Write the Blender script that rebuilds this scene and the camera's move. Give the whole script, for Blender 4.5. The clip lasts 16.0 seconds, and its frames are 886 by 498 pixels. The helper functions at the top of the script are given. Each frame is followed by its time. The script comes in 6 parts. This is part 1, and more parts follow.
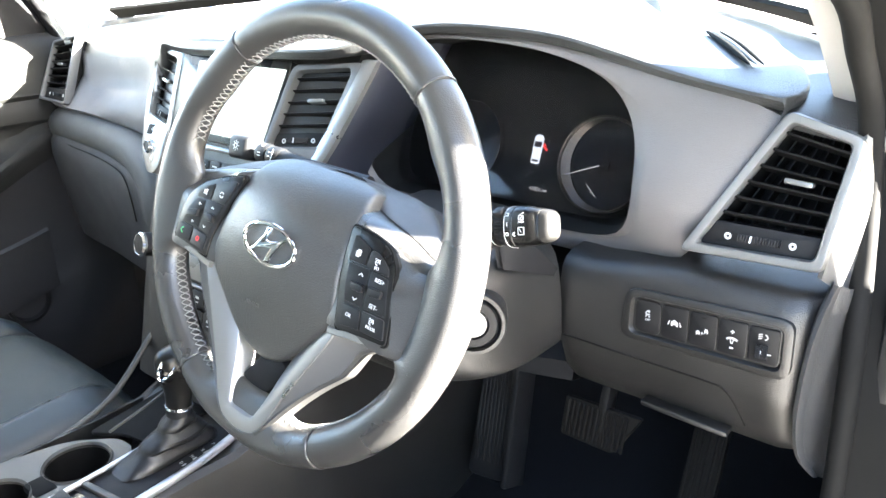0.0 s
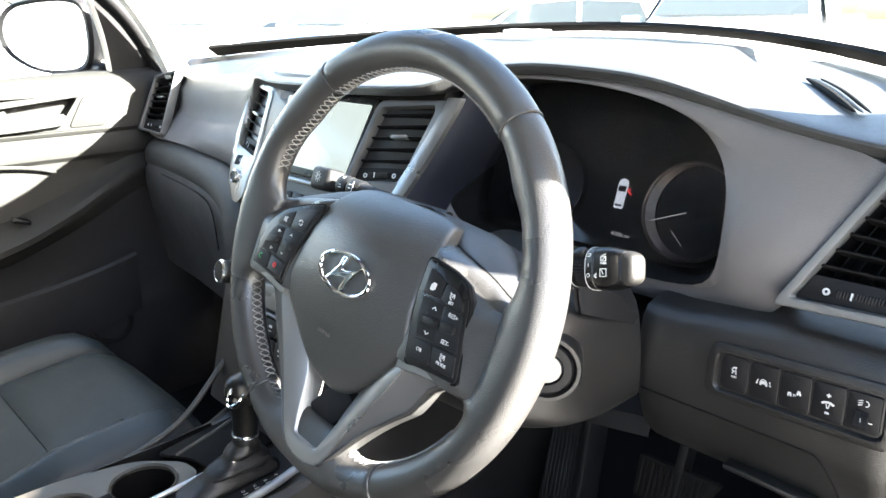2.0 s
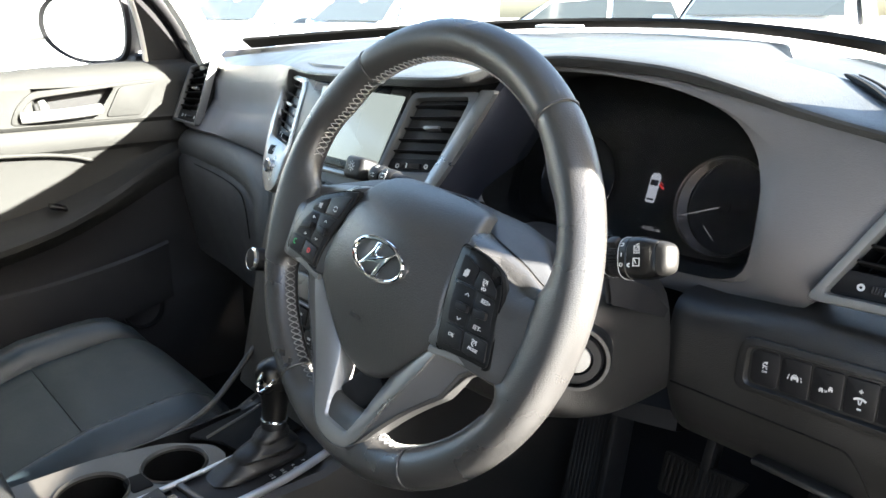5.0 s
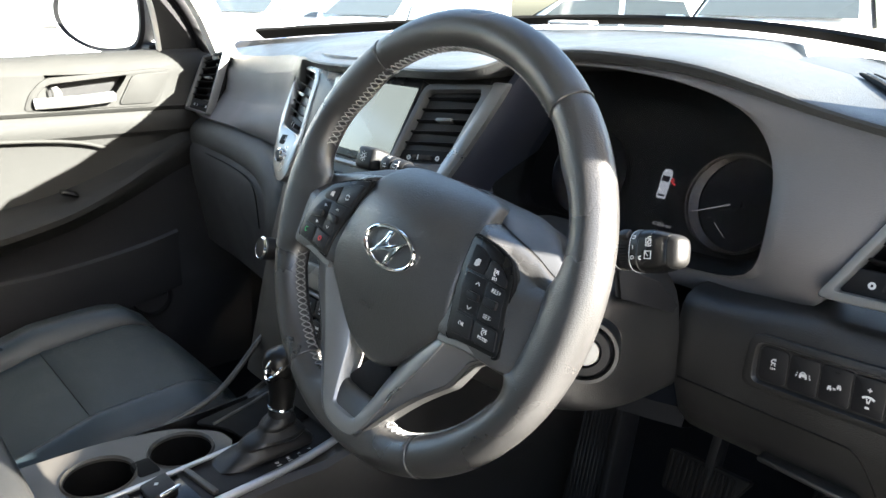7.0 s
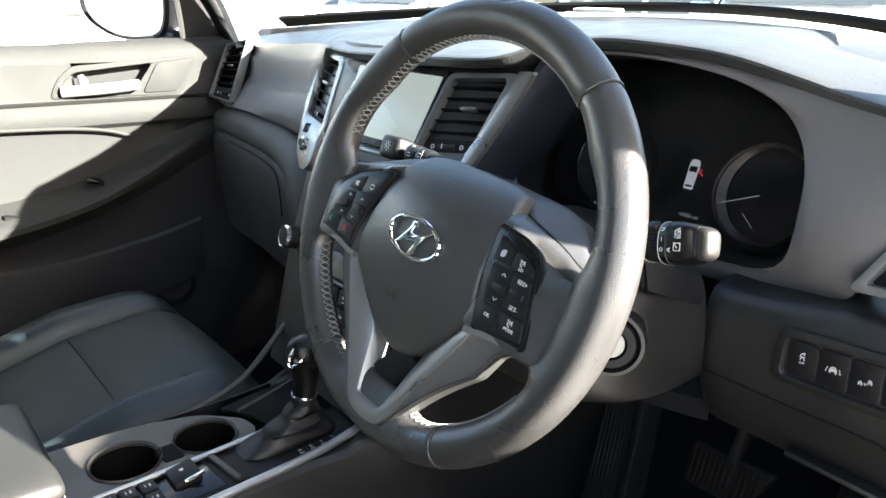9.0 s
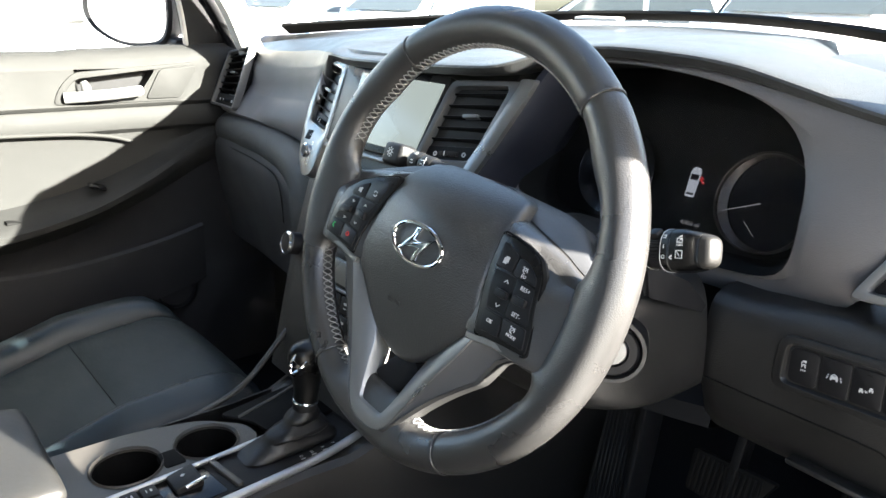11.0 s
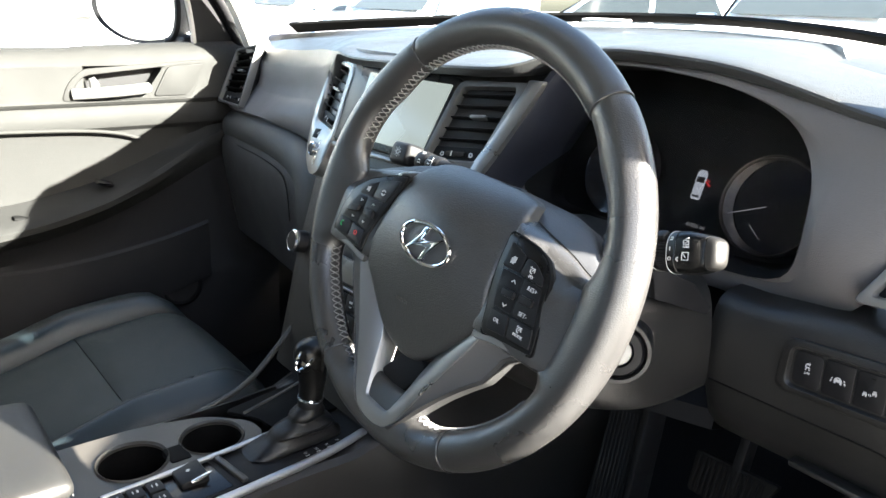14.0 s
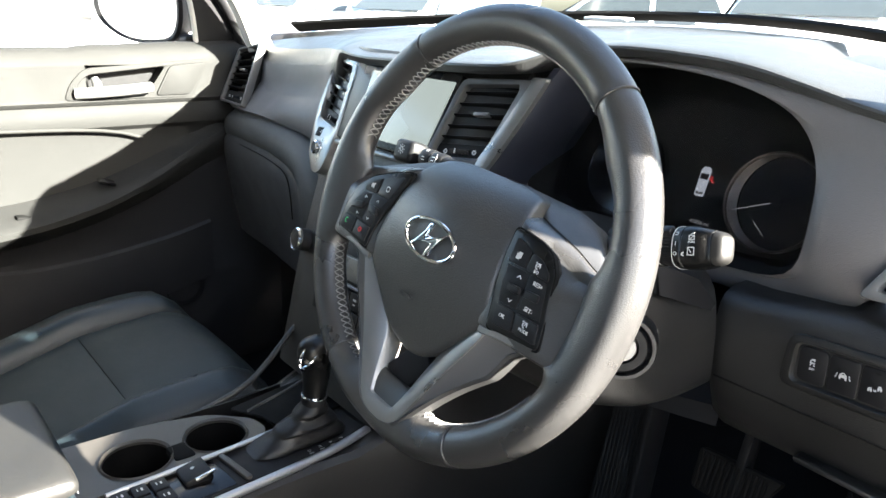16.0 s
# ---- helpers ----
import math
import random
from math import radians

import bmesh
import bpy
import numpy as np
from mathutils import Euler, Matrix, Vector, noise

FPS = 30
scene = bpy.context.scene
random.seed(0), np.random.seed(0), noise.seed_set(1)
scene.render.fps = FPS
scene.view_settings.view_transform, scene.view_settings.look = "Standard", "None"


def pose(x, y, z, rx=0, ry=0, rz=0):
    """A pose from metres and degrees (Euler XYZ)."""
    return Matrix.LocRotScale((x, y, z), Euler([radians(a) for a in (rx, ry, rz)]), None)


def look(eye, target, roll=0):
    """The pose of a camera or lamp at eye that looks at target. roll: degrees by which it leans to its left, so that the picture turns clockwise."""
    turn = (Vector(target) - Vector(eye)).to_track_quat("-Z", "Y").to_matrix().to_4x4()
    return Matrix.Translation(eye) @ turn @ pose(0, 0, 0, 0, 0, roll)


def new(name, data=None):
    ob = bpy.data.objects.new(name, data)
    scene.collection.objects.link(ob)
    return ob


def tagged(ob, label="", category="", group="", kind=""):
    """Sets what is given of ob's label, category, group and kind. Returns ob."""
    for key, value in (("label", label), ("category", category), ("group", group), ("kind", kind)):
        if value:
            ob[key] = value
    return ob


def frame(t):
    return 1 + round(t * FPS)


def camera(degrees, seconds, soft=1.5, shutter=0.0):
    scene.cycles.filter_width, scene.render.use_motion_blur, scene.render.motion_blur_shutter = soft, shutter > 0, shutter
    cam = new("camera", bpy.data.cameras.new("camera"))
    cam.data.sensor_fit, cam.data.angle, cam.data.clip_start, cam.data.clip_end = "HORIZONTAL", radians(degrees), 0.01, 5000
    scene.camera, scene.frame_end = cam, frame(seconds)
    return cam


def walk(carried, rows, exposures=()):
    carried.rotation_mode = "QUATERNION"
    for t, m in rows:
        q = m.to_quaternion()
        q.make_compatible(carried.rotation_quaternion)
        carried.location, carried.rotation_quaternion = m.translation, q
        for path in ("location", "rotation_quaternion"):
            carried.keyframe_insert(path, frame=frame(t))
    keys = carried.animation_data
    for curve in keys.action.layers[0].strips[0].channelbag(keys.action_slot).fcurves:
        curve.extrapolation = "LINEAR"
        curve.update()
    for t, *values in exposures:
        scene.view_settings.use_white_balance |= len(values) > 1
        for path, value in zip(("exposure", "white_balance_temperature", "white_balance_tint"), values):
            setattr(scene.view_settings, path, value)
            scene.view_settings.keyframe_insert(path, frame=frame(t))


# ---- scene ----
cam = camera(61.0, 16.0)
# seconds, eye in metres from the steering wheel's centre line, turn in degrees
ROWS = [
    (0.0, 0.8241, -0.3637, 0.2034, 69.26, 1.18, 39.75),
    (0.5, 0.7994, -0.3448, 0.2002, 71.16, 1.87, 42.11),
    (1.0, 0.8115, -0.3551, 0.1829, 69.45, 1.99, 43.65),
    (1.5, 0.8093, -0.3541, 0.1856, 70.78, -0.69, 45.21),
    (2.0, 0.8147, -0.3574, 0.1908, 72.92, 0.07, 46.04),
    (2.5, 0.8104, -0.3649, 0.1846, 72.16, -1.72, 46.85),
    (3.0, 0.8160, -0.3637, 0.1875, 72.69, -1.14, 47.42),
    (3.5, 0.8155, -0.3691, 0.1831, 73.26, -1.56, 48.44),
    (4.0, 0.8161, -0.3659, 0.1848, 72.45, -0.52, 47.93),
    (6.5, 0.8161, -0.3728, 0.1831, 73.05, -1.06, 48.81),
    (7.0, 0.8162, -0.3730, 0.1798, 72.50, -1.49, 48.96),
    (7.5, 0.8162, -0.3731, 0.1788, 72.17, -1.37, 49.13),
    (8.0, 0.8133, -0.3770, 0.1795, 72.17, -1.23, 49.68),
    (8.5, 0.8110, -0.3751, 0.1770, 71.86, -1.18, 50.15),
    (9.0, 0.8107, -0.3742, 0.1803, 71.57, -1.39, 50.50),
    (11.5, 0.8119, -0.3794, 0.1808, 72.18, -1.57, 50.60),
    (12.0, 0.8123, -0.3805, 0.1803, 72.22, -1.39, 50.52),
    (12.5, 0.8125, -0.3801, 0.1807, 72.25, -1.52, 50.49),
    (13.0, 0.8133, -0.3798, 0.1797, 72.23, -1.47, 50.40),
    (13.5, 0.8115, -0.3827, 0.1808, 72.09, -2.31, 50.81),
    (14.0, 0.8126, -0.3835, 0.1819, 72.07, -2.12, 50.97),
    (14.5, 0.8137, -0.3840, 0.1819, 72.25, -1.84, 50.89),
    (15.0, 0.8132, -0.3852, 0.1814, 72.36, -1.71, 50.80),
    (15.5, 0.8123, -0.3863, 0.1797, 72.21, -1.94, 50.84),
    (16.0, 0.8116, -0.3872, 0.1786, 72.10, -2.02, 50.98),
]
EXPOSURES = [(0.0, 6.18), (0.5, 5.90), (1.0, 5.62), (2.0, 5.19), (4.0, 4.76), (9.0, 4.44), (16.0, 4.53)]
walk(cam, [(t, pose(x, y, z, rx, ry, rz)) for t, x, y, z, rx, ry, rz in ROWS], EXPOSURES)

# ---------------------------------------------------------------- light
SUN_WAY = Vector((-2.2, -1.0, -1.06)).normalized()
world = bpy.data.worlds.new("sky")
scene.world = world
world.use_nodes = True
wn = world.node_tree
sky = wn.nodes.new("ShaderNodeTexSky")
sky.sky_type, sky.sun_disc = "NISHITA", False
sky.dust_density = 2.4
sky.sun_elevation = math.asin(-SUN_WAY.z)
sky.sun_rotation = math.atan2(-SUN_WAY.x, -SUN_WAY.y)
wn.nodes["Background"].inputs["Strength"].default_value = 0.040
wn.links.new(sky.outputs[0], wn.nodes["Background"].inputs[0])
sun_data = bpy.data.lights.new("sun", "SUN")
sun_data.energy, sun_data.angle, sun_data.color = 5.0, radians(0.6), (1.0, 0.94, 0.85)
sun = new("sun", sun_data)
sun.matrix_basis = look((0, 0, 0), SUN_WAY) @ Matrix.Translation((0, 0, 6))

# ---------------------------------------------------------------- materials
def node_mat(name):
    m = bpy.data.materials.new(name)
    m.use_nodes = True
    nt = m.node_tree
    return m, nt, nt.nodes["Principled BSDF"]


def surface(name, colour, rough=0.5, metal=0.0, grain=0.0, grain_size=900.0, vary=0.12, cells=False, coat=0.0, sheen=0.0, spec=0.5):
    """A painted, moulded or sewn surface: colour with slow stains, fine grain and relief."""
    m, nt, b = node_mat(name)
    geo = nt.nodes.new("ShaderNodeTexCoord")
    slow = nt.nodes.new("ShaderNodeTexNoise")
    slow.inputs["Scale"].default_value, slow.inputs["Detail"].default_value = 14.0, 6.0
    fine = nt.nodes.new("ShaderNodeTexNoise")
    fine.inputs["Scale"].default_value, fine.inputs["Detail"].default_value = grain_size * 0.5, 3.0
    for n in (slow, fine):
        nt.links.new(geo.outputs["Object"], n.inputs["Vector"])
    mix = nt.nodes.new("ShaderNodeMix")
    mix.data_type = "RGBA"
    mix.inputs["A"].default_value = (*[c * (1 - vary) for c in colour], 1)
    mix.inputs["B"].default_value = (*[min(1, c * (1 + vary)) for c in colour], 1)
    add = nt.nodes.new("ShaderNodeMath")
    add.operation, add.inputs[1].default_value = "MULTIPLY_ADD", 0.35
    nt.links.new(fine.outputs["Fac"], add.inputs[0])
    nt.links.new(slow.outputs["Fac"], add.inputs[2])
    sub = nt.nodes.new("ShaderNodeMath")
    sub.operation, sub.inputs[1].default_value, sub.use_clamp = "SUBTRACT", 0.17, True
    nt.links.new(add.outputs[0], sub.inputs[0])
    nt.links.new(sub.outputs[0], mix.inputs["Factor"])
    nt.links.new(mix.outputs["Result"], b.inputs["Base Color"])
    ramp = nt.nodes.new("ShaderNodeMapRange")
    ramp.inputs["To Min"].default_value, ramp.inputs["To Max"].default_value = max(0.02, rough - 0.07), min(1, rough + 0.07)
    ramp.inputs["From Min"].default_value, ramp.inputs["From Max"].default_value = 0.3, 0.7
    nt.links.new(slow.outputs["Fac"], ramp.inputs["Value"])
    nt.links.new(ramp.outputs[0], b.inputs["Roughness"])
    b.inputs["Metallic"].default_value = metal
    b.inputs["Specular IOR Level"].default_value = spec
    b.inputs["Coat Weight"].default_value = coat
    b.inputs["Sheen Weight"].default_value = sheen
    if grain:
        if cells:
            relief = nt.nodes.new("ShaderNodeTexVoronoi")
            relief.feature = "DISTANCE_TO_EDGE"
            out = relief.outputs["Distance"]
        else:
            relief = nt.nodes.new("ShaderNodeTexNoise")
            relief.inputs["Detail"].default_value = 2.0
            out = relief.outputs["Fac"]
        relief.inputs["Scale"].default_value = grain_size
        nt.links.new(geo.outputs["Object"], relief.inputs["Vector"])
        bump = nt.nodes.new("ShaderNodeBump")
        bump.inputs["Strength"].default_value, bump.inputs["Distance"].default_value = grain, 0.0012
        nt.links.new(out, bump.inputs["Height"])
        nt.links.new(bump.outputs[0], b.inputs["Normal"])
    return m


def glowing(name, colour, strength, rough=0.25):
    m, nt, b = node_mat(name)
    b.inputs["Base Color"].default_value = (0.02, 0.02, 0.02, 1)
    b.inputs["Roughness"].default_value = rough
    b.inputs["Emission Color"].default_value = (*colour, 1)
    b.inputs["Emission Strength"].default_value = strength
    return m


def clear_glass(name, tint=(1, 1, 1), gloss=1.0):
    """A thin pane: what lies behind shows through it, and it mirrors by Fresnel."""
    m, nt, b = node_mat(name)
    nt.nodes.remove(b)
    clear = nt.nodes.new("ShaderNodeBsdfTransparent")
    clear.inputs["Color"].default_value = (*tint, 1)
    mirror = nt.nodes.new("ShaderNodeBsdfGlossy")
    mirror.inputs["Roughness"].default_value = 0.02
    facing = nt.nodes.new("ShaderNodeLayerWeight")
    facing.inputs["Blend"].default_value = 0.5
    fres = nt.nodes.new("ShaderNodeMath")
    fres.operation, fres.inputs[1].default_value = "POWER", 4.0
    nt.links.new(facing.outputs["Facing"], fres.inputs[0])
    mul = nt.nodes.new("ShaderNodeMath")
    mul.operation, mul.inputs[1].default_value, mul.inputs[2].default_value = "MULTIPLY_ADD", 0.8 * gloss, 0.04 * gloss
    mix = nt.nodes.new("ShaderNodeMixShader")
    nt.links.new(fres.outputs[0], mul.inputs[0])
    nt.links.new(mul.outputs[0], mix.inputs[0])
    nt.links.new(clear.outputs[0], mix.inputs[1])
    nt.links.new(mirror.outputs[0], mix.inputs[2])
    nt.links.new(mix.outputs[0], nt.nodes["Material Output"].inputs[0])
    return m


DASH = surface("soft_dash_plastic", (0.035, 0.0355, 0.036), 0.37, spec=0.7, grain=0.55, grain_size=620)
FASCIA = surface("grey_dash_plastic", (0.110, 0.1045, 0.1065), 0.46, grain=0.45, grain_size=900)
LOWER = surface("lower_dash_plastic", (0.0100, 0.0097, 0.0095), 0.38, spec=0.70, grain=0.40, grain_size=900)
LEATHER = surface("black_rim_leather", (0.028, 0.0275, 0.027), 0.31, spec=0.9, grain=0.26, grain_size=1000)
SHELL = surface("smooth_wheel_plastic", (0.036, 0.037, 0.039), 0.42, grain=0.25, grain_size=1600)
PAD = surface("grained_pad_plastic", (0.031, 0.031, 0.0305), 0.37, spec=0.75, grain=0.38, grain_size=760)
SEAT = surface("seat_leather", (0.0105, 0.0165, 0.0198), 0.34, grain=0.45, grain_size=550, cells=True)
LIDHIDE = surface("lid_leather", (0.0138, 0.0138, 0.0130), 0.42, grain=0.45, grain_size=550, cells=True)
SILVER = surface("silver_paint", (0.255, 0.255, 0.253), 0.32, metal=0.75, grain=0.05, grain_size=2500, vary=0.04)
SATIN = surface("satin_bright_silver", (0.42, 0.42, 0.415), 0.34, metal=0.7, vary=0.03)
LCD = surface("unlit_display", (0.17, 0.17, 0.155), 0.25, vary=0.04)
EDGING = surface("pale_satin_edging", (0.46, 0.47, 0.49), 0.34, metal=0.75, vary=0.03)
CHROME = surface("chrome", (0.85, 0.85, 0.85), 0.10, metal=1.0, vary=0.03)
GLOSS = surface("gloss_black", (0.006, 0.006, 0.007), 0.16, vary=0.05, spec=0.3)
BUTTON = surface("button_plastic", (0.009, 0.009, 0.010), 0.45, grain=0.1, grain_size=2000, spec=0.25)
DARK = surface("dark_plastic", (0.010, 0.010, 0.011), 0.55, grain=0.2, grain_size=1200, spec=0.2)
HEAD = surface("stalk_plastic", (0.0055, 0.0055, 0.0055), 0.30, grain=0.06, grain_size=2200, spec=0.3)
GAITER = surface("gaiter_leather", (0.0075, 0.0075, 0.0080), 0.40, grain=0.4, grain_size=700, spec=0.4)
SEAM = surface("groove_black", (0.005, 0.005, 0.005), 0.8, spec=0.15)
THREAD = surface("pale_thread", (0.24, 0.24, 0.235), 0.75, grain=0.3, grain_size=3000)
WHITE = surface("white_print", (0.52, 0.52, 0.515), 0.5, vary=0.03)
REDP = surface("red_print", (0.55, 0.03, 0.03), 0.5, vary=0.03)
GREENP = surface("green_print", (0.03, 0.35, 0.10), 0.5, vary=0.03)
CHEEK = surface("smooth_hood_plastic", (0.025, 0.027, 0.038), 0.36, grain=0.1, grain_size=1500)
# blacker than the rubber itself, to hold the shade inside the wells
WELL = surface("shade_black_rubber", (0.0022, 0.0022, 0.0022), 0.8, spec=0.1)
# door plastic with the shade of the lower door put into its colour
DOORLOW = surface("shaded_door_plastic", (0.0145, 0.0145, 0.016), 0.6, grain=0.4, grain_size=800, spec=0.3)
SEATC = surface("seat_centre_leather", (0.0112, 0.0175, 0.0176), 0.46, grain=0.6, grain_size=700, cells=True)
SLAT = surface("slat_plastic", (0.0040, 0.0040, 0.0045), 0.5, spec=0.2)
GLOVE = surface("glove_box_plastic", (0.036, 0.036, 0.037), 0.52, grain=0.6, grain_size=800, cells=True)
TIP = surface("worn_silver_tip", (0.012, 0.0117, 0.011), 0.52, spec=0.3, metal=0.2, grain=0.3, grain_size=1500, vary=0.35)
DIAL = surface("dial_ring_metal", (0.075, 0.063, 0.053), 0.38, metal=0.7, vary=0.05)
CARPET = surface("carpet", (0.006, 0.0065, 0.008), 0.95, grain=1.0, grain_size=900, vary=0.3, spec=0.08)
RUBBER = surface("worn_rubber", (0.009, 0.0085, 0.008), 0.75, grain=0.4, grain_size=700, vary=0.25, spec=0.15)
PILLAR = surface("pillar_cloth", (0.42, 0.41, 0.39), 0.85, grain=0.3, grain_size=1500, vary=0.05)
HEADLINER = surface("headliner_cloth", (0.33, 0.325, 0.31), 0.9, grain=0.4, grain_size=1200, vary=0.05)
DOORP = surface("door_plastic", (0.0195, 0.0195, 0.019), 0.66, spec=0.2, grain=0.4, grain_size=800, cells=True)
DOORC = surface("door_cloth_insert", (0.025, 0.025, 0.0242), 0.8, spec=0.2, grain=0.5, grain_size=600)
CONSOLE = surface("console_grey", (0.044, 0.041, 0.036), 0.42, grain=0.2, grain_size=1000)
GLASS = clear_glass("window_glass", (0.93, 0.97, 0.95))
LENS = clear_glass("instrument_lens", (0.9, 0.9, 0.92), 0.3)
MIRROR = surface("mirror_silver", (0.88, 0.9, 0.9), 0.02, metal=1.0, vary=0.01)
CARWHITE = surface("white_car_paint", (0.78, 0.78, 0.78), 0.25, coat=0.6, vary=0.02)
CARGREY = surface("silver_car_paint", (0.45, 0.47, 0.49), 0.25, coat=0.6, vary=0.02)
CARBLUE = surface("blue_car_paint", (0.10, 0.16, 0.28), 0.25, coat=0.6, vary=0.02)
CARGLASS = surface("tinted_car_glass", (0.05, 0.06, 0.065), 0.08, vary=0.05)
TYRE = surface("tyre_rubber", (0.02, 0.02, 0.02), 0.85)
TARMAC = surface("pale_yard_concrete", (0.29, 0.283, 0.27), 0.9, grain=0.6, grain_size=60, vary=0.25)
SCREEN = glowing("lit_screen", (0.62, 0.72, 0.68), 0.032, 0.2)
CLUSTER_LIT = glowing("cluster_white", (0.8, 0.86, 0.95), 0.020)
NEEDLE = glowing("dim_needle", (0.85, 0.86, 0.88), 0.009)
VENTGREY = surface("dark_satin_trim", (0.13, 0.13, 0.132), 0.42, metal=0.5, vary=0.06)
ROLL = surface("soft_roll_plastic", (0.055, 0.056, 0.054), 0.5, grain=0.5, grain_size=800, cells=True)
CLUSTER_RED = glowing("cluster_red", (0.8, 0.05, 0.05), 0.03)


# ---------------------------------------------------------------- mesh tools
def thing(name, at, label, category, group="", kind=""):
    ob = new(name)
    ob.location = at
    ob.empty_display_size = 0.02
    return tagged(ob, label, category, group, kind)


def part(name, bm, material, parent=None, label="", kind="", sharp=38):
    """Links a bmesh, made in the car's metres, as one mesh under its thing."""
    me = bpy.data.meshes.new(name)
    bmesh.ops.recalc_face_normals(bm, faces=bm.faces)
    bm.to_mesh(me)
    bm.free()
    me.materials.append(material)
    me.shade_smooth()
    me.set_sharp_from_angle(angle=radians(sharp))
    ob = new(name, me)
    if parent is not None:
        ob.parent = parent
        if parent.parent is None:
            ob.matrix_parent_inverse = parent.matrix_basis.inverted()
    return tagged(ob, label, "", "", kind)


def put(bm, verts, faces, m=None):
    vs = [bm.verts.new((m @ Vector(v)) if m else v) for v in verts]
    for f in faces:
        if len(set(f)) == len(f):
            try:
                bm.faces.new([vs[i] for i in f])
            except ValueError:
                pass
    return vs


def loft(rows, round_rows=False, round_cols=False, caps=False, m=None, bm=None):
    """A skin over rows of points, all of one length."""
    bm = bm or bmesh.new()
    nr, nc = len(rows), len(rows[0])
    faces = []
    for i in range(nr if round_rows else nr - 1):
        for j in range(nc if round_cols else nc - 1):
            a, b = i, (i + 1) % nr
            c, d = j, (j + 1) % nc
            faces.append((a * nc + c, a * nc + d, b * nc + d, b * nc + c))
    if caps:
        faces.append(tuple(range(nc)))
        faces.append(tuple((nr - 1) * nc + j for j in reversed(range(nc))))
    put(bm, [p for r in rows for p in r], faces, m)
    return bm


def tube(points, radius, sides=10, closed=False, bm=None, flat=1.0, up=None):
    """A round bar along points; radius one number or one for each point."""
    pts = [Vector(p) for p in points]
    n = len(pts)
    rows = []
    ref = Vector(up) if up else Vector((0.13, 0.21, 0.97))
    for i, p in enumerate(pts):
        a = pts[(i - 1) % n] if closed or i else p
        b = pts[(i + 1) % n] if closed or i < n - 1 else p
        t = (b - a).normalized()
        s = t.cross(ref).normalized()
        w = s.cross(t).normalized()
        r = radius if isinstance(radius, (int, float)) else radius[i]
        rows.append([p + r * (math.cos(k * math.tau / sides) * s + flat * math.sin(k * math.tau / sides) * w) for k in range(sides)])
    return loft(rows, round_rows=closed, round_cols=True, caps=not closed, bm=bm)


def block(size, m, bevel=0.002, segments=2, bm=None):
    own = bmesh.new()
    bmesh.ops.create_cube(own, size=1.0, matrix=Matrix.Diagonal((*size, 1)))
    if bevel:
        bmesh.ops.bevel(own, geom=own.edges[:], offset=min(bevel, min(size) * 0.45), segments=segments, profile=0.5, affect="EDGES")
    return merge(own, m, bm)


def merge(own, m=None, bm=None):
    if m:
        bmesh.ops.transform(own, matrix=m, verts=own.verts)
    if bm is None:
        return own
    me = bpy.data.meshes.new("merge")
    own.to_mesh(me)
    own.free()
    bm.from_mesh(me)
    bpy.data.meshes.remove(me)
    return bm


def slab(outline, thick, m, bevel=0.001, segments=2, bm=None):
    """A flat plate: the outline in the plate's x and y, its front face at z = 0 and its back at -thick."""
    own = bmesh.new()
    f = own.faces.new([own.verts.new((x, y, 0)) for x, y in outline])
    if f.normal.z < 0 or sum(a[0] * b[1] - b[0] * a[1] for a, b in zip(outline, outline[1:] + outline[:1])) < 0:
        f.normal_flip()
    g = bmesh.ops.extrude_face_region(own, geom=[f])
    bmesh.ops.translate(own, vec=(0, 0, -thick), verts=[v for v in g["geom"] if isinstance(v, bmesh.types.BMVert)])
    if bevel:
        rim = [e for e in own.edges if all(abs(v.co.z) < 1e-7 for v in e.verts)]
        bmesh.ops.bevel(own, geom=rim, offset=bevel, segments=segments, profile=0.5, affect="EDGES", clamp_overlap=True)
    return merge(own, m, bm)


def spin(profile, m, sides=32, bm=None, caps=True):
    """A turned body: profile of (radius, height)."""
    rows = [[(r * math.cos(k * math.tau / sides), r * math.sin(k * math.tau / sides), h) for k in range(sides)] for r, h in profile]
    return loft(rows, round_cols=True, caps=caps, m=m, bm=bm)


def smooth_line(points, steps=6, closed=False):
    """A Catmull-Rom line through points (any dimension)."""
    n = len(points)
    out = []
    for i in range(n if closed else n - 1):
        p = [points[(i + k) % n] if closed else points[min(max(i + k, 0), n - 1)] for k in (-1, 0, 1, 2)]
        for s in range(steps):
            t = s / steps
            out.append(tuple(0.5 * (2 * b + (c - a) * t + (2 * a - 5 * b + 4 * c - d) * t * t + (3 * b - a - 3 * c + d) * t ** 3) for a, b, c, d in zip(*p)))
    if not closed:
        out.append(tuple(points[-1]))
    return out


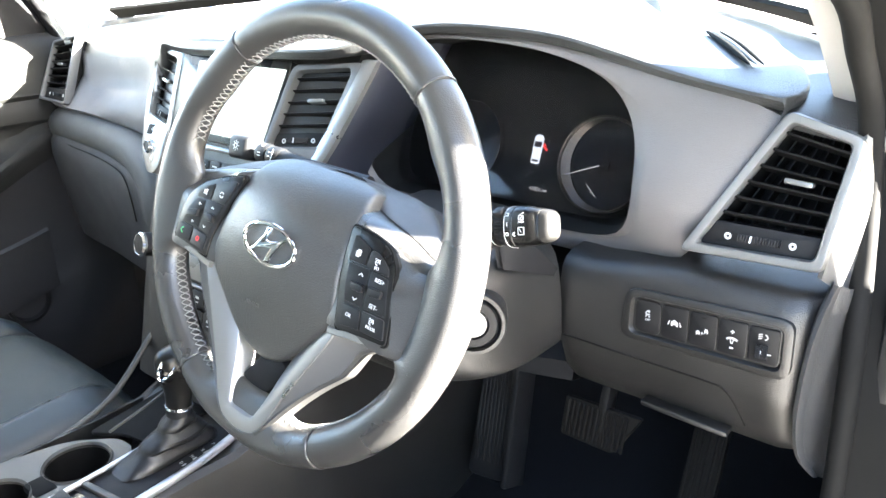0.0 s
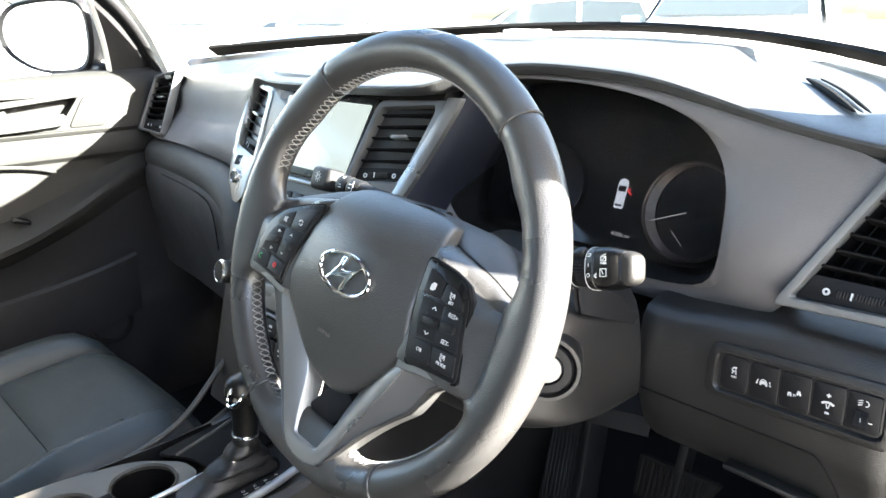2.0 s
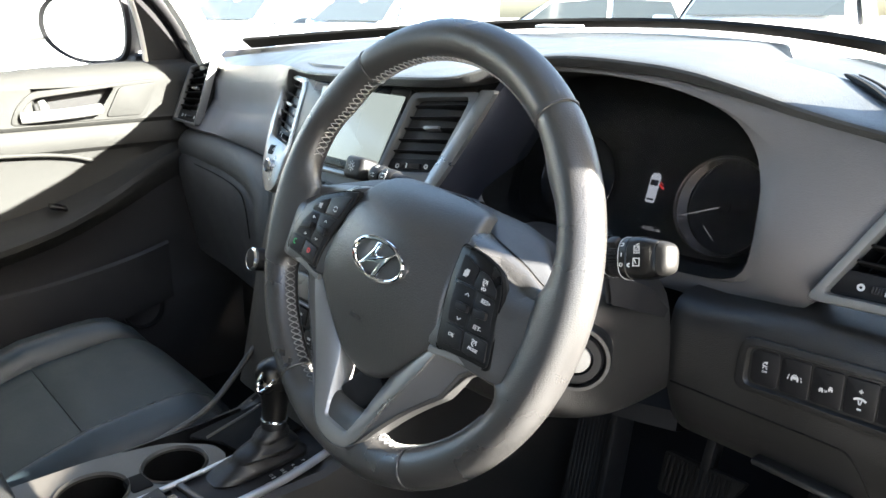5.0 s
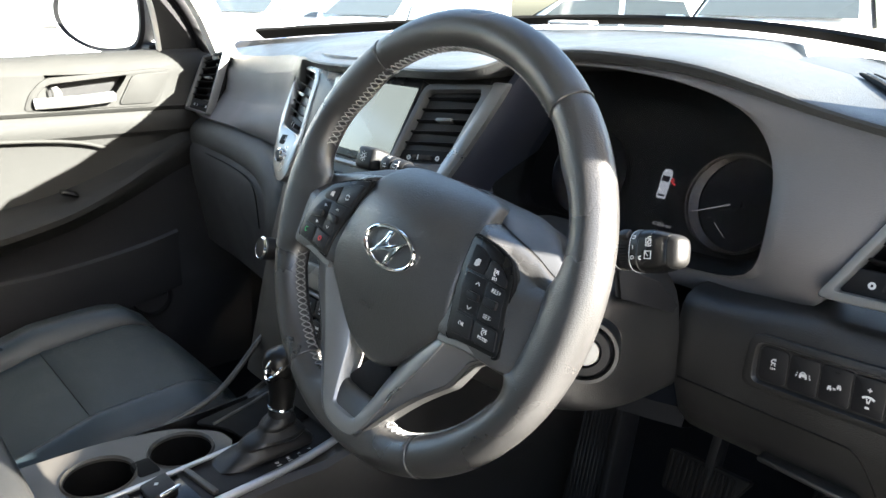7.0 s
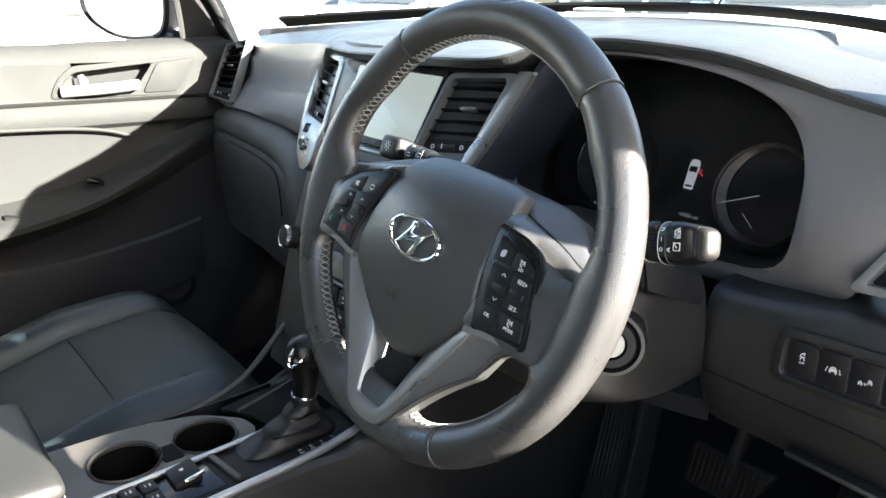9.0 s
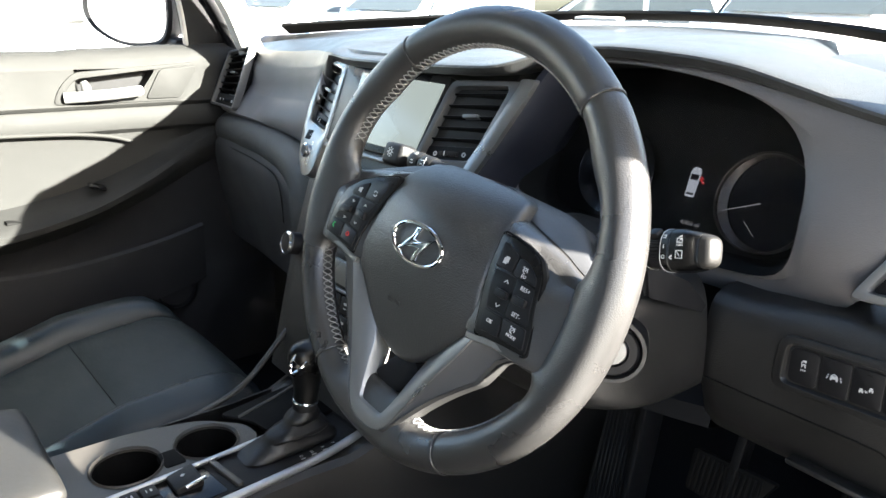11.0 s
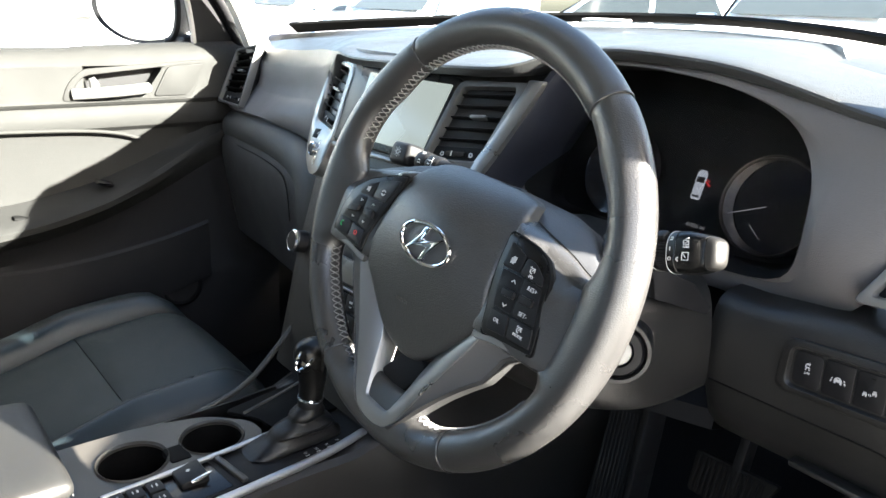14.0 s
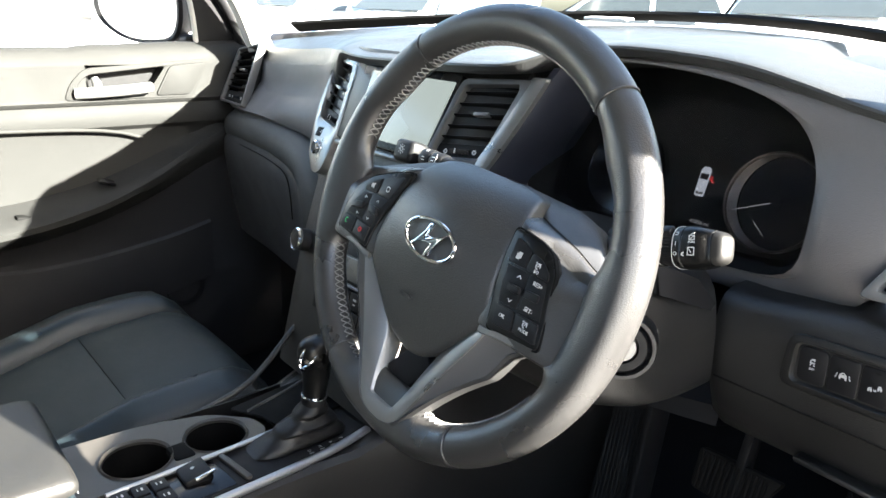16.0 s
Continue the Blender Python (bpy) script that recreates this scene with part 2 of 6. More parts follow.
def interp(x, table):
    """Smooth table look-up without overshoot: table of (x, a, b, ...)."""
    if x <= table[0][0]:
        return table[0][1:]
    if x >= table[-1][0]:
        return table[-1][1:]
    i = max(k for k in range(len(table) - 1) if table[k][0] <= x)
    def slope(k, j):
        if k <= 0 or k >= len(table) - 1:
            return 0.0
        d0 = (table[k][j] - table[k - 1][j]) / (table[k][0] - table[k - 1][0])
        d1 = (table[k + 1][j] - table[k][j]) / (table[k + 1][0] - table[k][0])
        return 0.0 if d0 * d1 <= 0 else 2 * d0 * d1 / (d0 + d1)
    h = table[i + 1][0] - table[i][0]
    t = (x - table[i][0]) / h
    out = []
    for j in range(1, len(table[0])):
        p, q = table[i][j], table[i + 1][j]
        out.append(p * (1 + 2 * t) * (1 - t) ** 2 + slope(i, j) * h * t * (1 - t) ** 2 + q * t * t * (3 - 2 * t) + slope(i + 1, j) * h * t * t * (t - 1))
    return tuple(out)


def rounded(pts, r=0.004, steps=4):
    """Rounds the corners of a closed outline."""
    out, n = [], len(pts)
    for i in range(n):
        a, b, c = (Vector(pts[(i + k) % n]) for k in (-1, 0, 1))
        u, v = (a - b), (c - b)
        d = min(r, u.length * 0.45, v.length * 0.45)
        p, q = b + u.normalized() * d, b + v.normalized() * d
        for s in range(steps + 1):
            t = s / steps
            w = (1 - t) ** 2 * p + 2 * t * (1 - t) * b + t * t * q
            out.append(tuple(w))
    return out


def basis(at, x, y):
    """A frame whose x and y run along the given ways; z is the front."""
    x = Vector(x).normalized()
    z = x.cross(Vector(y)).normalized()
    y = z.cross(x)
    m = Matrix((x, y, z)).transposed().to_4x4()
    m.translation = at
    return m


def writing(name, text, size, m, material, parent, label="", raise_by=0.0002):
    c = bpy.data.curves.new(name, "FONT")
    c.body, c.size, c.align_x, c.align_y, c.extrude = text, size, "CENTER", "CENTER", raise_by
    c.resolution_u = 2
    tmp = bpy.data.objects.new(name, c)
    me = bpy.data.meshes.new_from_object(tmp)
    bpy.data.objects.remove(tmp)
    bm = bmesh.new()
    bm.from_mesh(me)
    bpy.data.meshes.remove(me)
    bmesh.ops.transform(bm, matrix=m, verts=bm.verts)
    return part(name, bm, material, parent, label)


def bars(name, rects, m, material, parent, label="", thick=0.0003):
    """Small flat printed strokes: (x, y, width, height, turn in degrees)."""
    bm = bmesh.new()
    for x, y, w, h, a in rects:
        block((w, h, thick), m @ pose(x, y, 0, 0, 0, a), 0, bm=bm)
    return part(name, bm, material, parent, label)


def ring_print(bm, m, r0, r1, a0=0, a1=360, steps=24, thick=0.0003):
    rows = []
    for i in range(steps + 1):
        a = radians(a0 + (a1 - a0) * i / steps)
        c, s = math.cos(a), math.sin(a)
        rows.append([(r0 * c, r0 * s, 0), (r1 * c, r1 * s, 0), (r1 * c, r1 * s, thick), (r0 * c, r0 * s, thick)])
    return loft(rows, round_cols=True, m=m, bm=bm)

# ---------------------------------------------------------------- the car's shell and the yard outside
GROUND_Z = -1.02


def yard():
    bm = bmesh.new()
    bmesh.ops.create_grid(bm, x_segments=24, y_segments=24, size=400.0, matrix=pose(0, 0, GROUND_Z))
    tagged(part("ground", bm, TARMAC, None, "sunlit pale concrete yard of a car park"), "", "ground", "", "structure")


def windscreen_line(x):
    """Foot and head of the windscreen at x."""
    k = (x / 0.70) ** 2
    return Vector((x, 0.84 - 0.42 * k, 0.178 - 0.050 * k)), Vector((x * 0.84, 0.03 - 0.14 * k, 0.53 - 0.03 * k))


def shell():
    car = thing("car_body", (0, 0, GROUND_Z), "car cabin shell with pale cloth headliner and pillars", "car body", kind="structure")
    xs = [-0.71 + 1.42 * i / 24 for i in range(25)]
    # glass
    pane = [[a.lerp(b, j / 8) + Vector((0, 0.02, 0.02)) * math.sin(math.pi * j / 8) for j in range(9)] for a, b in map(windscreen_line, xs)]
    g = part("windscreen", loft(pane), GLASS, car, "clear raked windscreen")
    # black band along the foot of the glass
    band = []
    for x in [-0.695 + 1.37 * i / 32 for i in range(33)]:
        a, b = windscreen_line(x)
        d = (b - a).normalized()
        band.append([a + d * -0.02 + Vector((0, -0.003, -0.003)), a + d * 0.010 + Vector((0, -0.003, -0.003)), a + d * 0.010 + Vector((0, 0.002, 0.002)), a + d * -0.02 + Vector((0, 0.002, 0.002))])
    part("glass_border", loft(band, round_cols=True, caps=True), SEAM, car, "black ceramic border along the glass")
    # pillars
    for side in (-1, 1):
        pts = smooth_line([(0.694, 0.350, 0.060), (0.687, 0.334, 0.088), (0.676, 0.313, 0.130), (0.664, 0.289, 0.171), (0.644, 0.235, 0.240), (0.618, 0.145, 0.325), (0.592, 0.03, 0.415), (0.575, -0.08, 0.49)], 4)
        rows = []
        for i, (x, y, z) in enumerate(pts):
            w = 1.0 + 0.2 * math.exp(-i / 3)
            rows.append([(side * (x + dx * w + (0.022 if side < 0 else 0.0)), y + dy, z + dz) for dx, dy, dz in ((-0.014, 0.030, 0.020), (-0.017, 0.006, 0.004), (-0.013, -0.006, -0.005), (0.0, -0.010, -0.008), (0.011, -0.008, -0.006), (0.017, 0.004, 0.0), (0.030, 0.035, 0.025))])
        part("pillar_trim", loft(rows, round_cols=True, caps=True), PILLAR, car, "pale grey cloth windscreen pillar")
    # roof lining
    rows = []
    for i in range(13):
        x = -0.72 + 1.44 * i / 12
        k = (x / 0.72) ** 2
        rows.append([(x * 0.9, 0.05 - 0.14 * k - 1.9 * j / 8, 0.55 - 0.06 * k ** 2 + 0.03 * math.sin(math.pi * j / 8)) for j in range(9)])
    part("headliner", loft(rows), HEADLINER, car, "pale cloth roof lining")
    rows2 = [[(x, y, z + 0.05) for x, y, z in r] for r in rows]
    part("roof_panel", loft(rows2), CARWHITE, car, "painted roof panel")
    # floor and bulkhead
    bm = bmesh.new()
    block((1.64, 2.8, 0.03), pose(0, -0.35, -0.66), 0.01, bm=bm)
    part("floor_pan", bm, CARPET, car, "dark carpeted floor")
    rows = [[(x, y, z) for y, z in ((0.42, -0.648), (0.52, -0.62), (0.62, -0.54), (0.70, -0.42), (0.76, -0.2), (0.78, 0.06), (0.80, 0.09), (0.85, 0.10))] for x in (-0.82, -0.4, 0.0, 0.4, 0.82)]
    part("bulkhead", loft(rows), CARPET, car, "carpeted front bulkhead")
    for s in (-1, 1):
        bm = bmesh.new()
        block((0.03, 0.50 if s < 0 else 0.62, 0.75 if s < 0 else 0.64), pose(s * (0.800 if s < 0 else 0.76), 0.63 if s < 0 else 0.57, -0.30 if s < 0 else -0.355), 0.01, bm=bm)
        part("kick_panel", bm, LOWER, car, "dark plastic kick panel")
    bm = bmesh.new()
    block((1.5, 0.04, 1.1), pose(0, -1.75, -0.1), 0.01, bm=bm)
    part("rear_wall", bm, SEAT, car, "dark rear of the cabin")
    bm = bmesh.new()
    block((0.04, 1.15, 1.1), pose(-0.80, -1.2, -0.1), 0.01, bm=bm)
    part("side_wall", bm, SEAT, car, "dark rear side of the cabin")
    # unseen wall, brought forward to keep light off the wheel pad
    bm = bmesh.new()
    block((0.04, 1.22, 1.25), pose(0.80, -1.165, -0.05), 0.01, bm=bm)
    part("side_wall", bm, SEAT, car, "dark rear side of the cabin")
    bm = bmesh.new()
    block((0.06, 2.3, 0.12), pose(0.80, -0.55, -0.62), 0.02, bm=bm)
    part("door_sill", bm, LOWER, car, "dark door sill")
    # driver's door aperture: body edge with black seal
    # upper run, out of view, is dropped to cast shade on the wheel rim
    edge = smooth_line([(0.585, -0.20, 0.44), (0.62, -0.08, 0.340), (0.66, 0.04, 0.252), (0.692, 0.115, 0.205), (0.706, 0.165, 0.178), (0.708, 0.208, 0.143), (0.710, 0.262, 0.099), (0.714, 0.285, 0.045), (0.722, 0.275, -0.02), (0.730, 0.255, -0.09), (0.735, 0.245, -0.17), (0.738, 0.24, -0.25), (0.745, 0.22, -0.4), (0.75, 0.2, -0.55), (0.75, 0.15, -0.64)], 5)
    part("door_seal", tube(edge, 0.009, 10), SEAM, car, "black rubber door seal")
    deep = lambda z: 0.115 + 0.06 * min(1, max(0, (0.10 - z) / 0.1))
    rows = [[(p[0] + dx, p[1] + dy, p[2] + dz) for dx, dy, dz in ((-0.006, 0.03, 0.01), (0.006, 0.012, 0.004), (0.045, 0.012, 0.004), (0.055, 0.03, 0.01), (0.05, 0.03 + deep(p[2]), 0.03), (-0.012, 0.03 + deep(p[2]), 0.03))] for p in edge]
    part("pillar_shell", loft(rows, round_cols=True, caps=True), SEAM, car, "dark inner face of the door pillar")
    # the driver's door stands open beside the seat
    way = Vector((math.sin(radians(50)), -math.cos(radians(50)), 0))
    hinge = Vector((0.815, 0.37, 0))
    off = Vector((way.y, -way.x, 0))
    sec = [(0.0, -0.60), (0.03, -0.64), (0.07, -0.60), (0.085, -0.25), (0.075, 0.05), (0.055, 0.140), (0.015, 0.143), (0.0, 0.05)]
    rows = [[hinge + way * (0.104 + 0.916 * i / 8) - off * d + Vector((0, 0, z)) for d, z in sec] for i in range(9)]
    part("open_door", loft(rows, round_cols=True, caps=True), DOORP, car, "open driver's door trim")
    frame_line = [hinge + way * d + Vector((0, 0, z)) for d, z in ((0.088, 0.128), (0.112, 0.180), (0.150, 0.251), (0.192, 0.331), (0.25, 0.43), (0.34, 0.52), (0.6, 0.56), (1.0, 0.50), (1.02, 0.14))]
    part("open_door_frame", tube(smooth_line([tuple(p) for p in frame_line], 5), 0.034, 12), DARK, car, "black window frame of the open driver's door")
    # added panel, out of view, that keeps sun out of the hollow dash
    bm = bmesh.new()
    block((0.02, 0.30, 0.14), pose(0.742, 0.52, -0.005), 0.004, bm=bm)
    part("dash_sun_block", bm, SEAM, car, "unseen panel added to block sun inside the dash")
    # bonnet seen over the dash
    rows = []
    for i in range(17):
        x = -0.82 + 1.64 * i / 16
        k = (x / 0.82) ** 2
        rows.append([(x, 0.93 - 0.34 * k + 0.95 * j / 6, 0.13 - 0.05 * k - 0.16 * (j / 6) ** 2) for j in range(7)])
    part("bonnet", loft(rows), CARWHITE, car, "white painted bonnet")
    return car


yard()
shell()

# ---------------------------------------------------------------- steering wheel
XW = 0.365
WHEEL = basis((0.3605, -0.0017, 0.0034), (0.9952, -0.0166, -0.0965), (0.0968, 0.3146, 0.9443))
RIM_R, TUBE_R = 0.1722, 0.0159
HUB = 0.0135
HUBW = WHEEL @ Matrix.Translation((0.0, -0.0050, 0))
LEAN = Matrix.Rotation(-math.atan(0.11), 4, "X")


def swell(angle):
    """How far the rim grows inwards: thumb grips, the roots of the spokes and the lower collar."""
    a = (angle + 180) % 360 - 180
    side = a if abs(a) < 90 else (180 - a if a > 0 else -180 - a)
    b = 0.0042 * math.exp(-((side - 37) / 7.5) ** 2)
    if -20 < side < 60:
        b += (0.012 if abs(a) < 90 else 0.021) * math.exp(-max(0.0, side - 6.0) / 5.0)
    elif side <= -20:
        b += 0.020 * math.exp(-(-20 - side) / 2.4)
    low = abs(side + 90)
    b += 0.019 * math.exp(-(max(0.0, low - 8.0) / 8.5) ** 2)
    return b


def rim_point(angle, around, grow=1.0, dr=0.0):
    """A point of the rim's skin: angle in degrees from the right, around the tube."""
    a = radians(angle)
    r = TUBE_R * grow
    inward = max(0.0, -math.cos(around))
    rr = RIM_R + dr + r * 1.02 * math.cos(around) - swell(angle) * inward ** 1.4
    low = abs((angle + 90 + 180) % 360 - 180)
    crown = (0.98 + 0.05 * max(0.0, math.sin(around)) ** 3) * (1 - 0.24 * math.exp(-(low / 11) ** 4))
    return WHEEL @ Vector((rr * math.cos(a), rr * math.sin(a), r * crown * math.sin(around)))


def rim_segment(a0, a1, steps):
    rows = []
    for i in range(steps + 1):
        t = i / steps
        pinch = 1.0 - 0.055 * max(0, 1 - min(t, 1 - t) * steps / 1.2)
        rows.append([rim_point(a0 + (a1 - a0) * t, k * math.tau / 32, pinch) for k in range(32)])
    return loft(rows, round_cols=True, caps=True)


# along the side spokes: the rounded shoulder, the joint behind it, and the ridge of the rear shell
EDGE = [(0.04, 0.0440), (0.08, 0.0330), (0.10, 0.0270), (0.118, 0.0195), (0.130, 0.0150), (0.145, 0.0150), (0.17, 0.0170)]
JOINT = [(0.0, 0.060, 0.0430, -0.026), (0.3, 0.084, 0.0380, -0.020), (0.6, 0.110, 0.0315, -0.019), (0.8, 0.130, 0.0250, -0.016), (1.0, 0.152, 0.0200, -0.012)]
RIDGE = [(0.0, 0.005, 0.0580, -0.055), (0.3, 0.034, 0.0565, -0.060), (0.6, 0.0645, 0.0555, -0.060), (0.8, 0.085, 0.0510, -0.060), (0.92, 0.097, 0.0410, -0.058), (1.0, 0.102, 0.0200, -0.052)]


def hub_face(v):
    """Height of the front of the side spokes over the wheel's plane."""
    return HUB - 0.0006 - 0.11 * max(-0.045, v)


def spoke_point(w, t):
    """The side spoke's skin at w from pad to rim: t from -1 at its lower edge over 0 at the shoulder to 1 at the joint."""
    ju, jv, jn = interp(w, JOINT)
    u = 0.064 + 0.104 * w
    edge_v, = interp(u, EDGE)
    tuck = min(1.0, max(0.0, (u - 0.126) / 0.036))
    tuck = tuck * tuck * (3 - 2 * tuck)
    sink = 0.0040 + 0.010 * min(1.0, max(0.0, (u - 0.078) / 0.020))
    root = hub_face(edge_v) - sink
    root += (0.0 - root) * tuck - 0.010 * math.exp(-(u - 0.064) / 0.006)
    if t <= 0:
        v = edge_v + (edge_v + 0.050) * t
        n = hub_face(v) - sink * max(0.0, 1 + t * 3.2) ** 2 - 0.010 * max(0.0, -t * 12 - 11) ** 2
        return u, v, n + (0.0085 - 0.0085 * max(0.0, 1 + t * 3.2) ** 2 - n) * tuck - 0.0012 * math.sin(math.pi * tuck) - 0.010 * math.exp(-(u - 0.064) / 0.006)
    # a quarter round from the shoulder back to the joint
    a = t * math.pi / 2
    return u + (ju - u) * t, edge_v + (jv - edge_v) * math.sin(a), jn + (root - jn) * (0.55 * math.cos(a) + 0.45 * (1 - t))


def steering_wheel():
    wheel = thing("steering_wheel", WHEEL.translation, "black leather steering wheel with silver lower spokes and buttons", "steering wheel")
    top, low = 38.7, 29.4
    cuts = [(90 - top, 90 + top), (90 + top, 270 - low), (270 - low, 270 + low), (270 + low, 450 - top)]
    for a0, a1 in cuts:
        part("rim_section", rim_segment(a0 + 0.2, a1 - 0.2, 72), LEATHER, wheel, "grained black leather rim section")
    for a in (90 - top, 90 + top, 270 - low, 270 + low):
        ring = [rim_point(a, k * math.tau / 32, 0.985) for k in range(32)]
        part("rim_seam", tube(ring, 0.0009, 6, closed=True), LEATHER, wheel, "sewn seam across the rim")
    # crossed stitching on the inner side of the rim
    for a0, a1 in ((90 + top + 1, 164), (204, 270 - low - 1), (270 - low + 1, 253), (286, 300), (-60, -30), (52, 128)):
        n = max(4, int(abs(a1 - a0) / 2.1))
        bm = bmesh.new()
        for ph in (0, 1):
            pts = []
            for i in range(n * 4 + 1):
                a = a0 + (a1 - a0) * i / (n * 4)
                w = math.sin(math.pi * (abs((i / 4 + ph) % 2 - 1) - 0.5))
                lift = 1.034 + (0.014 if (i // 4 + ph) % 2 else 0.0)
                pts.append(rim_point(a, radians(176 + 18 * w), lift))
            tube(pts, 0.00055, 5, bm=bm)
        part("stitching", bm, THREAD, wheel, "pale crossed stitching")
    # centre pad, domed; its edge stands lower at the top than beside the buttons
    half = [(0.025, 0.0590), (0.044, 0.0578), (0.0565, 0.0545), (0.0605, 0.0500), (0.0642, 0.0440), (0.0685, 0.0350), (0.0706, 0.0225), (0.0716, 0.0080), (0.0730, -0.0085), (0.0765, -0.0290), (0.0790, -0.0390), (0.0765, -0.0460), (0.0615, -0.0630), (0.0380, -0.0880), (0.0200, -0.1005)]
    loop = smooth_line([(0, 0.0592)] + half + [(0, -0.1050)] + [(-x, y) for x, y in reversed(half)], 5, closed=True)
    fall = [(-0.110, 0.0200, 0.6), (-0.090, 0.0140, 0.7), (-0.066, 0.0085, 0.8), (-0.040, 0.0030, 0.9), (-0.010, 0.0, 1.6), (0.008, 0.0006, 2.3), (0.0225, 0.0040, 2.4), (0.036, 0.0120, 2.4), (0.047, 0.0230, 2.4), (0.0525, 0.0310, 2.4), (0.060, 0.0430, 2.4)]
    rows = []
    for k, roll in ((0.80, -0.026), (0.985, -0.018), (1.0, -0.0060), (1.0, -0.0036), (0.994, -0.0016), (0.98, -0.0004), (0.95, 0.0), (0.90, 0.0), (0.84, 0.0), (0.76, 0.0), (0.66, 0.0), (0.54, 0.0), (0.40, 0.0), (0.22, 0.0), (0.02, 0.0)):
        row = []
        for x, y in loop:
            u, v = x * k, -0.012 + (y + 0.012) * k
            drop, curve = interp(v, fall)
            row.append(HUBW @ Vector((u, v, 0.0225 - drop - curve * u * u + roll)))
        rows.append(row)
    part("airbag_pad", loft(rows, round_cols=True, caps=True), PAD, wheel, "domed grained black airbag cover")
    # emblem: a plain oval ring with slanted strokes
    em = HUBW @ pose(0.0005, -0.0062, 0.0223, 0, 0, 0)
    bm = bmesh.new()
    ring = [em @ Vector((0.0310 * math.cos(k * math.tau / 48), 0.0158 * math.sin(k * math.tau / 48), 0.0008)) for k in range(48)]
    tube(ring, 0.0017, 8, closed=True, bm=bm, up=HUBW.col[2].to_3d())
    emblem = part("emblem", bm, CHROME, wheel, "oval chrome emblem ring")
    bar = [(-0.0215, -0.0098), (-0.0170, -0.0060), (-0.0078, 0.0052), (-0.0052, 0.0126), (0.0018, 0.0142), (-0.0004, 0.0084), (-0.0030, 0.0028), (0.0030, 0.0032), (0.0120, 0.0062), (0.0200, 0.0110)]
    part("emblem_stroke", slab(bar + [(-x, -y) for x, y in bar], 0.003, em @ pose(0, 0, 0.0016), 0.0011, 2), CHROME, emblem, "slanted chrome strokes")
    bars("pad_marking", [(-0.011, -0.0470, 0.0085, 0.0012, -14), (-0.0135, -0.0430, 0.0012, 0.0080, 12), (-0.0085, -0.0445, 0.0012, 0.0048, 6)], HUBW @ pose(0, 0, 0.0199, 5), PAD, wheel, "raised moulded seat symbol")
    writing("pad_lettering", "AIRBAG", 0.0050, HUBW @ pose(-0.0085, -0.0590, 0.0190, 6, 0, 0), PAD, wheel, "moulded lettering", 0.0004)
    # side spokes: leather that rolls over a shoulder, and a smooth plastic bridge behind it
    for s in (-1, 1):
        def skin(pts):
            out = []
            for u, v, n in pts:
                if n > -0.016 and math.hypot(u, v) > RIM_R - 0.004:
                    u = math.sqrt((RIM_R - 0.004) ** 2 - v * v)
                out.append(HUBW @ Vector((s * u, v, n)))
            return out
        ws = [k / 44 for k in range(45)]
        rows = [skin([spoke_point(w, t) for w in ws]) for t in [-1 + i / 18 for i in range(19)] + [i / 10 for i in range(1, 11)]]
        under = [p + HUBW.to_3x3() @ Vector((0, 0.004, -0.014)) for p in rows[0]]
        sunk = [p + HUBW.to_3x3() @ Vector((0, -0.003, -0.002)) for p in rows[-1]]
        part("spoke", loft([under] + rows + [sunk]), LEATHER, wheel, "black leather side spoke")
        joints, ridges = [interp(w, JOINT) for w in ws], [interp(w, RIDGE) for w in ws]
        shell = [skin([(u, v - 0.004, n - 0.0015) for u, v, n in joints])]
        for t in (0.0, 0.03, 0.25, 0.5, 0.75, 0.92, 1.0):
            lift = 0.004 * math.sin(math.pi * t)
            shell.append(skin([(a[0] + (b[0] - a[0]) * t, a[1] + (b[1] - a[1]) * t + lift, a[2] - 0.0010 + (b[2] - a[2]) * t) for a, b in zip(joints, ridges)]))
        for dv, dn, k in ((-0.0006, -0.003, 1.0), (-0.0020, -0.010, 0.985), (-0.004, -0.035, 0.93)):
            shell.append(skin([(u * k, v * k + dv, n + dn) for u, v, n in ridges]))
        part("rear_shell", loft(shell), SHELL, wheel, "smooth black plastic shell behind the spoke")
        gap = skin([(u, v + 0.0002, n + 0.0001) for u, v, n in joints[4:41]])
        part("shoulder_joint", tube(gap, 0.0008, 5), SEAM, wheel, "dark joint line")
    # button panels
    buttons(wheel)
    # silver lower spokes: dished faces that meet in a point at the rim
    outer = smooth_line([(0.0840, -0.0530, 0.0150), (0.0780, -0.0655, 0.0148), (0.0700, -0.0800, 0.0146), (0.0605, -0.0965, 0.0146), (0.0505, -0.1150, 0.0146), (0.0385, -0.1390, 0.0148), (0.0285, -0.1585, 0.0150), (0.0200, -0.1672, 0.0150), (0.0090, -0.1710, 0.0150), (0.0, -0.1715, 0.0150)], 4)
    inner = smooth_line([(0.0640, -0.0480, 0.0040), (0.0500, -0.0680, 0.0040), (0.0400, -0.0880, 0.0040), (0.0315, -0.1060, 0.0042), (0.0270, -0.1200, 0.0065), (0.0225, -0.1360, 0.0095), (0.0180, -0.1490, 0.0122), (0.0145, -0.1555, 0.0136), (0.0060, -0.1565, 0.0140), (0.0, -0.1565, 0.0140)], 4)
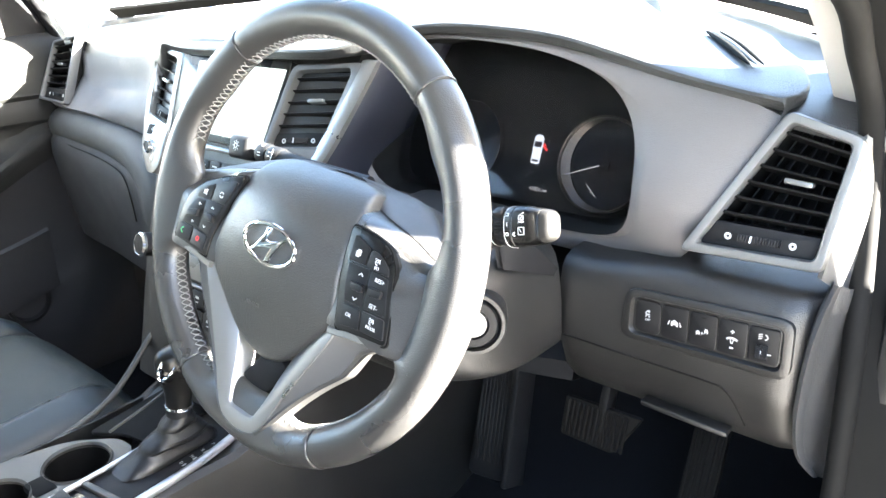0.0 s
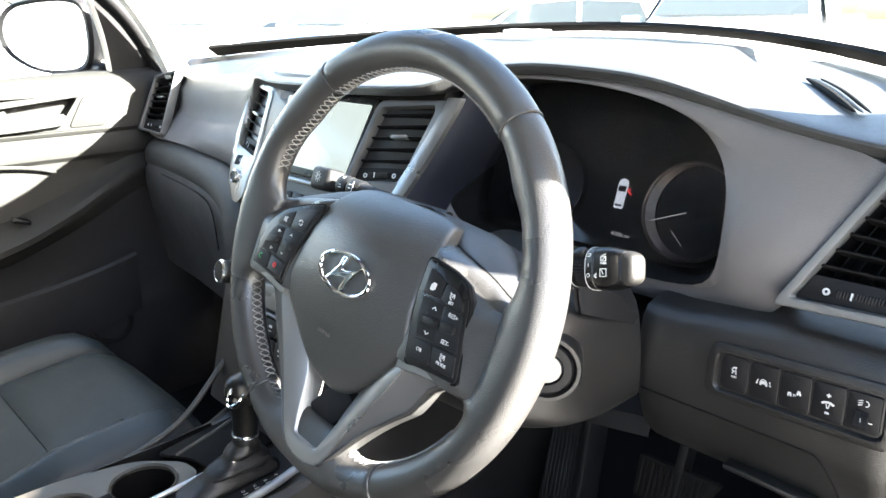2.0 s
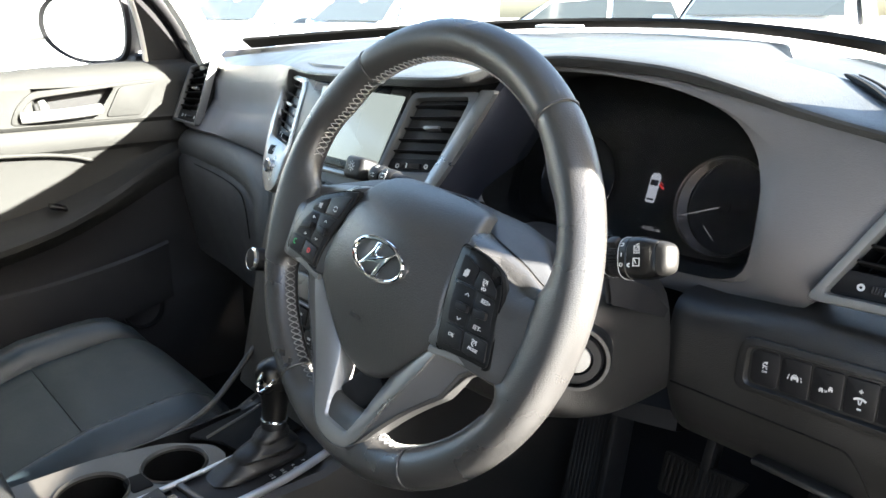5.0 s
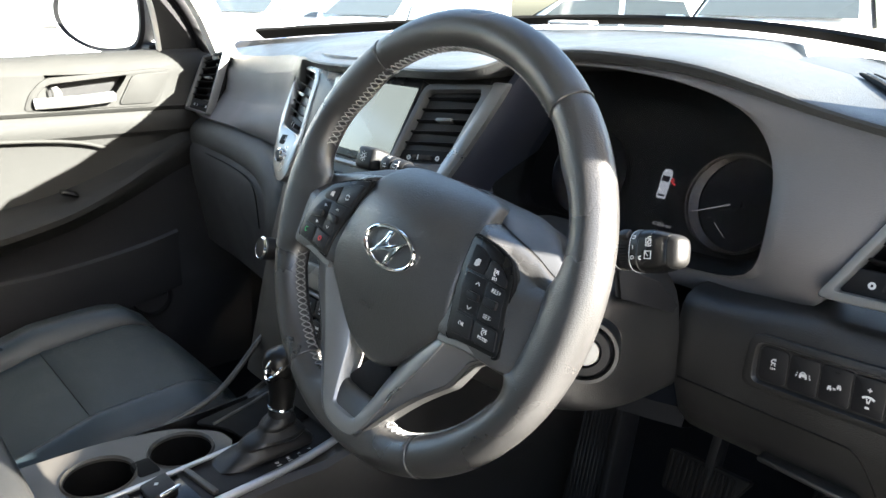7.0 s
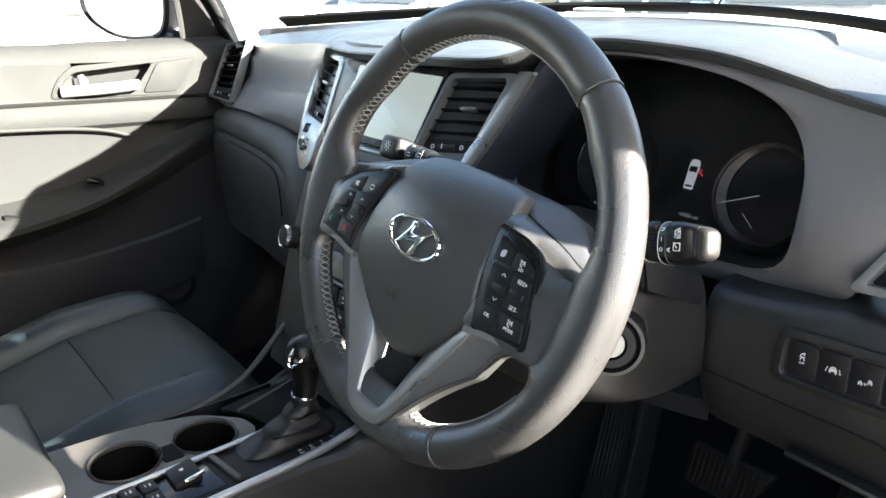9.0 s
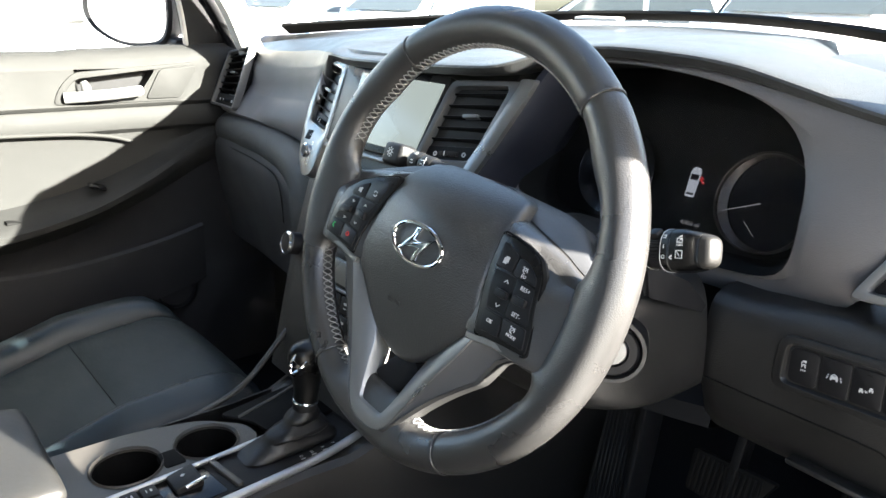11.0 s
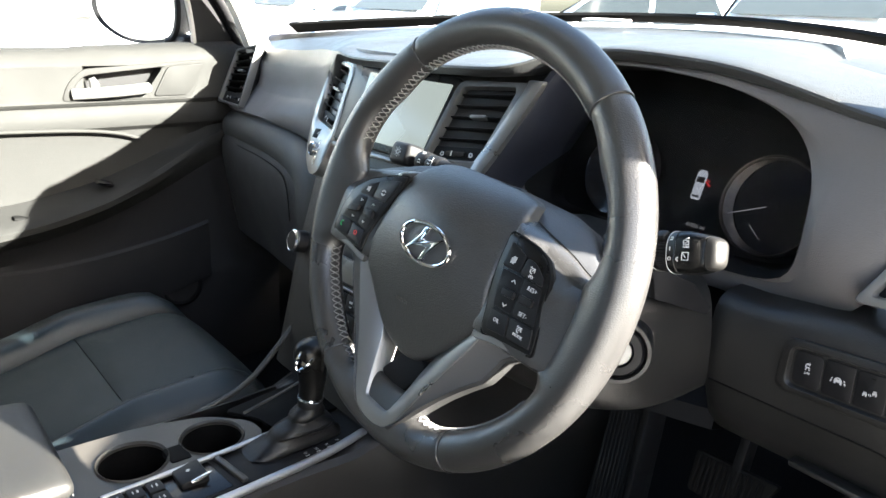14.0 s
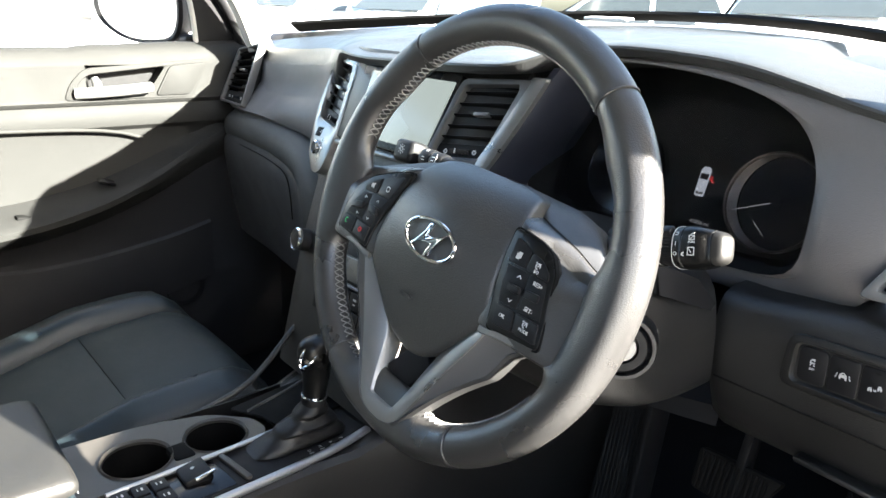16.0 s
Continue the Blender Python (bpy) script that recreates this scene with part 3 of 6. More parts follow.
    for s in (-1, 1):
        flip = lambda pts: [WHEEL @ Vector((s * v.x, v.y, v.z)) for v in pts]
        rows, back, ledge = [], [], []
        for p, q in zip(inner, outer):
            P, Q = Vector(p), Vector(q)
            well = P + Vector((-0.0035 * min(1, P.x / 0.012), 0.003 if P.y < -0.15 else 0.0, -0.017))
            wall = Q + Vector((0.0200, -0.0105, -0.0105)) * min(1.0, max(0.0, (Q.x - 0.012) / 0.060)) ** 1.6
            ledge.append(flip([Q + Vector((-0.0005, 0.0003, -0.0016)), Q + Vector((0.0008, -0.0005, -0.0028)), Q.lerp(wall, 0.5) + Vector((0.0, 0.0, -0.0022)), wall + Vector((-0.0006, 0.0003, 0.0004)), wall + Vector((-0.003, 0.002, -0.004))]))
            rows.append(flip([well, P + Vector((0, 0, -0.0006)), P + (Q - P).normalized() * 0.0007, P.lerp(Q, 0.5) + Vector((0, 0, 0.0002)), Q + (P - Q).normalized() * 0.0022 + Vector((0, 0, 0.0003)), Q + (P - Q).normalized() * 0.0008 + Vector((0, 0, -0.0003)), Q + Vector((0, 0, -0.0018)), Q + Vector((-0.0010, 0.0007, -0.0060))]))
            if Q.x > 0.022:
                back.append(flip([wall + Vector((-0.001, 0.001, 0.0012)), wall + Vector((0.0010, -0.0006, -0.0006)), wall + Vector((0.0012, -0.0008, -0.013)), wall + Vector((-0.012, 0.008, -0.013))]))
        part("lower_spoke", loft(rows, round_cols=True, caps=True), SILVER, wheel, "satin silver lower spoke")
        # the wall and its edge run on up to the trim under the buttons
        end = Vector((0.1185, -0.0522, 0.0035))
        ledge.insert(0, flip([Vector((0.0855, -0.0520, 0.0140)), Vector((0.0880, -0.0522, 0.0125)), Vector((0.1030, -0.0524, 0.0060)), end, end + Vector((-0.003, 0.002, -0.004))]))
        back.insert(0, flip([end + Vector((-0.001, 0.001, 0.0012)), end + Vector((0.0010, -0.0006, -0.0006)), end + Vector((0.0012, -0.0008, -0.013)), end + Vector((-0.012, 0.008, -0.013))]))
        # same silver part, coloured dark grey to carry the shade on this wall
        part("spoke_wall", loft(ledge), VENTGREY, wheel, "silver spoke wall given darker grey for its shade")
        part("spoke_backing", loft(back, round_cols=True, caps=True), PAD, wheel, "black grained ledge behind the lower spoke")
        arm = smooth_line([(0.0760, -0.0530, 0.0150), (0.0840, -0.0522, 0.0160), (0.0970, -0.0495, 0.0165), (0.1150, -0.0478, 0.0158), (0.1365, -0.0465, 0.0135)], 4)
        rows = [flip([Vector((x, y + d, n + h)) for d, h in ((-0.0034, -0.023), (-0.0034, 0.0), (-0.0022, 0.0012), (0.0016, 0.0012), (0.0024, 0.0), (0.0024, -0.023))]) for x, y, n in arm]
        part("spoke_trim", loft(rows, round_cols=True, caps=True), SILVER, wheel, "thin silver trim under the buttons")
    # boss and dark web behind the pad
    part("boss", spin([(0.024, -0.075), (0.030, -0.05), (0.034, -0.030), (0.030, -0.020)], HUBW @ pose(0, -0.015, 0), 32), DARK, wheel, "black steering boss")
    part("hub_ribs", block((0.030, 0.050, 0.012), HUBW @ pose(0.004, -0.118, -0.006, 0, 0, -38), 0.003), DARK, wheel, "black plastic rib behind the opening")
    return wheel


def buttons(wheel):
    rm = HUBW @ Matrix.Translation((0.0062, 0.0010, HUB)) @ LEAN
    lm = HUBW @ Matrix.Translation((0.0038, 0.0012, HUB)) @ LEAN
    right = rounded([(0.0655, 0.0315), (0.0906, 0.0290), (0.1058, 0.0243), (0.1148, 0.0131), (0.1192, -0.0042), (0.1250, -0.0229), (0.1290, -0.0405), (0.1029, -0.0425), (0.0780, -0.0450), (0.0740, -0.0280), (0.0690, -0.0117), (0.0660, 0.0075)], 0.005)
    left = rounded([(-0.0660, 0.0335), (-0.0900, 0.0265), (-0.1136, 0.0165), (-0.1306, 0.0022), (-0.1363, -0.0167), (-0.1355, -0.0400), (-0.0894, -0.0440), (-0.0850, -0.0440), (-0.0850, -0.0274), (-0.0800, -0.0080), (-0.0680, 0.0218)], 0.005)
    panels = []
    for outline, m in ((right, rm), (left, lm)):
        cx, cy = sum(p[0] for p in outline) / len(outline), sum(p[1] for p in outline) / len(outline)
        p = part("button_panel", slab(outline, 0.010, m, 0.0010), HEAD, wheel, "black button panel")
        part("panel_gap", slab([(cx + (x - cx) * 1.045, cy + (y - cy) * 1.04) for x, y in outline], 0.004, m @ pose(0, 0, -0.0012), 0), SEAM, p, "dark gap round the panel")
        panels.append(p)
    rp, lp = panels

    def key(panel, pts, lift=0.0013, label="black button", r=0.0020):
        m = rm if panel is rp else lm
        return part("button", slab(rounded(pts, r), 0.003, m @ pose(0, 0, lift), 0.0006), BUTTON, panel, label)

    def at(x, y, a=0, z=0.0016):
        return (rm if x > 0 else lm) @ pose(x, y, z, 0, 0, a)

    # cruise and display keys on the right
    key(rp, [(0.0712, 0.0250), (0.0740, 0.0250), (0.0890, 0.0200), (0.0893, 0.0068), (0.0722, 0.0062)])
    key(rp, [(0.0907, 0.0196), (0.0990, 0.0188), (0.1060, 0.0152), (0.1118, 0.0108), (0.1134, 0.0055), (0.0908, 0.0066)], r=0.0030)
    key(rp, [(0.0728, 0.0046), (0.0940, 0.0052), (0.0975, -0.0225), (0.0790, -0.0228), (0.0745, -0.0090)], 0.0004, "black rocker plate")
    key(rp, [(0.0956, 0.0052), (0.1136, 0.0042), (0.1165, -0.0080), (0.1212, -0.0215), (0.0992, -0.0225)], 0.0004, "black rocker plate")
    key(rp, [(0.0795, -0.0244), (0.0978, -0.0242), (0.1018, -0.0385), (0.0828, -0.0402)])
    key(rp, [(0.0994, -0.0240), (0.1215, -0.0232), (0.1258, -0.0372), (0.1036, -0.0384)])
    key(rp, [(0.0838, -0.0070), (0.0955, -0.0068), (0.0965, -0.0122), (0.0850, -0.0126)], 0.0048, "raised rocker")
    key(rp, [(0.1010, -0.0056), (0.1136, -0.0050), (0.1142, -0.0108), (0.1026, -0.0116)], 0.0048, "raised rocker")
    bars("symbol", [(0.0003, 0.0004, 0.0034, 0.0044, 0), (-0.0010, -0.0008, 0.0034, 0.0044, 0)], at(0.0806, 0.0136), WHITE, rp, "white page symbol")
    for x, y in ((0.1003, 0.0126), (0.1117, -0.0285)):
        bm = bmesh.new()
        ring_print(bm, at(x, y), 0.0016, 0.0023, -20, 280)
        block((0.0007, 0.0036, 0.0003), at(x + 0.0006, y + 0.0010, -40), 0, bm=bm)
        block((0.0014, 0.0007, 0.0003), at(x - 0.0024, y + 0.0022, 40), 0, bm=bm)
        part("symbol", bm, WHITE, rp, "white dial symbol")
    writing("lettering", "I/O", 0.0034, at(0.1008, 0.0083), WHITE, rp)
    writing("lettering", "RES+", 0.0044, at(0.1066, 0.0004, 0, 0.0008), WHITE, rp)
    writing("lettering", "SET-", 0.0044, at(0.1082, -0.0184, 0, 0.0008), WHITE, rp)
    writing("lettering", "OK", 0.0040, at(0.0890, -0.0313), WHITE, rp)
    writing("lettering", "MODE", 0.0033, at(0.1124, -0.0328), WHITE, rp)
    for x, y, s in ((0.0882, -0.0003, 1), (0.0890, -0.0188, -1)):
        bars("arrow_symbol", [(-0.0009, 0, 0.0030, 0.0007, 45 * s), (0.0009, 0, 0.0030, 0.0007, -45 * s)], at(x, y, 0, 0.0008), WHITE, rp)
    # audio and call keys on the left
    key(lp, [(-0.0990, 0.0178), (-0.1110, 0.0130), (-0.1190, 0.0068), (-0.1180, 0.0012), (-0.0998, 0.0026)])
    key(lp, [(-0.0975, 0.0182), (-0.0760, 0.0258), (-0.0700, 0.0262), (-0.0790, 0.0036), (-0.0984, 0.0028)])
    key(lp, [(-0.1188, -0.0002), (-0.1062, 0.0008), (-0.1060, -0.0240), (-0.1300, -0.0242), (-0.1275, -0.0120)], 0.0004, "black rocker plate")
    key(lp, [(-0.1046, 0.0010), (-0.0815, 0.0020), (-0.0860, -0.0100), (-0.0888, -0.0262), (-0.1046, -0.0245)], 0.0004, "black rocker plate")
    key(lp, [(-0.1120, -0.0256), (-0.1308, -0.0256), (-0.1318, -0.0380), (-0.1280, -0.0396), (-0.1110, -0.0392)])
    key(lp, [(-0.0890, -0.0276), (-0.1105, -0.0258), (-0.1096, -0.0394), (-0.0888, -0.0412)])
    key(lp, [(-0.1075, -0.0085), (-0.1215, -0.0120), (-0.1235, -0.0185), (-0.1078, -0.0150)], 0.0048, "raised rocker")
    key(lp, [(-0.0866, -0.0080), (-0.0984, -0.0078), (-0.0974, -0.0148), (-0.0845, -0.0146)], 0.0048, "raised rocker")
    bars("symbol", [(-0.0010, 0, 0.0026, 0.0034, 0), (0.0012, 0, 0.0016, 0.0050, 0), (0.0, 0, 0.0066, 0.0007, 42)], at(-0.1080, 0.0080), WHITE, lp, "white mute symbol")
    bm = bmesh.new()
    ring_print(bm, at(-0.0860, 0.0108), 0.0019, 0.0027, 20, 170)
    ring_print(bm, at(-0.0860, 0.0108), 0.0019, 0.0027, 200, 350)
    part("symbol", bm, WHITE, lp, "white turning-ring symbol")
    bm = bmesh.new()
    ring_print(bm, at(-0.1236, -0.0318), 0.0016, 0.0026, 70, 290)
    part("symbol", bm, GREENP, lp, "green call symbol")
    bm = bmesh.new()
    ring_print(bm, at(-0.1003, -0.0330), 0.0012, 0.0024)
    part("symbol", bm, REDP, lp, "red hang-up symbol")
    for x, y, s in ((-0.0937, -0.0030, 1), (-0.0976, -0.0212, -1)):
        bars("arrow_symbol", [(-0.0008, 0, 0.0026, 0.0006, 45 * s), (0.0008, 0, 0.0026, 0.0006, -45 * s)], at(x, y, 0, 0.0008), WHITE, lp)
    for x, y in ((-0.1115, -0.0042), (-0.1145, -0.0212)):
        bars("arrow_symbol", [(0, 0, 0.0034, 0.0007, 0), (-0.0012, 0, 0.0014, 0.0024, 0)], at(x, y, 0, 0.0008), WHITE, lp)


steering_wheel()

# ---------------------------------------------------------------- dashboard
LIP = [(-0.79, 0.372, 0.090, 0.030), (-0.714, 0.348, 0.100, 0.060), (-0.655, 0.333, 0.106, 0.075), (-0.604, 0.321, 0.1115, 0.090), (-0.466, 0.302, 0.119, 0.090), (-0.326, 0.272, 0.128, 0.085), (-0.20, 0.220, 0.126, 0.055), (-0.15, 0.210, 0.1130, 0.014),
       (-0.10, 0.203, 0.1105, 0.012), (-0.04, 0.199, 0.1115, 0.012), (0.107, 0.196, 0.1165, 0.012), (0.178, 0.203, 0.1200, 0.012), (0.200, 0.212, 0.1235, 0.012), (0.222, 0.232, 0.1335, 0.012), (0.25, 0.248, 0.1420, 0.012), (0.31, 0.262, 0.1475, 0.012), (0.40, 0.272, 0.1435, 0.012), (0.44, 0.272, 0.1390, 0.012), (0.495, 0.2715, 0.1275, 0.012),
       (0.55, 0.271, 0.1145, 0.012), (0.606, 0.270, 0.1045, 0.012), (0.652, 0.269, 0.0985, 0.012), (0.70, 0.270, 0.0905, 0.012), (0.725, 0.280, 0.0860, 0.012)]
# door-side edge of the raised dash pad: depth, x
PAD_EDGE = [(0.255, 0.638), (0.269, 0.645), (0.282, 0.652), (0.300, 0.653), (0.336, 0.642), (0.373, 0.619), (0.432, 0.573), (0.469, 0.534), (0.507, 0.495), (0.58, 0.45), (0.80, 0.40)]


def face_y(z):
    """Depth of the driver's fascia at height z."""
    return 0.2475 + 0.25 * z


def stack_y(z):
    """Depth of the centre stack at height z."""
    return 0.1695 + (0.45 if z > 0 else 0.30) * z


def crown(x, y0, z0, t):
    """Point of the dash top at x, a share t of the way from its lip back to the glass."""
    foot, _ = windscreen_line(max(-0.70, min(0.70, x)))
    fy, fz = foot.y + 0.02, foot.z - 0.020
    return y0 + (fy - y0) * t, z0 + (fz - z0) * t + 0.010 * math.sin(math.pi * t) * (1 - 0.5 * t)


def dash_top(dash):
    # the pad: a thick rolled lip in front, cut off in a curve beside the driver's pillar
    rows = []
    start, full = 0.30, 0.652
    for i in range(105):
        x = -0.79 + (full + 0.79) * i / 104
        y, z, r = interp(x, LIP)
        soft = [(y + 0.06, z - r * 1.9), (y + 0.012, z - r * 1.7), (y + 0.002, z - r * 1.2), (y, z - r * 0.75), (y + r * 0.25, z - r * 0.28), (y + r * 0.8, z - r * 0.05), (y + r * 1.6, z + 0.002)]
        crisp = [(y + 0.05, z - 0.0130), (y + 0.0075, z - 0.0126), (y + 0.0045, z - 0.0105), (y, z - 0.0038), (y + 0.0008, z - 0.0012), (y + 0.0035, z), (y + 0.016, z + 0.002)]
        w = min(1, max(0, (r - 0.015) / 0.025))
        sec = [(a * w + c * (1 - w), b * w + d * (1 - w)) for (a, b), (c, d) in zip(soft, crisp)]
        y0, z0 = sec[-1]
        sec += [crown(x, y0, z0, k / 16) for k in range(1, 17)]
        row = []
        for a, b in sec:
            xx = x
            if x > start:
                xx = start + (interp(a, PAD_EDGE)[0] - start) * (x - start) / (full - start)
                b += (interp(xx, LIP)[1] - z) * max(0, 1 - (a - y) / 0.25)
            row.append((xx, a, b))
        rows.append(row)
    last = rows[-1]
    for dx, dz in ((0.0016, -0.0008), (0.0026, -0.0026), (0.0030, -0.006), (0.0010, -0.014)):
        rows.append([(a + dx, b, c + dz * min(1, max(0.05, (0.50 - b) / 0.14))) for a, b, c in last])
    part("dash_top", loft(rows), DASH, dash, "soft grained black dash top")
    # lower deck between the pad, the pillar and the vent
    rows = []
    for i in range(33):
        x = 0.44 + 0.288 * i / 32
        y, z, r = interp(x, LIP)
        y += 0.10 * min(1, max(0, (0.645 - x) / 0.06))
        sec = [(y + 0.03, z - 0.030), (y + 0.004, z - 0.024), (y + 0.001, z - 0.0165), (y + 0.002, z - 0.0125), (y + 0.006, z - 0.0105)]
        for k in range(1, 17):
            a, b = crown(x, y + 0.006, z, k / 16)
            sec.append((a, b - 0.0015 - 0.009 * min(1, max(0, (0.50 - a) / 0.14))))
        rows.append([(x, a, b) for a, b in sec])
    return part("dash_deck", loft(rows), DASH, dash, "lower deck of the dash beside the pillar")


def matched(outer, inner, centre, n=96):
    """Two loops sampled at the same angles round a centre."""
    def sample(loop, a):
        d = (math.cos(a), math.sin(a))
        best = None
        for p, q in zip(loop, loop[1:] + loop[:1]):
            px, py, ex, ey = p[0] - centre[0], p[1] - centre[1], q[0] - p[0], q[1] - p[1]
            det = d[0] * -ey + d[1] * ex
            if abs(det) < 1e-12:
                continue
            t = (px * -ey + py * ex) / det
            s = (d[0] * py - d[1] * px) / det
            if t > 0 and -1e-6 <= s <= 1 + 1e-6 and (best is None or t > best):
                best = t
        best = best or 0.01
        return (centre[0] + d[0] * best, centre[1] + d[1] * best)
    return [[sample(loop, math.tau * k / n) for k in range(n)] for loop in (outer, inner)]


def fascia(dash):
    # the face rolls under towards its lower edge
    fy = lambda z: face_y(z) + 0.040 * (max(0.0, 0.016 - z) / 0.08) ** 2
    outer = rounded([(0.19, 0.120), (0.27, 0.137), (0.40, 0.133), (0.49, 0.118), (0.57, 0.103), (0.652, 0.088), (0.602, -0.012), (0.587, -0.040), (0.574, -0.057), (0.555, -0.069), (0.52, -0.077), (0.46, -0.080), (0.34, -0.080), (0.21, -0.068), (0.165, -0.03)], 0.012)
    hole = smooth_line([(0.196, 0.095), (0.215, 0.116), (0.26, 0.126), (0.33, 0.128), (0.40, 0.1225), (0.45, 0.1125), (0.488, 0.097), (0.512, 0.074), (0.524, 0.045), (0.528, 0.010), (0.527, -0.013), (0.520, -0.033), (0.502, -0.047), (0.46, -0.053), (0.36, -0.053), (0.25, -0.052), (0.196, -0.040), (0.186, 0.03)], 4, True)
    o, h = matched(outer, hole, (0.36, 0.045))
    loops = [[(x, fy(z) + 0.045, z) for x, z in o], [(x, fy(z) + 0.004, z) for x, z in o],
             [(x + (a - x) * 0.12, fy(z), z + (b - z) * 0.12) for (x, z), (a, b) in zip(o, h)],
             [(x + (a - x) * 0.5, fy(z) - 0.003, z + (b - z) * 0.5) for (x, z), (a, b) in zip(o, h)],
             [(x + (a - x) * 0.80, fy(z) - 0.003, z + (b - z) * 0.80) for (x, z), (a, b) in zip(o, h)],
             [(x + (a - x) * 0.86, fy(z) - 0.0018, z + (b - z) * 0.86) for (x, z), (a, b) in zip(o, h)],
             [(a, fy(b) + 0.0075, b) for a, b in h], [(a * 0.985 + 0.36 * 0.015, fy(b) + 0.012, b * 0.985 + 0.0007) for a, b in h],
             [(0.36 + (a - 0.36) * 0.95, 0.325 + 0.3 * b, 0.03 + (b - 0.03) * 0.92) for a, b in h]]
    part("driver_fascia", loft(loops[:7], round_cols=True), FASCIA, dash, "grained grey plastic fascia round the instruments")
    part("instrument_tunnel", loft(loops[6:], round_cols=True), SEAM, dash, "black inner wall of the instrument hood")


def instruments():
    box = thing("instrument_cluster", (0.36, 0.36, -0.05), "black instrument cluster with two dials and lit centre display", "instrument cluster")
    lean = math.tan(0.35)
    at = lambda x, z, out=0.0: basis((x, 0.323 + lean * (z - 0.011) - out * math.cos(0.35), z + out * math.sin(0.35)), (1, 0, 0), (0, math.sin(0.35), math.cos(0.35)))
    m = at(0.36, 0.03, -0.004)
    part("dial_plate", slab(rounded([(-0.165, -0.085), (0.165, -0.085), (0.165, 0.10), (-0.165, 0.10)], 0.02), 0.004, m, 0.001), SEAM, box, "black dial plate")
    # the left dial is set dimmer: gloss black ring, band and needle
    for cx, ring_mat in ((0.466, DIAL), (0.288, GLOSS)):
        d = at(cx, 0.006)
        dial = part("dial", spin([(0.0492, -0.004), (0.0500, 0.006), (0.0506, 0.0085), (0.0498, 0.0095), (0.0488, 0.0085), (0.0486, 0.004)], d, 64, caps=False), ring_mat, box, "round dial with a thin satin ring")
        # crescent band shaping the ring's reflection, broad towards the middle of the car
        lo, hi = [], []
        for k in range(65):
            a = k * math.tau / 64
            wide = 0.0012 + 0.0078 * max(0.0, math.cos(a - radians(192))) ** 0.8
            lo.append((0.0484 * math.cos(a), 0.0484 * math.sin(a), 0.0050))
            hi.append(((0.0484 - wide) * math.cos(a), (0.0484 - wide) * math.sin(a), 0.0008))
        part("dial_band", loft([lo, hi], m=d), ring_mat, dial, "brownish satin band, widened for the ring's reflection")
        bm = bmesh.new()
        for k in range(25):
            a = 225 - 270 * k / 24
            block((0.0030 if k % 3 else 0.0050, 0.0006, 0.0003), d @ pose(0.0455 * math.cos(radians(a)), 0.0455 * math.sin(radians(a)), 0.0040, 0, -30, a), 0, bm=bm)
        part("tick_marks", bm, DARK, dial, "dark dial graduations")
        part("dial_face", spin([(0.0001, -0.001), (0.0478, -0.001), (0.0478, -0.003), (0.0001, -0.003)], d, 48), GLOSS, dial, "black dial face")
        part("needle_hub", spin([(0.0080, 0.0), (0.0080, 0.003), (0.007, 0.0045), (0.0001, 0.0045)], d, 24), GLOSS, dial, "black needle hub")
        c, s = math.cos(radians(202)), math.sin(radians(202))
        part("needle", tube([d @ Vector((0.004 * c, 0.004 * s, 0.0048)), d @ Vector((0.0430 * c, 0.0430 * s, 0.0048))], [0.0007, 0.0005], 6), NEEDLE if ring_mat is DIAL else GLOSS, dial, "pale needle" if ring_mat is DIAL else "unlit needle")
        part("small_needle", tube([d @ Vector((-0.016, -0.022, 0.001)), d @ Vector((-0.002, -0.034, 0.001))], [0.0004, 0.0003], 6), NEEDLE if ring_mat is DIAL else GLOSS, dial, "small gauge needle")
    c = at(0.383, 0.011, 0.001)
    part("car_symbol", slab(rounded([(-0.0055, -0.0155), (0.0055, -0.0155), (0.006, 0.012), (0.004, 0.0165), (-0.004, 0.0165), (-0.006, 0.012)], 0.002), 0.0006, c, 0), CLUSTER_LIT, box, "lit white car symbol seen from above")
    bars("car_symbol_window", [(0, 0.006, 0.009, 0.006, 0), (0, -0.012, 0.008, 0.002, 0)], c @ pose(0, 0, 0.0003), DARK, box)
    bars("open_door_symbol", [(0.0095, 0.003, 0.008, 0.0018, -35), (0.009, 0.0065, 0.004, 0.0012, -35)], c @ pose(0, 0, 0.0003), CLUSTER_RED, box, "red open-door symbol")
    writing("odometer", "41856 mi", 0.0060, at(0.394, -0.029, 0.001), NEEDLE, box, "lit odometer reading")
    part("lens", slab(rounded([(-0.16, -0.085), (0.16, -0.085), (0.16, 0.10), (-0.16, 0.10)], 0.03), 0.0008, at(0.36, 0.03, 0.016), 0), LENS, box, "clear instrument lens").visible_shadow = False


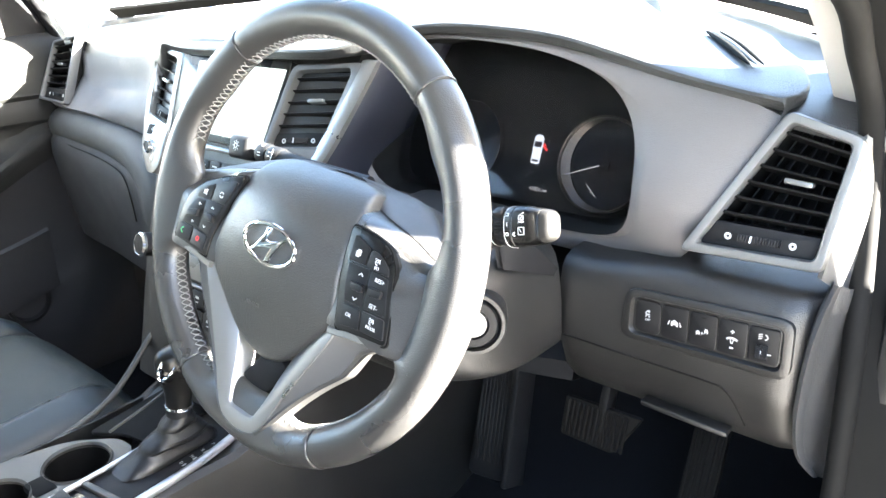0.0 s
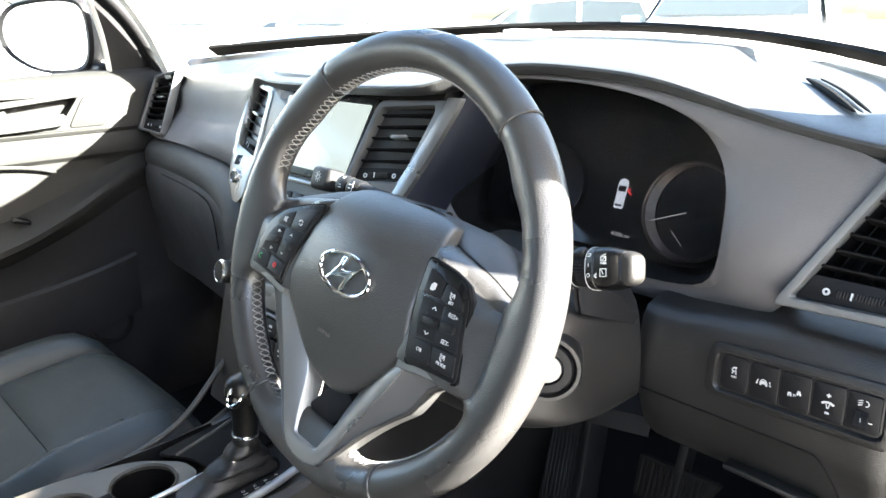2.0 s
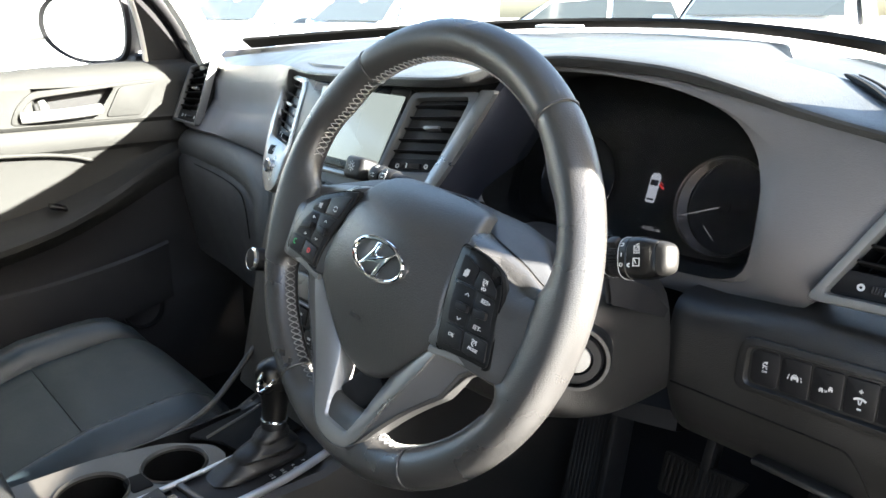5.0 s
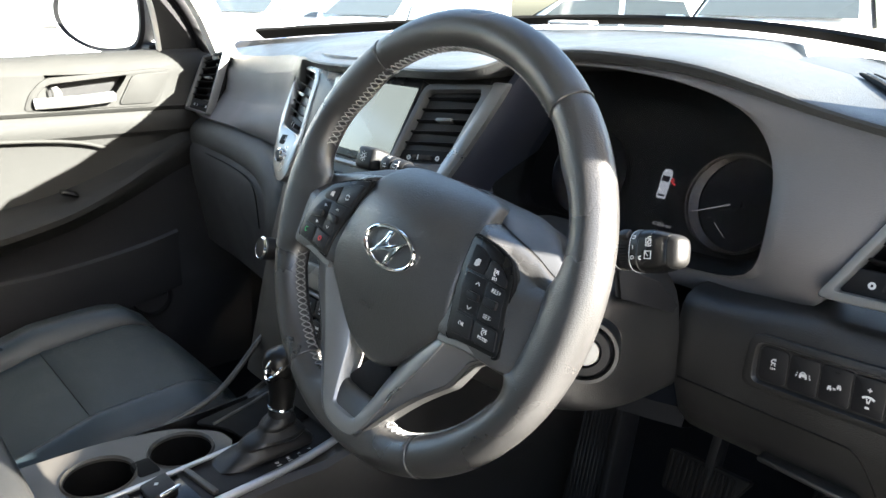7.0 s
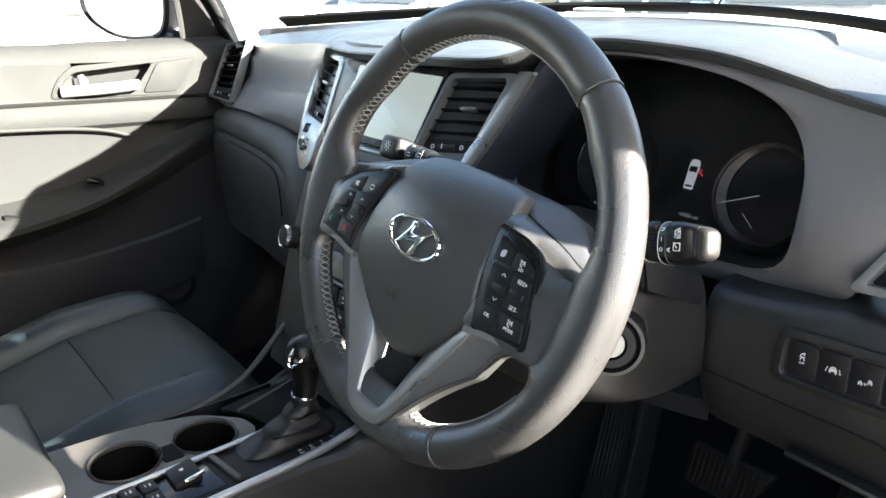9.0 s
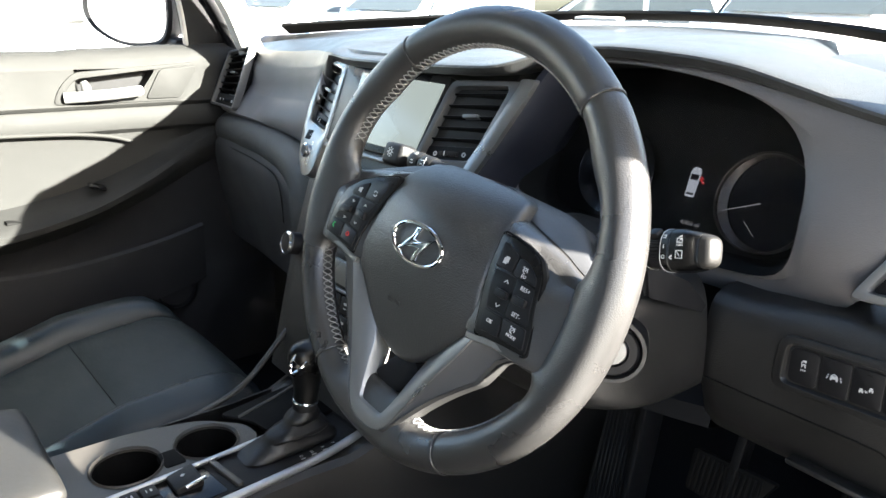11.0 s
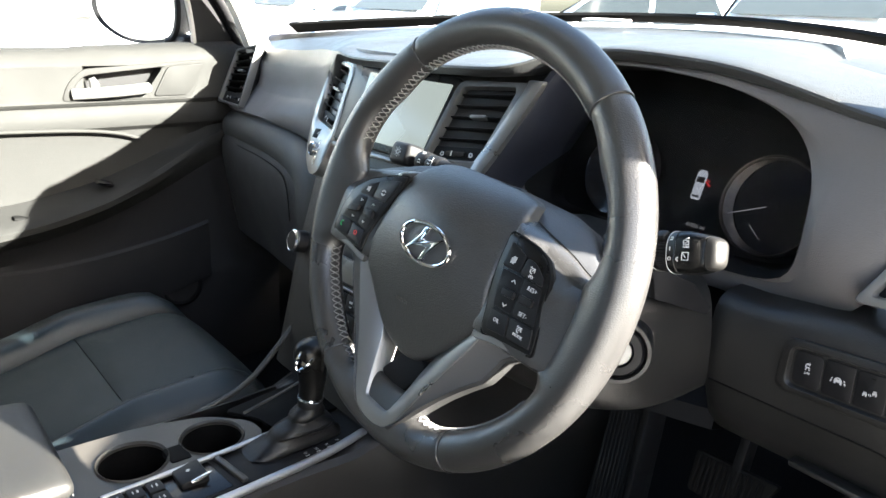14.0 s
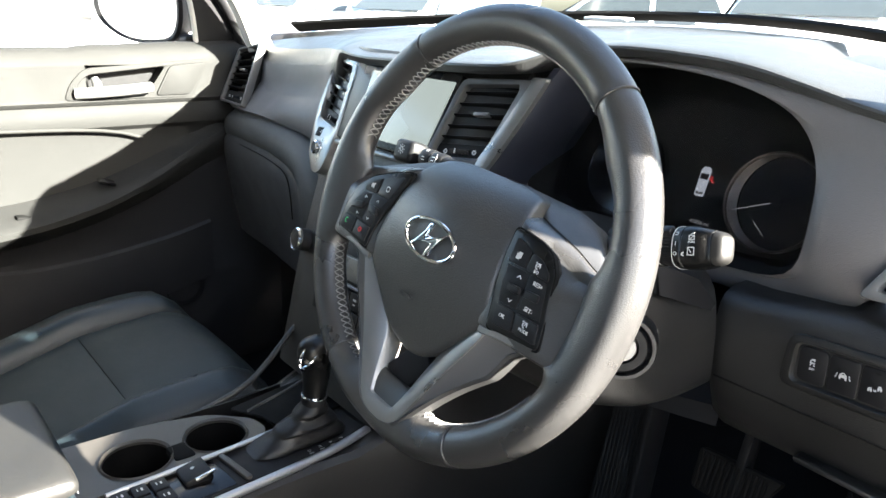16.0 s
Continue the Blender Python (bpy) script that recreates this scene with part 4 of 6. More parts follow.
def vent(name, corners, label, slats=5, trim=0.010, tab=0.5, material=None, wheel_row=0.2, group="dashboard vents", outline=None, skirt=0.014):
    """An air vent between four corners: top left, top right, bottom right, bottom left as the driver sees them."""
    tl, tr, br, bl = (Vector(c) for c in corners)
    mid = (tl + tr + br + bl) / 4
    m = basis(mid, (tr + br) - (tl + bl), (tl + tr) - (bl + br))
    inv = m.inverted()
    quad = [(inv @ c).to_2d() for c in (bl, br, tr, tl)]
    v = thing(name, bl, label, "air vent", group)
    outer = rounded([tuple(q) for q in quad], 0.007)

    def inset(d):
        out = []
        for i in range(4):
            a, b, c = quad[i - 1], quad[i], quad[(i + 1) % 4]
            u, w = (b - a).normalized(), (c - b).normalized()
            n1, n2 = Vector((-u.y, u.x)), Vector((-w.y, w.x))
            k = d / max(0.3, 1 + n1.dot(n2))
            out.append(tuple(b + (n1 + n2) * k))
        return out
    inner = rounded(inset(trim), 0.005)
    if outline:
        outer, inner = matched(rounded([tuple((inv @ Vector(c)).to_2d()) for c in outline], 0.012), inner, tuple(sum(quad, Vector((0, 0))) / 4), 80)
    loops = [[(x * (1 + 2 * (skirt - 0.014)), y, -skirt) for x, y in outer], [(x, y, 0.0) for x, y in outer]]
    loops += [[(x + (a - x) * k, y + (b - y) * k, h) for (x, y), (a, b) in zip(outer, inner)] for k, h in ((0.12, 0.0022), (0.5, 0.0028), (0.85, 0.0020), (1.0, -0.001), (1.0, -0.010))]
    part("trim_ring", loft(loops, round_cols=True, m=m), material or SILVER, v, "satin silver surround")
    inn = [Vector(q) for q in inset(trim)]
    loops = [[(x, y, -0.008) for x, y in inner], [(x, y, -0.05) for x, y in inner]]
    bm = loft(loops, round_cols=True, m=m)
    own = bmesh.new()
    own.faces.new([own.verts.new(m @ Vector((x, y, -0.05))) for x, y in inner])
    part("housing", merge(own, None, bm), SEAM, v, "black duct")
    # lower ledge with a thumb wheel
    def side(t, s):
        a, b = inn[0].lerp(inn[3], t), inn[1].lerp(inn[2], t)
        return a.lerp(b, s)
    if wheel_row:
        ledge = [tuple(side(0, 0)), tuple(side(0, 1)), tuple(side(wheel_row, 1)), tuple(side(wheel_row, 0))]
        part("ledge", slab(rounded(ledge, 0.002), 0.02, m @ pose(0, 0, -0.006), 0.0015), DARK, v, "black ledge")
        a, b = side(wheel_row * 0.45, 0.3), side(wheel_row * 0.45, 0.68)
        rows = []
        for k in range(31):
            p = a.lerp(b, k / 30)
            h = -0.0025 - (k % 2) * 0.0012
            rows.append([m @ Vector((p.x, p.y + dy, z)) for dy, z in ((-0.003, -0.009), (-0.003, h - 0.0006), (-0.0022, h), (0.0022, h), (0.003, h - 0.0006), (0.003, -0.009))])
        part("thumb_wheel", loft(rows, round_cols=True, caps=True), BUTTON, v, "ribbed thumb wheel")
        q = side(wheel_row * 0.45, 0.42)
        bars("index_mark", [(q.x, q.y, 0.0016, 0.006, 0)], m @ pose(0, 0, -0.0023), WHITE, v)
        for s in (0.2, 0.78):
            p = side(wheel_row * 0.45, s)
            bm = bmesh.new()
            ring_print(bm, m @ pose(p.x, p.y, -0.0057), 0.0012, 0.0030)
            part("index_mark", bm, WHITE, v, "white ring mark")
    for k in range(slats):
        t = wheel_row + (1 - wheel_row) * (k + 0.6) / (slats + 0.15)
        a, b = side(t, 0.0), side(t, 1.0)
        rows = []
        for p in (a, b):
            rows.append([(p.x, p.y + dy, dz) for dy, dz in ((0.0014, -0.004), (0.0006, -0.0025), (-0.0006, -0.003), (-0.0045, -0.022), (-0.0030, -0.023))])
        part("slat", loft(rows, round_cols=True, caps=True, m=m), SLAT, v)
    for k in range(6):
        s = (k + 0.5) / 6
        a, b = side(wheel_row, s), side(1.0, s)
        rows = [[(p.x + dx, p.y, dz) for dx, dz in ((-0.0006, -0.026), (0.0006, -0.026), (0.0006, -0.044), (-0.0006, -0.044))] for p in (a, b)]
        part("vane", loft(rows, round_cols=True, caps=True, m=m), DARK, v)
    if tab:
        p = side(wheel_row + (1 - wheel_row) * 0.52, tab)
        part("tab", block((0.022, 0.0045, 0.010), m @ pose(p.x, p.y - 0.001, -0.004), 0.0015), SILVER, v, "silver adjusting tab")
    return v


def lower_panel(dash):
    """Knee panel under the driver's fascia, beside the column."""
    rows = []
    for i in range(25):
        x = 0.469 + 0.246 * i / 24
        e = max(0, (x - 0.680) / 0.035)
        back = 0.035 * e ** 2.2
        lead = 0.006 * max(0, 1 - (x - 0.469) / 0.012)
        low = 0.013 * (1 - min(1, max(0, (x - 0.50) / 0.09)))
        sec = [(0.300, -0.050 - low), (0.252, -0.052 - low), (0.240, -0.057 - low), (0.2335, -0.068 - low * 0.8), (0.231, -0.085 - low * 0.5), (0.230, -0.11), (0.2302, -0.132), (0.2312, -0.147), (0.2350, -0.158), (0.2420, -0.175), (0.251, -0.196), (0.264, -0.211), (0.30, -0.216)]
        rows.append([(x, y + back + lead, z) for y, z in sec])
    part("knee_panel", loft(rows), LOWER, dash, "black grained knee panel")
    # pale edge strip at the door end
    lead = smooth_line([(0.7115, 0.240, -0.036), (0.704, 0.2315, -0.075), (0.7005, 0.2295, -0.12), (0.701, 0.230, -0.165), (0.707, 0.234, -0.195), (0.718, 0.244, -0.214)], 4)
    tail = smooth_line([(0.722, 0.262, -0.044), (0.727, 0.285, -0.085), (0.728, 0.290, -0.13), (0.728, 0.292, -0.18), (0.728, 0.295, -0.215), (0.728, 0.300, -0.245)], 4)
    rows = []
    for p, q in zip(lead, tail):
        P, Q = Vector(p), Vector(q)
        rows.append([P + Vector((-0.004, 0.012, 0)), P + Vector((-0.001, 0.001, 0)), P + Vector((0.0025, -0.001, 0)), P.lerp(Q, 0.12) + Vector((0.003, 0, 0)), P.lerp(Q, 0.20) + Vector((0.001, 0.001, 0)), P.lerp(Q, 0.55) + Vector((0.0035, -0.002, 0)), Q, Q + Vector((0, 0.03, 0))])
    part("end_cap", loft(rows), GLOVE, dash, "rounded end moulding of the dash")
    # lid with a finger grip
    lid = [(x, 0.2308 + 0.0110 * max(0.0, (-0.147 - z) / 0.028), z) for x, z in smooth_line([(0.478, -0.1475), (0.52, -0.1480), (0.56, -0.1485), (0.625, -0.1490), (0.640, -0.152), (0.650, -0.168), (0.658, -0.190)], 4)]
    part("lid_joint", tube(lid, 0.0009, 5), SEAM, dash, "dark joint of the fuse lid")
    bm = block((0.085, 0.016, 0.006), pose(0.604, 0.246, -0.200, 0, 2, 0), 0.0025)
    part("lid_grip", bm, LOWER, dash, "finger grip of the fuse lid")
    # panel below and beside the column
    rows = []
    for i in range(9):
        x = 0.15 + 0.325 * i / 8
        dip = 0.02 * math.sin(math.pi * i / 8)
        rows.append([(x, 0.34, -0.09), (x, 0.30, -0.17 - dip), (x, 0.262, -0.195 - dip), (x, 0.258, -0.215 - dip), (x, 0.29, -0.226 - dip), (x, 0.36, -0.23 - dip)])
    part("column_panel", loft(rows), DARK, dash, "black panel under the steering column")
    # solid black block in place of the shade behind the column
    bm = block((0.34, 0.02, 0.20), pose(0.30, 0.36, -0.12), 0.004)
    part("column_backing", bm, SEAM, dash, "black block put in for the cavity's shade")


def switches():
    bank = thing("switch_bank", (0.615, 0.24, -0.12), "black bank of five dash switches with white symbols", "switch panel")
    m = basis((0.6180, 0.2290, -0.1000), (1, 0, 0.035), (0, 0.03, 1))
    w, h = 0.139, 0.044
    ring = rounded([(-w / 2 - 0.009, -h / 2 - 0.003), (w / 2 + 0.004, -h / 2 - 0.005), (w / 2 + 0.004, h / 2 + 0.005), (-w / 2 - 0.004, h / 2 + 0.003)], 0.012)
    inn = rounded([(-w / 2 + 0.003, -h / 2 + 0.005), (w / 2 - 0.005, -h / 2 + 0.004), (w / 2 - 0.005, h / 2 - 0.004), (-w / 2 + 0.004, h / 2 - 0.005)], 0.007)
    loops = [[(x, y, -0.01) for x, y in ring], [(x, y, 0.0005) for x, y in ring], [(x + (a - x) * 0.3, y + (b - y) * 0.3, 0.0022) for (x, y), (a, b) in zip(ring, inn)], [(x + (a - x) * 0.75, y + (b - y) * 0.75, 0.0022) for (x, y), (a, b) in zip(ring, inn)], [(x, y, -0.002) for x, y in inn], [(x, y, -0.012) for x, y in inn]]
    part("surround", loft(loops, round_cols=True, m=m), LOWER, bank, "raised black surround")
    part("backing", slab(inn, 0.002, m @ pose(0, 0, -0.006), 0), SEAM, bank)
    x0 = -w / 2 + 0.0055
    for k in range(5):
        a, b = x0 + 0.0256 * k, x0 + 0.0256 * k + 0.0246
        key = part("switch", slab(rounded([(a, -h / 2 + 0.0065), (b, -h / 2 + 0.006), (b, h / 2 - 0.006), (a, h / 2 - 0.0065)], 0.003 if k else 0.006), 0.006, m, 0.001), BUTTON, bank, "black push switch")
        c = m @ pose((a + b) / 2, 0.002, 0.0004)
        if k == 0:
            bm = bmesh.new()
            ring_print(bm, c @ pose(0, 0.0020, 0), 0.0013, 0.0021, 20, 250, 14)
            for x, y, bw, bh, turn in ((0.0006, 0.0040, 0.0030, 0.0014, 12), (0.0, 0.0008, 0.0042, 0.0010, 0), (-0.0014, -0.0010, 0.0009, 0.0020, -25), (0.0014, -0.0010, 0.0009, 0.0020, 25)):
                block((bw, bh, 0.0003), c @ pose(x, y, 0, 0, 0, turn), 0, bm=bm)
            part("symbol", bm, WHITE, key)
            writing("lettering", "OFF", 0.0027, c @ pose(0, -0.0046, 0), WHITE, key)
        elif k == 1:
            f = c @ pose(0, -0.002, 0)
            bm = bmesh.new()
            ring_print(bm, f @ pose(0, 0.0008, 0), 0.0018, 0.0026, 15, 165, 14)
            for x, y, bw, bh, turn in ((0, 0.0010, 0.0058, 0.0014, 0), (0, -0.0004, 0.0066, 0.0012, 0), (-0.0024, -0.0018, 0.0014, 0.0014, 0), (0.0024, -0.0018, 0.0014, 0.0014, 0), (-0.0050, 0.0014, 0.0008, 0.0016, -28), (-0.0056, -0.0010, 0.0010, 0.0020, -28), (0.0050, 0.0014, 0.0008, 0.0016, 28), (0.0056, -0.0010, 0.0010, 0.0020, 28)):
                block((bw, bh, 0.0003), f @ pose(x, y, 0, 0, 0, turn), 0, bm=bm)
            part("symbol", bm, WHITE, key)
        elif k == 2:
            f = c @ pose(0, -0.0035, 0)
            bm = bmesh.new()
            for x, y, bw, bh, turn in ((0.0032, 0.0030, 0.0024, 0.0012, 0), (0.0032, 0.0014, 0.0034, 0.0014, 0), (0.0021, 0.0001, 0.0009, 0.0010, 0), (0.0043, 0.0001, 0.0009, 0.0010, 0),
                                       (-0.0040, 0.0002, 0.0024, 0.0011, 0), (-0.0040, -0.0013, 0.0034, 0.0014, 0), (-0.0051, -0.0025, 0.0009, 0.0010, 0), (-0.0029, -0.0025, 0.0009, 0.0010, 0), (-0.0008, -0.0010, 0.0006, 0.0022, 20), (0.0004, -0.0008, 0.0006, 0.0018, 20)):
                block((bw, bh, 0.0003), f @ pose(x, y, 0, 0, 0, turn), 0, bm=bm)
            part("symbol", bm, WHITE, key)
            bars("lamp_slot", [(0.0005, 0.0135, 0.0040, 0.0009, 0)], f, SEAM, key)
        elif k == 3:
            bm = bmesh.new()
            ring_print(bm, c @ pose(0, -0.0085, 0), 0.0058, 0.0076, 48, 132, 12)
            for turn in (-14, 14):
                block((0.0008, 0.0040, 0.0003), c @ pose(-0.00006 * turn, -0.0052, 0, 0, 0, turn), 0, bm=bm)
            block((0.0034, 0.0010, 0.0003), c @ pose(0, 0.0040, 0), 0, bm=bm)
            block((0.0010, 0.0034, 0.0003), c @ pose(0, 0.0040, 0), 0, bm=bm)
            block((0.0032, 0.0016, 0.0003), c @ pose(0, -0.0110, 0), 0, bm=bm)
            part("symbol", bm, WHITE, key)
        else:
            bm = bmesh.new()
            ring_print(bm, c @ pose(0.001, 0.006, 0), 0.0018, 0.0026, -90, 90, 12)
            for dy in (0.0, 0.0018, 0.0036):
                block((0.0034, 0.0007, 0.0003), c @ pose(-0.0028, 0.0042 + dy, 0, 0, 0, 20), 0, bm=bm)
            part("symbol", bm, WHITE, key)
            rows = []
            for i in range(19):
                y = -0.0138 + 0.0126 * i / 18
                z = 0.0016 + 0.0012 * math.sin(math.pi * i / 18) - (i % 2) * 0.0005
                rows.append([(-0.0055, y, -0.001), (-0.0055, y, z), (-0.0016, y, z), (-0.0012, y, z - 0.0009), (0.0002, y, z - 0.0009), (0.0006, y, z), (0.0040, y, z), (0.0040, y, -0.001)])
            part("thumb_wheel", loft(rows, round_cols=True, caps=True, m=c), DARK, key, "ribbed levelling wheel")
            bars("index_mark", [(0.006, -0.008, 0.003, 0.0009, 0), (-0.001, -0.0075, 0.0008, 0.003, 0)], c @ pose(0, 0, 0.0017), WHITE, key)


def passenger_side(dash):
    front = [(-0.79, 0.323), (-0.755, 0.300), (-0.674, 0.2890), (-0.604, 0.284), (-0.51, 0.2720), (-0.361, 0.2505), (-0.263, 0.229), (-0.20, 0.214)]
    edge = [(-0.79, -0.040), (-0.684, -0.041), (-0.541, -0.038), (-0.361, -0.037), (-0.23, -0.040), (-0.20, -0.045)]
    rows, glove = [], []
    for i in range(33):
        x = -0.205 - 0.585 * i / 32
        y, z, r = interp(x, LIP)
        crease, yf = interp(x, edge)[0], interp(x, front)[0]
        lean = min(1, max(0, (-0.45 - x) / 0.12))
        t0 = z - r * 1.15
        sec = [(y + 0.003, z - r * 0.60), (y - 0.0005, z - r * 0.78), (y - 0.0015, z - r * 0.95)]
        for k in range(1, 13):
            t = k / 12
            sec.append((y - 0.002 + (yf - y) * (t * lean + math.sin(math.pi * 0.5 * t) * (1 - lean)) - 0.006 * math.sin(math.pi * t) * (1 - lean), t0 + (crease - t0) * t))
        yb = sec[-1][0]
        sec += [(yb + 0.004, crease - 0.005), (yb + 0.016, crease - 0.008)]
        rows.append([(x, a, b) for a, b in sec])
        g = yb - 0.014
        glove.append([(x, a, b) for a, b in ((g + 0.008, -0.095), (g - 0.004, -0.112), (g - 0.006, -0.14), (g + 0.002, -0.20), (g + 0.025, -0.32), (g + 0.06, -0.345), (g + 0.2, -0.35))])
    part("passenger_panel", loft(rows), FASCIA, dash, "smooth grey passenger dash panel")
    # the box's grey is taken down to stand for shade under the roll
    part("glove_box", loft([r for r in glove if r[0][0] < -0.275]), GLOVE, dash, "glove box front, darkened for its shade")
    # one rounded roll runs under the panel and bends down beside the centre stack
    path = smooth_line([(-0.806, 0.318, -0.105, 0.030), (-0.792, 0.298, -0.092, 0.036), (-0.745, 0.283, -0.084, 0.040), (-0.654, 0.273, -0.080, 0.040), (-0.51, 0.2555, -0.078, 0.040), (-0.379, 0.2315, -0.082, 0.042), (-0.303, 0.215, -0.102, 0.047), (-0.273, 0.207, -0.139, 0.054), (-0.265, 0.207, -0.184, 0.057), (-0.250, 0.2155, -0.254, 0.054), (-0.227, 0.238, -0.333, 0.050)], 5)
    rows = []
    for i, (x, y, z, h) in enumerate(path):
        p, q = path[max(0, i - 1)], path[min(len(path) - 1, i + 1)]
        d = Vector((q[0] - p[0], q[2] - p[2])).normalized()
        rows.append([(x - d.y * h * w, y + 0.040 * abs(w) ** 3.0 + 0.004 * w, z + d.x * h * w) for w in (-1.0, -0.93, -0.82, -0.65, -0.4, -0.1, 0.2, 0.48, 0.7, 0.85, 0.94, 1.0)])
    part("lower_roll", loft(rows), ROLL, dash, "rounded grey roll over the glove box and beside the stack")
    line = smooth_line([(-0.79, 0.296, -0.112), (-0.654, 0.2705, -0.109), (-0.51, 0.2535, -0.109), (-0.397, 0.233, -0.113), (-0.355, 0.2235, -0.133), (-0.340, 0.221, -0.189)], 6)
    part("glove_joint", tube(line, 0.0012, 5), SEAM, dash, "dark joint over the glove box")


def centre_stack():
    st = thing("centre_stack", (0, 0.2, -0.28), "centre dash stack with pale lit screen, silver trim and controls", "centre console")
    P = lambda x, z, out=0.0: (x, stack_y(z) - out + 0.10 * (abs(x) - 0.11 if abs(x) > 0.11 else 0) * 2.5, z)
    # trim body
    prof = [(0.118, 0.195, 0.225), (0.10, 0.190, 0.215), (0.04, 0.180, 0.200), (-0.01, 0.165, 0.180), (-0.06, 0.150, 0.170), (-0.12, 0.150, 0.180), (-0.18, 0.150, 0.185), (-0.26, 0.135, 0.165), (-0.33, 0.125, 0.14)]
    rows = []
    for z, w, wo in smooth_line(prof, 3):
        row = [(-wo, stack_y(z) + 0.09, z)]
        for k in range(17):
            x = -w + 2 * w * k / 16
            edge = max(0, abs(x) - 0.115) / 0.08
            row.append((x, stack_y(z) + 0.008 + 0.024 * edge ** 1.3, z))
        row.append((wo, stack_y(z) + 0.09, z))
        rows.append(row)
    part("stack_body", loft(rows), LOWER, st, "black centre stack moulding")
    # screen
    m = basis(P(0, 0.050, 0.002), (1, 0, 0), (0, 0.45, 1))
    part("screen_bezel", slab(rounded([(-0.104, -0.056), (0.104, -0.056), (0.116, 0.056), (-0.116, 0.056)], 0.005), 0.012, m @ pose(0, 0, 0.002), 0.002), HEAD, st, "black screen bezel")
    part("screen", slab(rounded([(-0.060, -0.046), (0.098, -0.046), (0.110, 0.045), (-0.066, 0.045)], 0.002), 0.002, m @ pose(0, 0, 0.0032), 0.0004), SCREEN, st, "pale glowing display")
    # silver bar and keys under the screen
    k = basis(P(0, -0.024), (1, 0, 0), (0, 0.3, 1))
    part("key_bar", block((0.20, 0.006, 0.006), k @ pose(0, 0.0165, 0.002), 0.002), SILVER, st, "thin silver bar")
    for i in range(8):
        x = -0.084 + 0.024 * i
        b = part("key", block((0.022, 0.013, 0.006), k @ pose(x, -0.006, 0.001), 0.0015), BUTTON, st, "black key")
        bars("key_marking", [(0, 0, 0.009, 0.0018, 0)], k @ pose(x, -0.006, 0.0042), WHITE, b)
    # climate panel
    c = basis(P(0.030, -0.176, 0.004), (1, 0, 0), (0, 0.27, 1))
    part("climate_display", slab(rounded([(-0.07, 0.006), (0.07, 0.006), (0.07, 0.036), (-0.07, 0.036)], 0.003), 0.008, c @ pose(0, 0, 0.004), 0.001), LCD, st, "pale grey climate display")
    part("climate_bar", block((0.16, 0.004, 0.006), c @ pose(0, 0.0, 0.004), 0.0015), SILVER, st, "thin silver bar")
    for r in range(2):
        for i in range(6):
            x = -0.07 + 0.028 * i
            b = part("key", block((0.026, 0.022, 0.006), c @ pose(x, -0.016 - 0.025 * r, 0.002), 0.002), BUTTON, st, "black climate key")
            bars("key_marking", [(0, 0.002, 0.007, 0.003, 0), (0, -0.004, 0.006, 0.0012, 0)], c @ pose(x, -0.016 - 0.025 * r, 0.0052), WHITE, b)
    for s in (-1, 1):
        for z, r0, nm in ((-0.026, 0.0095, "audio_knob"), (-0.155, 0.0165, "temperature_knob")):
            x = s * (0.145 if z > -0.1 else 0.130)
            kb = basis(P(x, z, 0.0), (1, 0.10 * s, 0), (0, 0.27, 1))
            part(nm, spin([(r0, -0.01), (r0, 0.012), (r0 - 0.001, 0.0145), (r0 - 0.003, 0.015), (0.0001, 0.0145)], kb, 32), BUTTON, st, "ribbed black knob")
            part("knob_ring", spin([(r0 + 0.0006, 0.010), (r0 + 0.0006, 0.013), (r0 - 0.0018, 0.0158), (r0 - 0.0024, 0.015)], kb, 32, caps=False), CHROME, st, "chrome knob ring")
    hz = basis(P(-0.150, -0.0035, 0.004), (1, 0.2, 0), (0, 0.45, 1))
    bt = part("hazard_switch", slab(rounded([(-0.013, -0.0065), (0.012, -0.0075), (0.014, 0.0065), (-0.010, 0.0075)], 0.002), 0.006, hz @ pose(0, 0, 0.003), 0.001), DARK, st, "small dark switch under the vent")
    bars("key_marking", [(0, -0.001, 0.005, 0.0007, 0), (-0.0013, 0.001, 0.004, 0.0007, 58), (0.0013, 0.001, 0.004, 0.0007, -58)], hz @ pose(0, 0, 0.0035), WHITE, bt)
    return st


